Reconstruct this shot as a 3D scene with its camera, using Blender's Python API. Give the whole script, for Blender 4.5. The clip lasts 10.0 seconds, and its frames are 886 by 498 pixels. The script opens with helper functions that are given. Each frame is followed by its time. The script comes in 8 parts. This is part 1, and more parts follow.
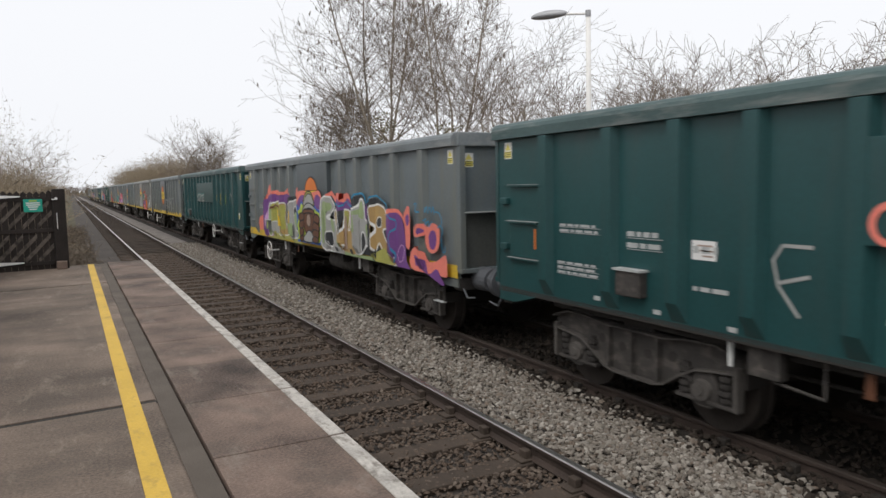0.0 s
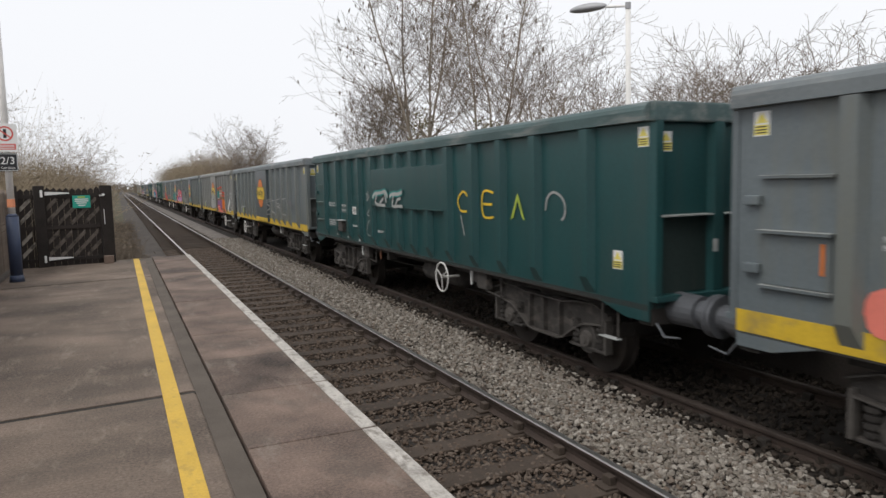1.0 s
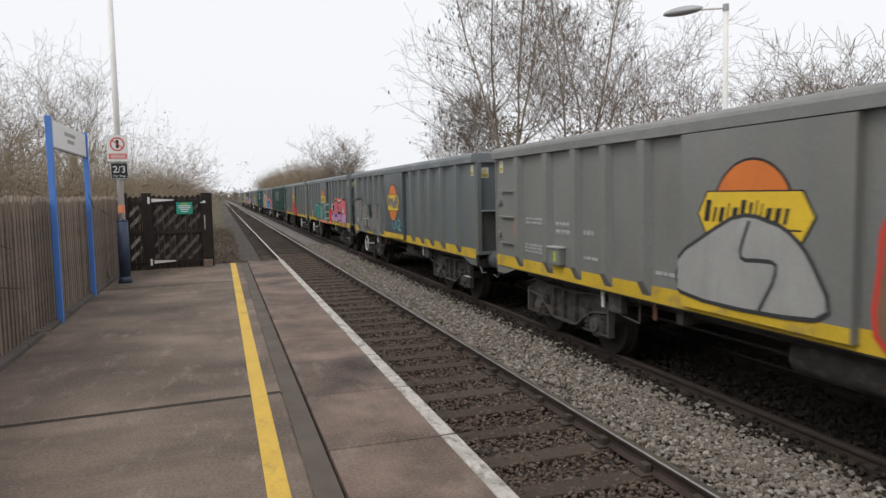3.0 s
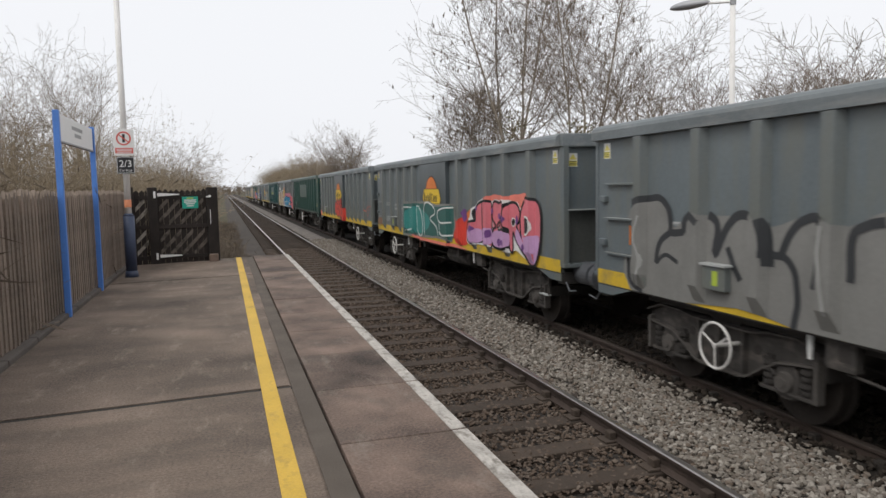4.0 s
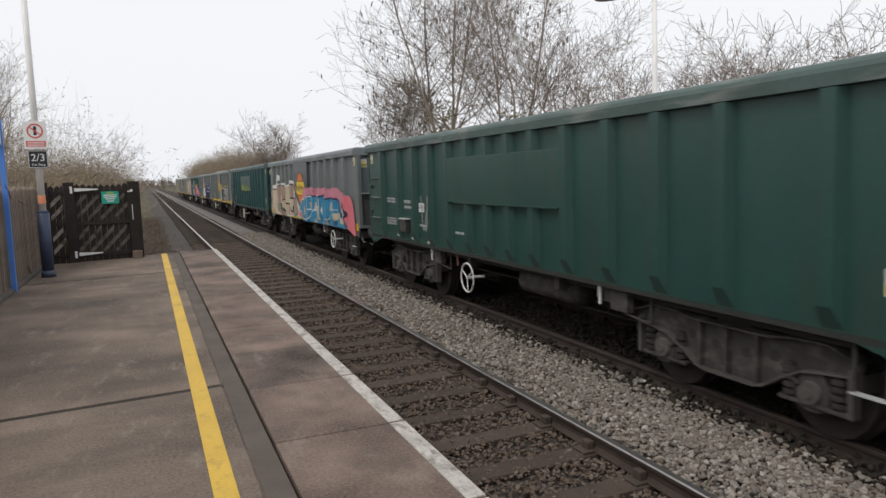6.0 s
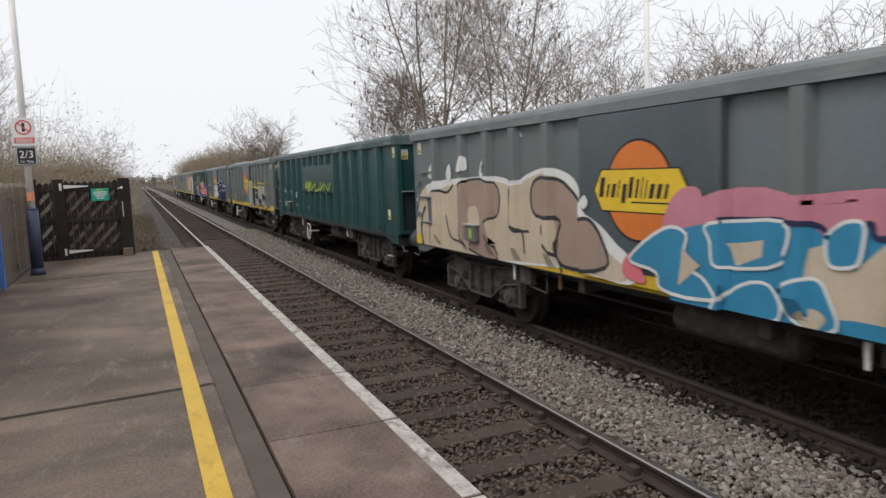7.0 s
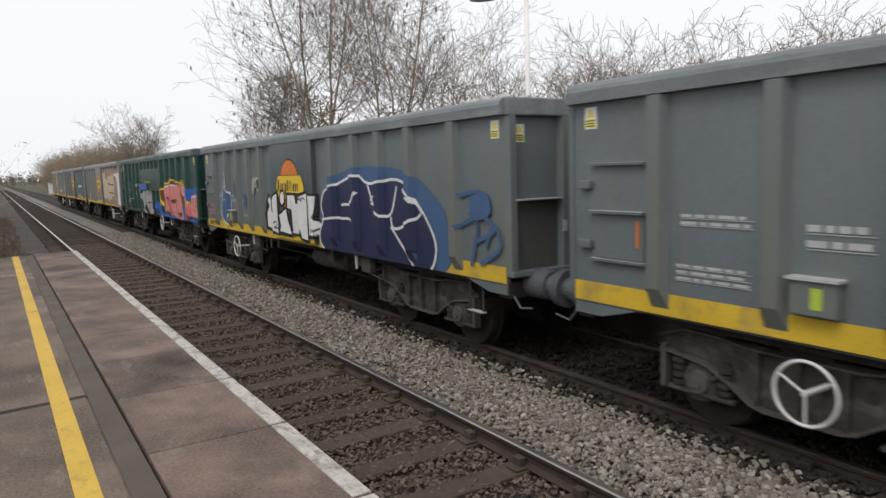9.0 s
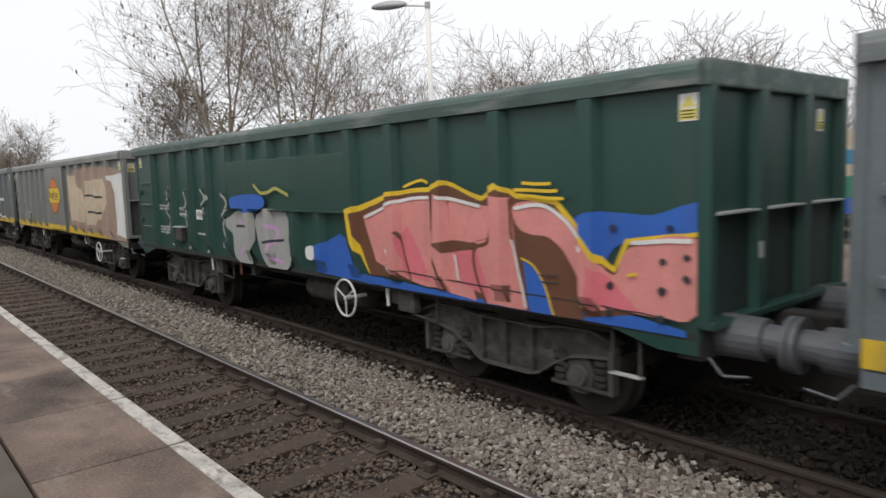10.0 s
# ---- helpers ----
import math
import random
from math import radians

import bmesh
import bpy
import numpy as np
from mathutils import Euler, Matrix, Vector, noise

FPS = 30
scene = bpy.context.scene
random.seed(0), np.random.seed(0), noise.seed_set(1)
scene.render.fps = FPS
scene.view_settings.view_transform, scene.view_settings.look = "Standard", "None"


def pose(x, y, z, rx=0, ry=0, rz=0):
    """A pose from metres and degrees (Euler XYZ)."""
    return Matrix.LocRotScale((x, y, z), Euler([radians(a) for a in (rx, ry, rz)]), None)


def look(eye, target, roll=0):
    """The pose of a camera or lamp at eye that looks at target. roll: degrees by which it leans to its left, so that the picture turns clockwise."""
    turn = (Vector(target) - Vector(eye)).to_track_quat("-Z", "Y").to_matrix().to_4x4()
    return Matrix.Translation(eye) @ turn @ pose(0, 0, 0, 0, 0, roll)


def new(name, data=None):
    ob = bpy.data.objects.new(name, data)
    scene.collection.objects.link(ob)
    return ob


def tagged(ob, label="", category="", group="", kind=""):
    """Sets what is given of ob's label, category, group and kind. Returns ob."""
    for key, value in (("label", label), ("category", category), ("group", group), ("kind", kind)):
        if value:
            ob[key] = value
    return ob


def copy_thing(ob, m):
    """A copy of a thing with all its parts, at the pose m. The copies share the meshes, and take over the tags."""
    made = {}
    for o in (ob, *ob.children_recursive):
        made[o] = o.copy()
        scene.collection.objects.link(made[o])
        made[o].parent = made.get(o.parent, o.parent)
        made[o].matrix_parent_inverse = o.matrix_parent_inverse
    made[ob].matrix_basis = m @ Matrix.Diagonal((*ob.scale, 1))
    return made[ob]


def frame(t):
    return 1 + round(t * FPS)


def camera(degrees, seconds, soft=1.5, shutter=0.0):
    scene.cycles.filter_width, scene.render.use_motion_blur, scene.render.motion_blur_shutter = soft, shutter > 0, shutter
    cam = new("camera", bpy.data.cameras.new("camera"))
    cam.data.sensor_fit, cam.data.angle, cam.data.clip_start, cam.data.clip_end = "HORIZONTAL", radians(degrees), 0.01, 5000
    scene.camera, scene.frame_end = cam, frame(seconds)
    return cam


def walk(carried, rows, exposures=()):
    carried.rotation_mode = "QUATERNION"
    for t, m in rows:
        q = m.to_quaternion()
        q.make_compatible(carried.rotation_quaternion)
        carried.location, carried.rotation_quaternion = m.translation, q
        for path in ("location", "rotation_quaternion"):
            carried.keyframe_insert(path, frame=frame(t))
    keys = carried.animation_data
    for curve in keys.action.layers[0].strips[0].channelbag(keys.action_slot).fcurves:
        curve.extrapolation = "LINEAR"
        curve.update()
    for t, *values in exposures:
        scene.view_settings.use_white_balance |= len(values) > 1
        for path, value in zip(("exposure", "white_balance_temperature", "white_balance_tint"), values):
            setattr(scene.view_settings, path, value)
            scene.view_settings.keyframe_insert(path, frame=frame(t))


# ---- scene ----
import collections

cam = camera(64.80, 10.0, shutter=0.08)
PATH = [
    (0.0, (-1.223, -0.005, 1.363), (3.449, 8.790, 0.459), -1.04),
    (0.5, (-1.214, -0.016, 1.357), (3.268, 8.874, 0.423), -0.95),
    (1.0, (-1.187, -0.030, 1.360), (2.982, 9.009, 0.405), -1.21),
    (1.5, (-1.159, -0.040, 1.359), (2.837, 9.075, 0.381), -0.94),
    (2.0, (-1.139, -0.061, 1.352), (2.518, 9.208, 0.504), -0.95),
    (2.5, (-1.137, -0.045, 1.351), (1.987, 9.423, 0.572), -1.07),
    (4.0, (-1.191, -0.005, 1.349), (1.777, 9.504, 0.466), -1.04),
    (4.5, (-1.194, -0.005, 1.350), (2.222, 9.348, 0.425), -1.32),
    (5.0, (-1.191, 0.009, 1.348), (2.536, 9.243, 0.427), -1.46),
    (5.5, (-1.184, 0.012, 1.350), (2.639, 9.200, 0.361), -1.72),
    (7.0, (-1.174, 0.055, 1.347), (2.771, 9.178, 0.247), -1.93),
    (7.5, (-1.179, 0.015, 1.351), (3.014, 9.028, 0.260), -1.84),
    (8.0, (-1.177, 0.027, 1.348), (3.258, 8.918, 0.222), -1.96),
    (8.5, (-1.183, 0.002, 1.346), (3.735, 8.632, 0.192), -1.91),
    (9.0, (-1.183, 0.020, 1.349), (4.163, 8.393, 0.206), -1.70),
    (9.5, (-1.174, 0.038, 1.346), (4.675, 8.073, 0.247), -1.76),
    (10.0, (-1.172, 0.034, 1.339), (5.258, 7.617, 0.271), -1.91),
]
walk(cam, [(t, look(eye, target, roll)) for t, eye, target, roll in PATH], exposures=[(0.0, 0.05), (2.0, 0.05), (4.0, 0.0), (5.5, 0.0), (8.0, 0.05), (9.5, 0.08), (10.0, 0.1)])

# ---- light ----
world = bpy.data.worlds.new("overcast_sky")
scene.world = world
world.use_nodes = True
_n, _l = world.node_tree.nodes, world.node_tree.links
sky = _n.new("ShaderNodeTexSky")
sky.sky_type, sky.sun_disc = "NISHITA", False
sky.sun_elevation, sky.sun_rotation = radians(38), radians(250)
sky.air_density, sky.dust_density, sky.ozone_density = 1.0, 6.0, 1.0
grey = _n.new("ShaderNodeHueSaturation")
grey.inputs["Saturation"].default_value = 0.12
_l.new(sky.outputs[0], grey.inputs["Color"])
cloud = _n.new("ShaderNodeMixRGB")
cloud.inputs[0].default_value = 0.88
cloud.inputs[2].default_value = (9.95, 10.1, 10.5, 1)
_l.new(grey.outputs[0], cloud.inputs[1])
_l.new(cloud.outputs[0], _n["Background"].inputs[0])
_n["Background"].inputs[1].default_value = 0.1
sun = new("sun", bpy.data.lights.new("sun", "SUN"))
sun.data.energy, sun.data.angle, sun.data.color = 1.15, radians(25), (1, 0.97, 0.92)
sun.matrix_world = look((-28, -14, 42), (0, 0, 0))

R = -0.963          # rail top
NEAR, FAR = 1.595, 4.853   # track centres
PITCH, BODY, SPEED = 13.983, 12.878, 17.338


# ---- materials ----
def mat(name, base, rough=0.75, metal=0.0, var=0.3, scale=2.0, fine=45.0, bump=0.25, stain=None, amount=0.4, streak=(1, 1, 1), cut=0.5, spec=0.4, rand=0.0, scuff=None):
    m = bpy.data.materials.new(name)
    m.use_nodes = True
    n, l = m.node_tree.nodes, m.node_tree.links
    p = n["Principled BSDF"]
    co = n.new("ShaderNodeTexCoord")
    big, small = n.new("ShaderNodeTexNoise"), n.new("ShaderNodeTexNoise")
    big.inputs["Scale"].default_value, small.inputs["Scale"].default_value = scale, fine
    big.inputs["Detail"].default_value, small.inputs["Detail"].default_value = 5, 6
    small.inputs["Roughness"].default_value = 0.72
    l.new(co.outputs["Object"], big.inputs["Vector"])
    l.new(co.outputs["Object"], small.inputs["Vector"])
    add = n.new("ShaderNodeMath"); add.operation = "ADD"
    l.new(big.outputs["Fac"], add.inputs[0]); l.new(small.outputs["Fac"], add.inputs[1])
    if rand:
        info = n.new("ShaderNodeObjectInfo")
        ra = n.new("ShaderNodeMath"); ra.operation = "MULTIPLY_ADD"
        ra.inputs[1].default_value, ra.inputs[2].default_value = rand, -rand / 2
        l.new(info.outputs["Random"], ra.inputs[0])
        a2 = n.new("ShaderNodeMath"); a2.operation = "ADD"
        l.new(add.outputs[0], a2.inputs[0]); l.new(ra.outputs[0], a2.inputs[1]); add = a2
    ramp = n.new("ShaderNodeMapRange")
    ramp.inputs[1].default_value, ramp.inputs[2].default_value = 0.65, 1.35
    ramp.inputs[3].default_value, ramp.inputs[4].default_value = 1 - var, 1 + var
    l.new(add.outputs[0], ramp.inputs[0])
    mul = n.new("ShaderNodeVectorMath"); mul.operation = "SCALE"
    mul.inputs[0].default_value = base
    l.new(ramp.outputs[0], mul.inputs["Scale"])
    out = mul.outputs[0]
    if stain:
        mp = n.new("ShaderNodeMapping"); mp.inputs["Scale"].default_value = streak
        l.new(co.outputs["Object"], mp.inputs["Vector"])
        st = n.new("ShaderNodeTexNoise"); st.inputs["Scale"].default_value, st.inputs["Detail"].default_value = 1.0, 6
        st.inputs["Roughness"].default_value = 0.65
        l.new(mp.outputs[0], st.inputs["Vector"])
        r2 = n.new("ShaderNodeMapRange")
        r2.inputs[1].default_value, r2.inputs[2].default_value, r2.inputs[4].default_value = cut, cut + 0.18, amount
        l.new(st.outputs["Fac"], r2.inputs[0])
        mx = n.new("ShaderNodeMixRGB"); mx.inputs[2].default_value = (*stain, 1)
        l.new(r2.outputs[0], mx.inputs[0]); l.new(out, mx.inputs[1])
        out = mx.outputs[0]
    if scuff:
        mp = n.new("ShaderNodeMapping"); mp.inputs["Scale"].default_value = (3.2, 1.1, 1); mp.inputs["Location"].default_value = (7, 3, 0)
        l.new(co.outputs["Object"], mp.inputs["Vector"])
        sc = n.new("ShaderNodeTexNoise"); sc.inputs["Scale"].default_value, sc.inputs["Detail"].default_value, sc.inputs["Roughness"].default_value = 1.4, 9, 0.8
        l.new(mp.outputs[0], sc.inputs["Vector"])
        r3 = n.new("ShaderNodeMapRange"); r3.inputs[1].default_value, r3.inputs[2].default_value, r3.inputs[4].default_value = 0.54, 0.72, 0.75
        l.new(sc.outputs["Fac"], r3.inputs[0])
        m3 = n.new("ShaderNodeMixRGB"); m3.inputs[2].default_value = (*scuff, 1)
        l.new(r3.outputs[0], m3.inputs[0]); l.new(out, m3.inputs[1])
        out = m3.outputs[0]
    l.new(out, p.inputs["Base Color"])
    p.inputs["Roughness"].default_value, p.inputs["Metallic"].default_value = rough, metal
    p.inputs["Specular IOR Level"].default_value = spec
    if bump:
        b = n.new("ShaderNodeBump"); b.inputs["Strength"].default_value, b.inputs["Distance"].default_value = bump, 0.01
        l.new(small.outputs["Fac"], b.inputs["Height"]); l.new(b.outputs[0], p.inputs["Normal"])
    return m


def island(name, cols, rough=0.9, bump=0.0):
    """Each loose piece of the mesh takes a shade of its own."""
    m = bpy.data.materials.new(name); m.use_nodes = True
    n, l = m.node_tree.nodes, m.node_tree.links
    g, r = n.new("ShaderNodeNewGeometry"), n.new("ShaderNodeValToRGB")
    while len(r.color_ramp.elements) < len(cols):
        r.color_ramp.elements.new(0.5)
    for i, (e, c) in enumerate(zip(r.color_ramp.elements, cols)):
        e.position, e.color = i / (len(cols) - 1), (*c, 1)
    l.new(g.outputs["Random Per Island"], r.inputs[0])
    nz = n.new("ShaderNodeTexNoise"); nz.inputs["Scale"].default_value = 30
    co = n.new("ShaderNodeTexCoord"); l.new(co.outputs["Object"], nz.inputs["Vector"])
    mx = n.new("ShaderNodeMixRGB"); mx.blend_type = "MULTIPLY"; mx.inputs[0].default_value = 0.5
    l.new(r.outputs[0], mx.inputs[1]); l.new(nz.outputs["Fac"], mx.inputs[2])
    l.new(mx.outputs[0], n["Principled BSDF"].inputs["Base Color"])
    n["Principled BSDF"].inputs["Roughness"].default_value = rough
    n["Principled BSDF"].inputs["Specular IOR Level"].default_value = 0.2
    return m


M_CONC = mat("platform_concrete", (0.16, 0.121, 0.094), 0.85, 0, 0.95, 0.8, 60, 1.0, (0.085, 0.068, 0.054), 0.5, (1.1, 2.6, 1), 0.47, scuff=(0.33, 0.275, 0.22))
M_COPING = mat("coping_slab", (0.15, 0.106, 0.084), 0.85, 0, 0.9, 1.6, 60, 0.8, (0.075, 0.062, 0.05), 0.5, (2.4, 2.2, 1), 0.48, rand=0.14, scuff=(0.26, 0.22, 0.185))
M_ASPHALT = mat("joint_asphalt", (0.105, 0.086, 0.07), 0.95, 0, 0.3, 3, 110, 0.6)
M_SEAL = mat("joint_filler", (0.03, 0.026, 0.022), 0.95, 0, 0.4, 6, 60, 0.5)
M_YELLOW = mat("yellow_line_paint", (0.58, 0.37, 0.055), 0.7, 0, 0.18, 2, 60, 0.4, (0.2, 0.15, 0.06), 0.55, (9, 5, 1), 0.56)
M_WHITE = mat("white_edge_paint", (0.44, 0.41, 0.37), 0.8, 0, 0.4, 5, 60, 0.5, (0.13, 0.11, 0.09), 0.85, (16, 7, 1), 0.49)
M_WALL = mat("platform_wall", (0.1, 0.085, 0.075), 0.9)
M_TIMBER = mat("creosoted_timber", (0.028, 0.022, 0.019), 0.9, 0, 0.35, 4, 50, 0.3, rand=0.4)
M_TIMBER2 = mat("weathered_fence_timber", (0.2, 0.157, 0.125), 0.9, 0, 0.35, 3, 50, 0.3, rand=0.5)
M_SLAT = mat("pale_worn_timber", (0.32, 0.285, 0.245), 0.9, 0, 0.35, 6, 40, 0.3, (0.03, 0.025, 0.02), 0.8, (7, 7, 7), 0.46)
M_SLAT2 = mat("dark_worn_timber", (0.12, 0.1, 0.084), 0.9, 0, 0.35, 6, 40, 0.3, (0.025, 0.02, 0.017), 0.8, (7, 7, 7), 0.46)
M_RAILTOP = mat("polished_rail_head", (0.5, 0.47, 0.45), 0.28, 0.9, 0.1, 4, 30, 0.05)
# Far rail heads, painted dark in place of the train's shadow on them.
M_RAILSHADED = mat("dull_rail_head", (0.05, 0.038, 0.031), 0.75, 0.2, 0.2, 5, 40, 0.2)
M_RAIL = mat("rusty_rail", (0.05, 0.035, 0.028), 0.85, 0.1, 0.35, 5, 60, 0.3)
# Far-track sleepers and bed: the train's shade is painted in, along with grime.
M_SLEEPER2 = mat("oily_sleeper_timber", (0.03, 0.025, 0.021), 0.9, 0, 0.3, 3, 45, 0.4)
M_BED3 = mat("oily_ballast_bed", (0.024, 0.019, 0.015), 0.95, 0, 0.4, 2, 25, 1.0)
M_SLEEPER = mat("sleeper_timber", (0.06, 0.044, 0.033), 0.9, 0, 0.35, 3, 45, 0.5, (0.035, 0.026, 0.02), 0.6, (6, 2, 4), 0.5, rand=0.4)
M_BALLAST = island("pale_ballast_stone", [(0.14, 0.12, 0.097), (0.33, 0.295, 0.25), (0.21, 0.18, 0.152), (0.48, 0.44, 0.385), (0.19, 0.145, 0.112), (0.27, 0.248, 0.218)])
M_BALLAST2 = island("brown_ballast_stone", [(0.11, 0.08, 0.06), (0.17, 0.125, 0.095), (0.13, 0.1, 0.08), (0.22, 0.175, 0.14)])
# Grimy stones, coloured darker for the shade beneath the wagons.
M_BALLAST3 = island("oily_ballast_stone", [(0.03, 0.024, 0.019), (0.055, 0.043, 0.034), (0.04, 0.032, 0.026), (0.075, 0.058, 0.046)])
M_BED = mat("ballast_bed", (0.06, 0.05, 0.043), 0.95, 0, 0.5, 2, 25, 1.0)
M_BED2 = mat("ballast_bed_pale", (0.17, 0.15, 0.135), 0.95, 0, 0.5, 2, 25, 1.0)
M_GRASS = mat("winter_ground", (0.075, 0.062, 0.035), 0.95, 0, 0.5, 0.25, 9, 1.0, (0.045, 0.05, 0.02), 0.6, (0.3, 0.3, 1), 0.5)
M_BARK = mat("tree_bark", (0.26, 0.22, 0.175), 0.95, 0, 0.3, 3, 30, 0.4)
M_TWIG = mat("twig_bark", (0.19, 0.152, 0.12), 0.95, 0, 0.3, 2, 20, 0)
M_KEYS = mat("seed_bunches", (0.19, 0.155, 0.125), 0.95, 0, 0.3, 2, 20, 0)
M_IVY = island("ivy_leaf", [(0.24, 0.22, 0.12), (0.32, 0.28, 0.17), (0.28, 0.23, 0.14)])
M_SCRUB = island("scrub_twig", [(0.34, 0.27, 0.18), (0.4, 0.32, 0.22), (0.26, 0.215, 0.16), (0.45, 0.36, 0.25)])
M_SCRUB2 = island("dark_scrub_twig", [(0.2, 0.16, 0.125), (0.27, 0.215, 0.165), (0.155, 0.13, 0.105)])
M_BLUE = mat("blue_post_paint", (0.085, 0.22, 0.6), 0.45, 0, 0.12, 3, 40, 0.08)
M_NAVY = mat("dark_blue_pole_paint", (0.045, 0.06, 0.105), 0.5, 0, 0.2, 4, 40, 0.1, (0.1, 0.09, 0.08), 0.5, (8, 8, 3), 0.56)
M_POLE = mat("pale_pole_paint", (0.78, 0.76, 0.73), 0.5, 0, 0.1, 3, 40, 0.05, (0.35, 0.32, 0.28), 0.5, (6, 6, 1), 0.55)
M_SIGNW = mat("white_sign_face", (0.72, 0.71, 0.69), 0.4, 0, 0.06, 2, 20, 0)
M_SIGNR = mat("red_sign_print", (0.6, 0.09, 0.07), 0.4, 0, 0.06, 2, 20, 0)
M_BLACK = mat("black_sign_face", (0.016, 0.016, 0.018), 0.45, 0, 0.1, 2, 20, 0)
M_SIGNG = mat("green_sign_face", (0.02, 0.33, 0.24), 0.4, 0, 0.06, 2, 20, 0)
M_ORANGE = mat("orange_tape", (0.75, 0.3, 0.16), 0.5, 0, 0.1, 3, 20, 0)
M_LAMP = mat("lamp_housing", (0.36, 0.36, 0.37), 0.45, 0.2, 0.1, 3, 30, 0.05)

# wagon paints
M_GREEN = mat("teal_wagon_paint", (0.016, 0.06, 0.061), 0.36, 0, 0.22, 0.8, 25, 0.1, (0.04, 0.062, 0.06), 0.5, (3, 3, 0.5), 0.5)
M_GREEN2 = mat("bottle_green_wagon_paint", (0.021, 0.06, 0.05), 0.36, 0, 0.22, 0.8, 25, 0.1, (0.045, 0.06, 0.05), 0.5, (3, 3, 0.5), 0.5)
M_GREY = mat("slate_grey_wagon_paint", (0.125, 0.147, 0.156), 0.36, 0, 0.2, 0.8, 25, 0.1, (0.155, 0.152, 0.12), 0.6, (2, 2.6, 0.45), 0.47)
M_GREYP = mat("faded_grey_wagon_paint", (0.18, 0.183, 0.173), 0.42, 0, 0.2, 0.8, 25, 0.1, (0.19, 0.18, 0.16), 0.5, (3, 3, 0.5), 0.46)
M_GREYD = mat("dark_grey_panel_paint", (0.075, 0.092, 0.1), 0.36, 0, 0.2, 0.8, 25, 0.1, (0.12, 0.12, 0.11), 0.3, (3, 3, 0.5), 0.52)
M_WYEL = mat("wagon_yellow_stripe", (0.58, 0.385, 0.03), 0.6, 0, 0.2, 1.5, 30, 0.1, (0.23, 0.18, 0.09), 0.7, (5, 2.5, 3), 0.5)
M_WORN = mat("worn_ledge_edge", (0.3, 0.31, 0.3), 0.6, 0, 0.25, 4, 40, 0.1)
M_ENDG = mat("grimy_green_end", (0.02, 0.034, 0.031), 0.7, 0, 0.3, 1.5, 30, 0.15, (0.05, 0.05, 0.045), 0.5, (4, 4, 1), 0.5)
M_ENDY = mat("grimy_grey_end", (0.075, 0.078, 0.072), 0.7, 0, 0.3, 1.5, 30, 0.15, (0.12, 0.11, 0.095), 0.5, (4, 4, 1), 0.5)
M_BOGIE = mat("bogie_grime", (0.05, 0.045, 0.041), 0.85, 0.1, 0.35, 4, 40, 0.3, (0.14, 0.12, 0.105), 0.6, (5, 5, 8), 0.5)
# Dusty steel, paler than the frames to paint the belly flange's catch light.
M_FLANGE = mat("dusty_bogie_steel", (0.08, 0.072, 0.065), 0.85, 0.1, 0.35, 4, 40, 0.3)
M_UNDER = mat("underframe_grime", (0.035, 0.031, 0.028), 0.9, 0.1, 0.3, 4, 40, 0.3)
M_WHEEL = mat("wheel_steel", (0.05, 0.042, 0.037), 0.7, 0.4, 0.3, 5, 40, 0.2)
M_BUFFER = mat("buffer_steel", (0.12, 0.125, 0.135), 0.5, 0.3, 0.25, 4, 40, 0.2)
M_LOAD = island("limestone_load", [(0.5, 0.47, 0.43), (0.62, 0.6, 0.56), (0.4, 0.37, 0.33)])
M_HWHEEL = mat("white_handwheel_paint", (0.62, 0.6, 0.57), 0.5, 0, 0.15, 6, 40, 0.1)
M_LABEL = mat("yellow_label", (0.72, 0.62, 0.14), 0.5, 0, 0.08, 4, 30, 0)
M_STENCIL = mat("white_stencil", (0.4, 0.41, 0.4), 0.6, 0, 0.2, 8, 60, 0)
# Lighter copies of the wagon paints: painted sky highlight on the rims, plus dust.
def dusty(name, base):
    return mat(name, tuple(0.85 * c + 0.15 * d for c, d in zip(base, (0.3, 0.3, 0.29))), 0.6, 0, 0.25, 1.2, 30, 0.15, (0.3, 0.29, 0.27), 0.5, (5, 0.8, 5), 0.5)


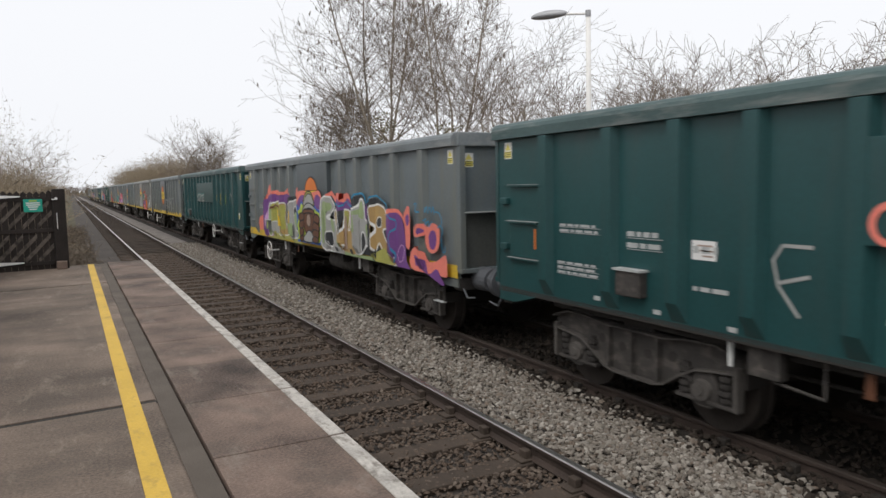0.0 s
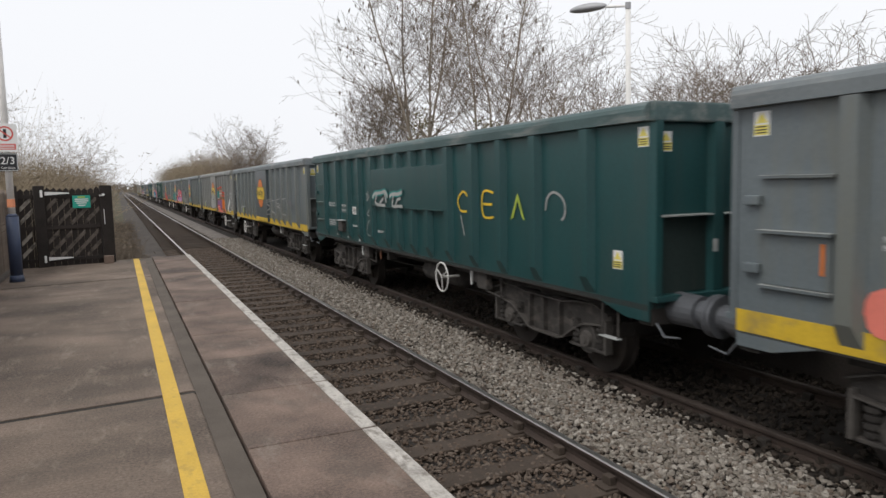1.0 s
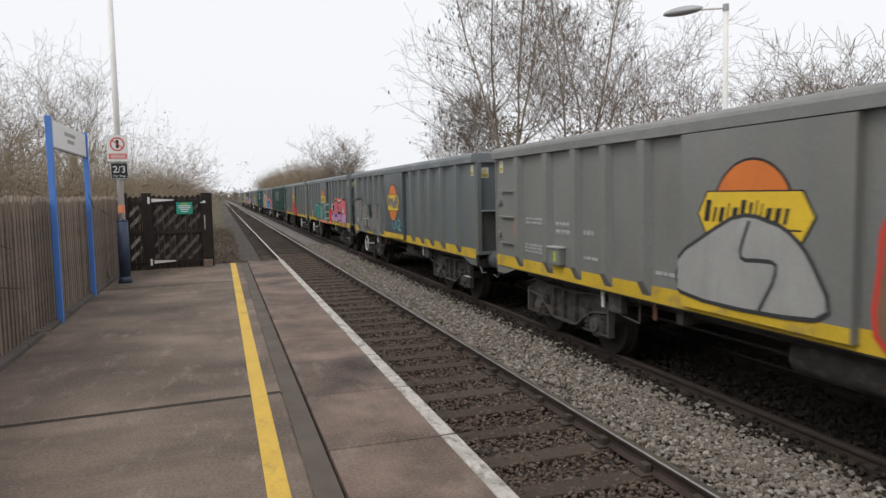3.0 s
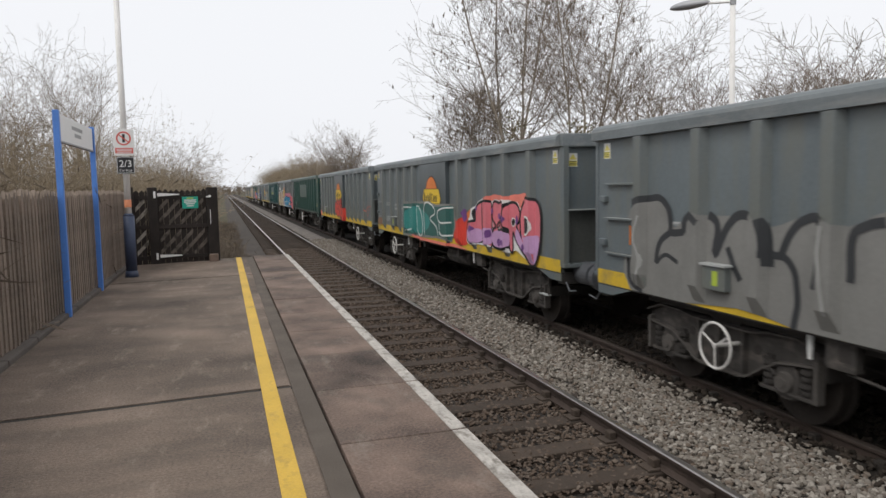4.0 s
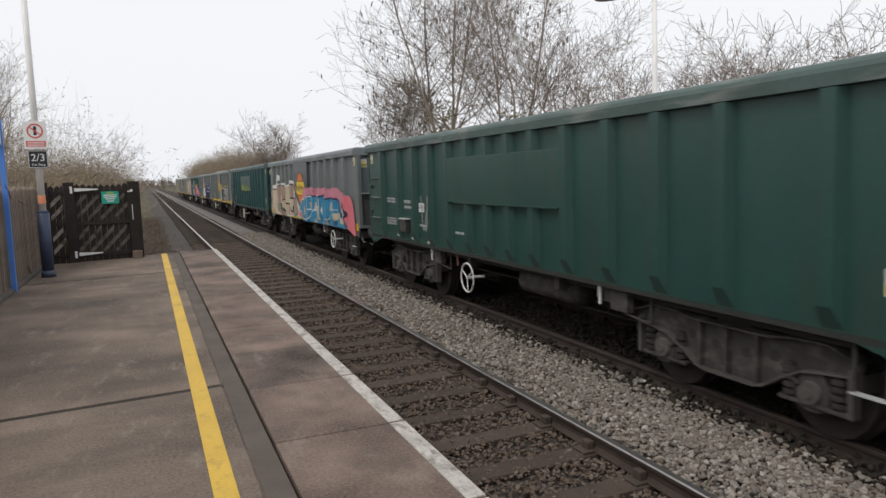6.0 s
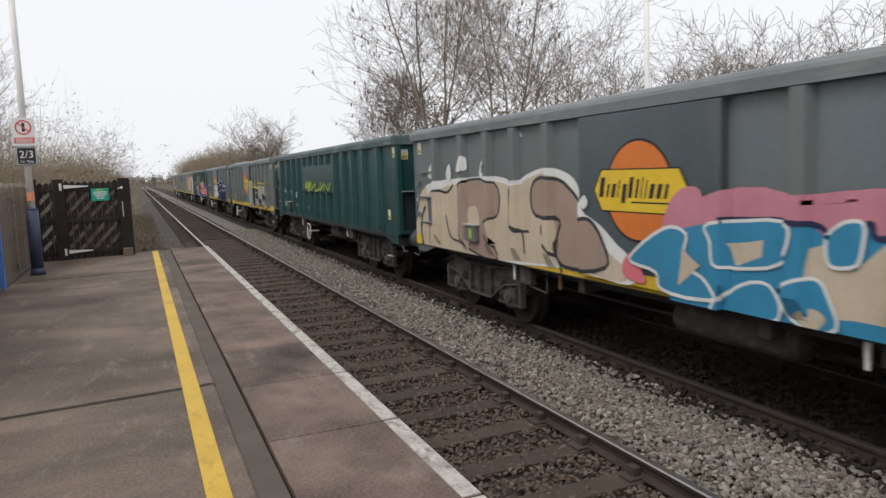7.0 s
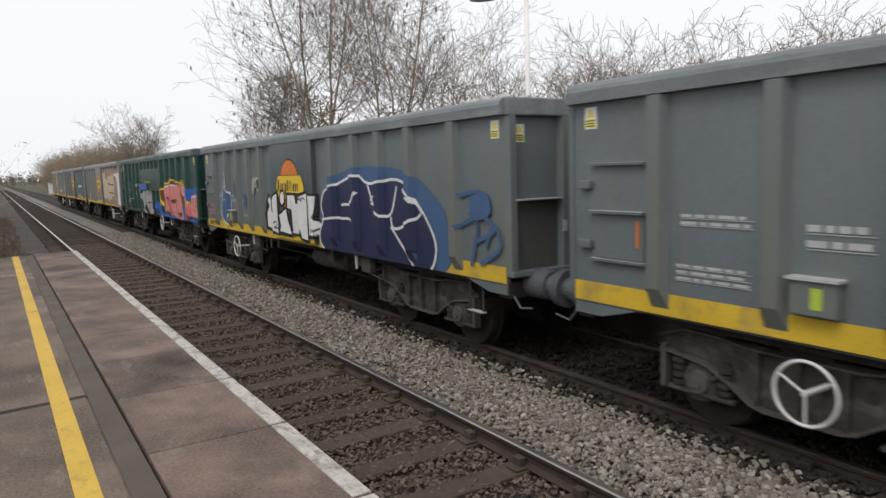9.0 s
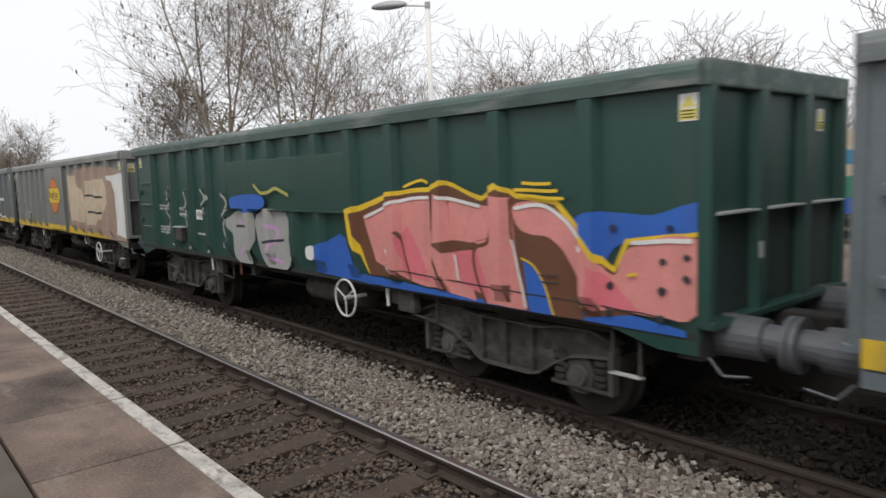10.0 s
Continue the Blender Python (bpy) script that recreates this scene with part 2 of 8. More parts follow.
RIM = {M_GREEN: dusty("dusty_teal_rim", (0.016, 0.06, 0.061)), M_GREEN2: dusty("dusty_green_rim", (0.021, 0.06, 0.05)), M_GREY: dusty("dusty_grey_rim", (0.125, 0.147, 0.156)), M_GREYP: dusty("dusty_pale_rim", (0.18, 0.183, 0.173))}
PAINT = {}
for _k, _c in dict(orange=(0.62, 0.17, 0.03), yellow=(0.68, 0.46, 0.03), black=(0.012, 0.012, 0.014), white=(0.66, 0.66, 0.64), pink=(0.62, 0.16, 0.19),
                   hotpink=(0.5, 0.2, 0.25), red=(0.6, 0.055, 0.035), coral=(0.72, 0.2, 0.15), purple=(0.16, 0.06, 0.22), lilac=(0.5, 0.3, 0.5), navy=(0.02, 0.025, 0.07),
                   blue=(0.03, 0.11, 0.42), sky=(0.035, 0.22, 0.37), cyan=(0.12, 0.45, 0.55), cream=(0.52, 0.43, 0.32), tan=(0.33, 0.24, 0.19), brown=(0.13, 0.055, 0.03),
                   lime=(0.4, 0.5, 0.06), olive=(0.36, 0.35, 0.09), green=(0.03, 0.2, 0.13), silver=(0.33, 0.33, 0.315), mauve=(0.24, 0.12, 0.24), salmon=(0.62, 0.24, 0.22),
                   grey=(0.17, 0.17, 0.17), charcoal=(0.035, 0.037, 0.04), denim=(0.05, 0.1, 0.2), jade=(0.04, 0.22, 0.2), ash=(0.2, 0.197, 0.185), ochre=(0.38, 0.25, 0.1), rust=(0.22, 0.12, 0.07), moss=(0.27, 0.34, 0.17), mint=(0.2, 0.4, 0.17), pine=(0.03, 0.11, 0.095)).items():
    PAINT[_k] = mat(_k + "_spray_paint", _c, 0.5, 0, 0.14, 2.5, 30, 0.05, tuple(0.5 * v + 0.04 for v in _c), 0.4, (4, 3, 1.2), 0.52)


# ---- mesh helpers ----
def link(name, bm, material, parent=None, label="", smooth=False):
    me = bpy.data.meshes.new(name)
    bm.to_mesh(me); bm.free()
    for m in (material if isinstance(material, (list, tuple)) else [material]):
        me.materials.append(m)
    if smooth:
        me.polygons.foreach_set("use_smooth", [True] * len(me.polygons))
    ob = new(name, me)
    if parent:
        ob.parent = parent
    if label:
        ob["label"] = label
    return ob


def part(name, bm, material, parent, label="", smooth=False):
    return link(name, bm, material, parent, label, smooth)


def raw(name, verts, faces, material, parent=None, smooth=False):
    me = bpy.data.meshes.new(name)
    me.from_pydata([tuple(v) for v in verts], [], faces if isinstance(faces, list) else faces.tolist())
    me.materials.append(material)
    if smooth:
        me.polygons.foreach_set("use_smooth", [True] * len(me.polygons))
    ob = new(name, me)
    if parent:
        ob.parent = parent
    return ob


def box(a, b, bevel=0.0, bm=None):
    bm = bm or bmesh.new()
    r = bmesh.ops.create_cube(bm, size=1)
    for v in r["verts"]:
        v.co = Vector([(a[i] + b[i]) / 2 + v.co[i] * (b[i] - a[i]) for i in range(3)])
    if bevel:
        es = list({e for v in r["verts"] for e in v.link_edges})
        bmesh.ops.bevel(bm, geom=es, offset=bevel, segments=2, affect="EDGES", profile=0.6)
    return bm


def prism(poly, axis, a, b, bm=None):
    """A polygon of two coordinates drawn out along an axis from a to b."""
    bm = bm or bmesh.new()
    def at(p, d):
        q = list(p); q.insert(axis, d); return q
    lo, hi = [bm.verts.new(at(p, a)) for p in poly], [bm.verts.new(at(p, b)) for p in poly]
    bm.faces.new(lo[::-1]); bm.faces.new(hi)
    k = len(poly)
    for i in range(k):
        bm.faces.new((lo[i], lo[(i + 1) % k], hi[(i + 1) % k], hi[i]))
    bmesh.ops.recalc_face_normals(bm, faces=bm.faces)
    return bm


def tube(p, q, r0, r1=None, sides=12, bm=None):
    bm = bm or bmesh.new()
    p, q = Vector(p), Vector(q)
    r1 = r0 if r1 is None else r1
    turn = (q - p).to_track_quat("Z", "Y").to_matrix().to_4x4()
    bmesh.ops.create_cone(bm, cap_ends=True, segments=sides, radius1=r0, radius2=r1, depth=(q - p).length, matrix=Matrix.Translation((p + q) / 2) @ turn)
    return bm


def ring(c, r, thick, bm=None, n=28, k=8):
    """A ring in the plane across x."""
    bm = bm or bmesh.new()
    vs = [[bm.verts.new((c[0] + thick * math.sin(b), c[1] + (r + thick * math.cos(b)) * math.cos(a), c[2] + (r + thick * math.cos(b)) * math.sin(a)))
           for b in [2 * math.pi * j / k for j in range(k)]] for a in [2 * math.pi * i / n for i in range(n)]]
    for i in range(n):
        for j in range(k):
            bm.faces.new((vs[i][j], vs[(i + 1) % n][j], vs[(i + 1) % n][(j + 1) % k], vs[i][(j + 1) % k]))
    bmesh.ops.recalc_face_normals(bm, faces=bm.faces)
    return bm


def words(name, text, size, m, material, parent, label=""):
    cu = bpy.data.curves.new(name, "FONT")
    cu.body, cu.size, cu.align_x, cu.align_y, cu.extrude = text, size, "CENTER", "CENTER", 0.001
    tmp = bpy.data.objects.new(name, cu)
    me = bpy.data.meshes.new_from_object(tmp)
    bpy.data.objects.remove(tmp)
    me.materials.append(material)
    ob = new(name, me)
    ob.parent, ob.matrix_basis = parent, m
    if label:
        ob["label"] = label
    return ob


# ---- ground, tracks ----
ICO = bmesh.new(); bmesh.ops.create_icosphere(ICO, subdivisions=1, radius=1)
ICO_V = np.array([v.co[:] for v in ICO.verts]); ICO_F = np.array([[v.index for v in f.verts] for f in ICO.faces]); ICO.free()


def stones(name, rng, pts, size, material, flat=0.65):
    n = len(pts)
    s = size * rng.uniform(0.5, 1.25, (n, 1, 1)) * rng.uniform(0.65, 1.25, (n, 1, 3))
    v = ICO_V[None] * (1 + rng.uniform(-0.4, 0.4, (n, 12, 1))) * s
    v[..., 2] *= flat
    a, b = rng.uniform(0, 6.28, n), rng.normal(0, 0.5, n)
    ca, sa, cb, sb = [f[:, None] for f in (np.cos(a), np.sin(a), np.cos(b), np.sin(b))]
    y, z = v[..., 1] * cb - v[..., 2] * sb, v[..., 1] * sb + v[..., 2] * cb
    x, y = v[..., 0] * ca - y * sa, v[..., 0] * sa + y * ca
    v = np.stack([x, y, z], -1) + pts[:, None]
    f = ICO_F[None] + 12 * np.arange(n)[:, None, None]
    return raw(name, v.reshape(-1, 3), f.reshape(-1, 3), material)


def ballast_z(x):
    """Height of the ballast across the two tracks: full in the way between them, low between the rails."""
    knots = [(-2.2, -0.75), (-0.3, -0.3), (0.6, -0.19), (2.6, -0.19), (2.85, -0.1), (3.3, -0.09), (3.7, -0.12), (3.98, -0.105), (4.06, -0.12), (5.65, -0.13), (6.2, -0.155), (6.9, -0.3)]
    return R + np.interp(x, [k[0] for k in knots], [k[1] for k in knots])


def ground():
    xs = sorted({3.98, 4.06, -900, -300, -90, -30, -12, -5, *np.arange(-2.4, 7.3, 0.3).round(2).tolist(), 9, 14, 30, 90, 300, 900})
    ys = sorted({-60, -20, -8, *range(-4, 40, 2), *range(40, 200, 20), 300, 500, 900, 1800, 4000})
    bm = bmesh.new()
    def z(x, y):
        if -2.25 < x < 6.95:
            return float(ballast_z(x)) - 0.03
        if x <= -2.25:
            return R - 0.72 + min(0.5, (-2.25 - x) * 0.12)
        return R - 0.35
    grid = [[bm.verts.new((x, y, z(x, y))) for x in xs] for y in ys]
    for j in range(len(ys) - 1):
        for i in range(len(xs) - 1):
            f = bm.faces.new((grid[j][i], grid[j][i + 1], grid[j + 1][i + 1], grid[j + 1][i]))
            x = (xs[i] + xs[i + 1]) / 2
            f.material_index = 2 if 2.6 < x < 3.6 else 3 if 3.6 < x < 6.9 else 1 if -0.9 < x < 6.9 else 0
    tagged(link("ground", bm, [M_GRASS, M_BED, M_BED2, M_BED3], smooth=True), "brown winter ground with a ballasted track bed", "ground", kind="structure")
    rng = np.random.default_rng(3)
    def scatter(n, x0, x1, y0, y1, power=1.0):
        x, y = rng.uniform(x0, x1, n), y0 + (y1 - y0) * rng.random(n) ** power
        return np.stack([x, y, ballast_z(x) + rng.uniform(-0.012, 0.02, n)], -1)
    p = scatter(56000, 2.42, 4.04, -1, 34, 1.6)
    keep = rng.random(len(p)) < np.clip((3.92 - p[:, 0]) / 0.4, 0, 1) * np.clip((p[:, 0] - 2.4) / 0.12, 0.2, 1)
    tagged(stones("ballast", rng, p[keep], 0.029, M_BALLAST), "pale grey crushed stone heaped between the tracks", "ballast", kind="stuff")
    p = scatter(36000, 0.3, 2.4, -1, 30, 1.6)
    p[:, 2] += 0.012
    tagged(stones("ballast", rng, p, 0.023, M_BALLAST2), "dark brown stone between the sleepers", "ballast", kind="stuff")
    # stones whose colour holds the shade under the train
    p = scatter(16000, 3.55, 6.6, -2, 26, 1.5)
    tagged(stones("ballast", rng, p, 0.034, M_BALLAST3), "grimy stone painted darker for the shade under the train", "ballast", kind="stuff")
    p = scatter(1500, -0.75, 0.6, 15.2, 24, 1.6)
    tagged(stones("ballast", rng, p, 0.045, M_BALLAST), "pale grey stone on the track shoulder", "ballast", kind="stuff")


def track(cx, label):
    """Bullhead rails on timber sleepers with chairs."""
    root = new("railway_track"); root.location = (cx, 0, R)
    tagged(root, label, "railway track", "railway tracks")
    for s in (-1, 1):
        prof = [(-0.035, -0.012), (-0.028, 0), (0.028, 0), (0.035, -0.012), (0.033, -0.04), (0.009, -0.055), (0.009, -0.115), (0.032, -0.13), (0.06, -0.142), (0.06, -0.15),
                (-0.06, -0.15), (-0.06, -0.142), (-0.032, -0.13), (-0.009, -0.115), (-0.009, -0.055), (-0.033, -0.04)]
        bm = prism([(p[0] + s * 0.7525, p[1]) for p in prof], 1, -40, 900)
        for f in bm.faces:
            if f.normal.z > 0.5 and f.calc_center_median().z > -0.03:
                f.material_index = 1
        part("rail", bm, [M_RAIL, M_RAILTOP if cx < 3 else M_RAILSHADED], root, "rusty rail with a worn head")
    bm = box((-1.27, -0.125, -0.29), (1.27, 0.125, -0.155), 0.012)
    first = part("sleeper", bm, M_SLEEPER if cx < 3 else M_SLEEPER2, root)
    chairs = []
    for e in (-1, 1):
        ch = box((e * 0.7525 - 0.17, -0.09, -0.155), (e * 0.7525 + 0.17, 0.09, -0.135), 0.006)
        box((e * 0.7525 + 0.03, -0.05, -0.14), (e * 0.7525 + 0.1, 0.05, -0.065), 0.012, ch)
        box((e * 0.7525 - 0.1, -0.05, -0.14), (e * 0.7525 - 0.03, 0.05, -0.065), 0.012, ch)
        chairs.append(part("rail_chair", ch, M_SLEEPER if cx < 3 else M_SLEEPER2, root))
    rng = random.Random(int(cx * 10))
    for k in range(0, 74):
        y = -2.02 + 0.71 * k
        for src in (first, *chairs):
            o = src if k == 0 else new(src.name.split(".")[0], src.data)
            o.parent = root
            o.matrix_basis = pose(rng.uniform(-0.02, 0.02), y, rng.uniform(-0.008, 0.006), 0, 0, rng.uniform(-0.8, 0.8)) if src is first else pose(0, y, 0)
    bm = bmesh.new()
    for k in range(74, 330):
        box((-1.27, -2.02 + 0.71 * k - 0.125, -0.29), (1.27, -2.02 + 0.71 * k + 0.125, -0.16), 0, bm)
    tagged(part("sleeper_run", bm, M_SLEEPER, root), kind="stuff")


def platform():
    root = new("platform"); tagged(root, "worn concrete station platform with a yellow line and white edge", "platform", kind="structure")
    def end(x):
        return 14.15 + (x + 2.9) * 0.3
    joints = [-24, -16, -9.1, -2.2, 4.82, 11.62]
    for a, b in zip(joints, joints[1:] + [None]):
        x0, x1 = -2.9, -0.797
        def cut(x, y, side):
            return y + side * 0.02 + (x - x1) * (0.09 if y < 8 else 0.16)
        q = [(x0, cut(x0, a, 1)), (x1, cut(x1, a, 1)), (x1, cut(x1, b, -1) if b else end(x1)), (x0, cut(x0, b, -1) if b else end(x0))]
        bm = prism(q, 2, -0.2, 0)
        bmesh.ops.bevel(bm, geom=[e for e in bm.edges if all(v.co.z > -0.01 for v in e.verts)], offset=0.012, segments=2, affect="EDGES")
        part("slab", bm, M_CONC, root)
    for y in joints[1:]:
        k = 0.09 if y < 8 else 0.16
        part("joint_seal", prism([(-2.9, y - 2.1 * k - 0.03), (-0.8, y - 0.03), (-0.8, y + 0.03), (-2.9, y - 2.1 * k + 0.03)], 2, -0.19, -0.006), M_SEAL, root, "dark perished joint filler")
    part("infill_strip", prism([(-0.796, -24), (-0.672, -24), (-0.672, end(-0.65)), (-0.796, end(-0.795))], 2, -0.2, -0.01), M_ASPHALT, root, "dark tarred strip behind the coping")
    rng = random.Random(5)
    y = 3.6 - 1.035 * 14
    while y < 14.7:
        y1 = min(y + 1.035, end(0) - 0.02)
        bm = box((-0.655, y + 0.003, -0.12), (0.05, y1 - 0.003, 0), 0.006)
        bm2 = part("coping_stone", bm, M_COPING, root)
        bm2.matrix_basis = pose(0, 0, rng.uniform(-0.003, 0.002))
        part("edge_paint", box((-0.035, y + 0.012, -0.1), (0.054, y1 - 0.012, 0.004), 0.004), M_WHITE, root, "scuffed white edge line")
        y += 1.035
    part("edge_wall", box((-0.3, -24, R - 0.3), (-0.05, end(0) - 0.05, -0.12)), M_WALL, root)
    part("end_wall", prism([(-2.9, 13.95), (-0.3, 14.73), (-0.3, 14.83), (-2.9, 14.1)], 2, R - 0.3, -0.2), M_WALL, root)
    part("platform_fill", prism([(-4.2, -24), (-0.3, -24), (-0.3, 14.5), (-4.2, 13.5)], 2, R - 0.5, -0.2), M_WALL, root)
    y = -24
    while y < 14.6:
        y1 = min(y + 2.3, end(-0.95) - 0.02)
        part("yellow_line", box((-1.003, y, 0), (-0.9, y1, 0.004), 0), M_YELLOW, root, "worn yellow safety line")
        y += 2.3
    y = -24
    while y < 14:
        part("back_kerb", box((-3.1, y, -0.2), (-2.86, min(y + 0.915, 14.05) - 0.01, 0.05), 0.02), M_WALL, root, "dirty kerb under the fence")
        y += 0.915
    # far platform across the tracks
    root = new("far_platform"); tagged(root, "concrete platform on the far side of the tracks", "platform", kind="structure")
    part("edge_wall", box((6.55, -30, R - 0.4), (6.8, 24, -0.1)), M_WALL, root)
    part("slab", box((6.8, -30, R - 0.4), (11, 24, 0.0)), M_CONC, root)
    y = -8
    while y < 24:
        part("coping_stone", box((6.45, y + 0.004, -0.1), (7.1, y + 0.911, 0.005), 0.008), M_COPING, root)
        y += 0.915
    part("edge_paint", box((6.446, -30, -0.06), (6.54, 24, 0.01), 0.003), M_WHITE, root)


# ---- platform furniture ----
def fence():
    """Hit-and-miss picket fence along the back of the platform."""
    root = new("picket_fence"); tagged(root, "weathered brown timber picket fence with pointed tops", "fence")
    def picket(w, h):
        return prism([(-w / 2, 0), (w / 2, 0), (w / 2, h - 0.06), (0, h), (-w / 2, h - 0.06)], 0, -0.009, 0.009)
    me = part("picket", picket(0.07, 1.33), M_TIMBER2, root)
    rng = random.Random(8)
    count = 0
    y = -3.0
    while y < 14.0:
        for dx, dy in ((0.03, 0), (-0.03, 0.062)):
            o = me if count == 0 else new("picket", me.data)
            o.parent = root
            o.matrix_basis = pose(-2.97 + dx, y + dy, 0.05 + rng.uniform(-0.02, 0.02), rng.uniform(-1, 1), 0, 0)
            count += 1
        y += 0.124
    for z in (0.3, 1.08):
        part("fence_rail", box((-2.992, -3.2, z), (-2.948, 14.0, z + 0.09), 0.006), M_TIMBER2, root)
    y = -2.4
    while y < 14:
        part("fence_post", box((-3.11, y, -0.1), (-3.01, y + 0.1, 1.3), 0.01), M_TIMBER2, root)
        y += 2.3


def gate():
    """Boarded dark gate with a side panel at the platform's end."""
    root = new("platform_gate"); root.matrix_basis = pose(-2.9, 14.05, 0, 0, 0, 10)
    tagged(root, "dark boarded timber gate with diagonal slats, closed, at the platform end", "gate")
    rng = random.Random(4)
    for x, w, h in ((0.02, 0.1, 1.45), (0.36, 0.17, 1.44), (1.42, 0.2, 1.43)):
        part("gate_post", box((x, -0.03, -0.3), (x + w, 0.09, h), 0.012), M_TIMBER, root)
    for x0, x1 in ((0.12, 0.36), (0.53, 1.42)):
        x = x0
        while x < x1 - 0.02:
            w = min(0.1, x1 - x)
            h = 1.4 + rng.uniform(-0.015, 0.015)
            part("board", prism([(x, 0), (x + w - 0.006, 0), (x + w - 0.006, h - 0.045), (x + w / 2, h), (x, h - 0.045)], 1, 0.035, 0.055), M_TIMBER, root)
            x += w
        # diagonal slats, worn pale
        for band in (0.12, 0.72):
            s = x0 - 0.45
            while s < x1 - 0.05:
                a, b = max(s, x0 + 0.02), min(s + 0.42, x1 - 0.02)
                if b - a > 0.05 and rng.random() < 0.92:
                    za, zb = band + (a - s) * 1.05, band + (b - s) * 1.05
                    part("diagonal_slat", prism([(a, za), (b, zb), (b, zb + 0.085), (a, za + 0.085)], 1, 0.018, 0.034), M_SLAT if x0 < 0.3 else M_SLAT2, root, "worn slat")
                s += 0.215
        for z in (0.08, 0.66, 1.22):
            part("gate_rail", box((x0, 0.012, z), (x1, 0.036, z + 0.07), 0.004), M_TIMBER, root)
    for z in (0.14, 1.3):
        bm = prism([(0.47, z - 0.035), (0.53, z - 0.03), (0.92, z - 0.006), (0.92, z + 0.012), (0.53, z + 0.035), (0.47, z + 0.04)], 1, -0.012, 0.008)
        box((0.46, -0.035, z - 0.06), (0.5, 0.0, z + 0.065), 0.005, bm)
        part("strap_hinge", bm, M_SIGNW, root, "white-painted strap hinge")
    sg = part("notice", box((0.965, -0.02, 1.03), (1.255, -0.006, 1.255), 0.004), M_SIGNG, root, "green notice with pale writing")
    part("print_bar", box((1.05, -0.023, 1.215), (1.17, -0.0205, 1.238)), PAINT["lime"], sg)
    for z, x0, x1 in ((1.18, 1.0, 1.22), (1.145, 1.0, 1.22), (1.11, 1.03, 1.19), (1.07, 1.05, 1.17)):
        part("print_bar", box((x0, -0.023, z), (x1, -0.0205, z + 0.018)), M_SIGNW, sg)
    bm = tube((1.47, -0.07, 1.26), (1.47, -0.03, 1.26), 0.022)
    box((1.4, -0.05, 1.235), (1.49, -0.034, 1.255), 0.004, bm)
    part("latch", bm, M_SIGNW, root, "pale latch knob")
    part("keep_plate", box((1.465, -0.036, 0.72), (1.475, -0.03, 1.0)), M_SIGNW, root)
    tagged(link("stone_block", box((-1.5, 14.12, 0), (-1.33, 14.28, 0.14), 0.015), M_COPING), "small grey concrete block at the gate post", "block")


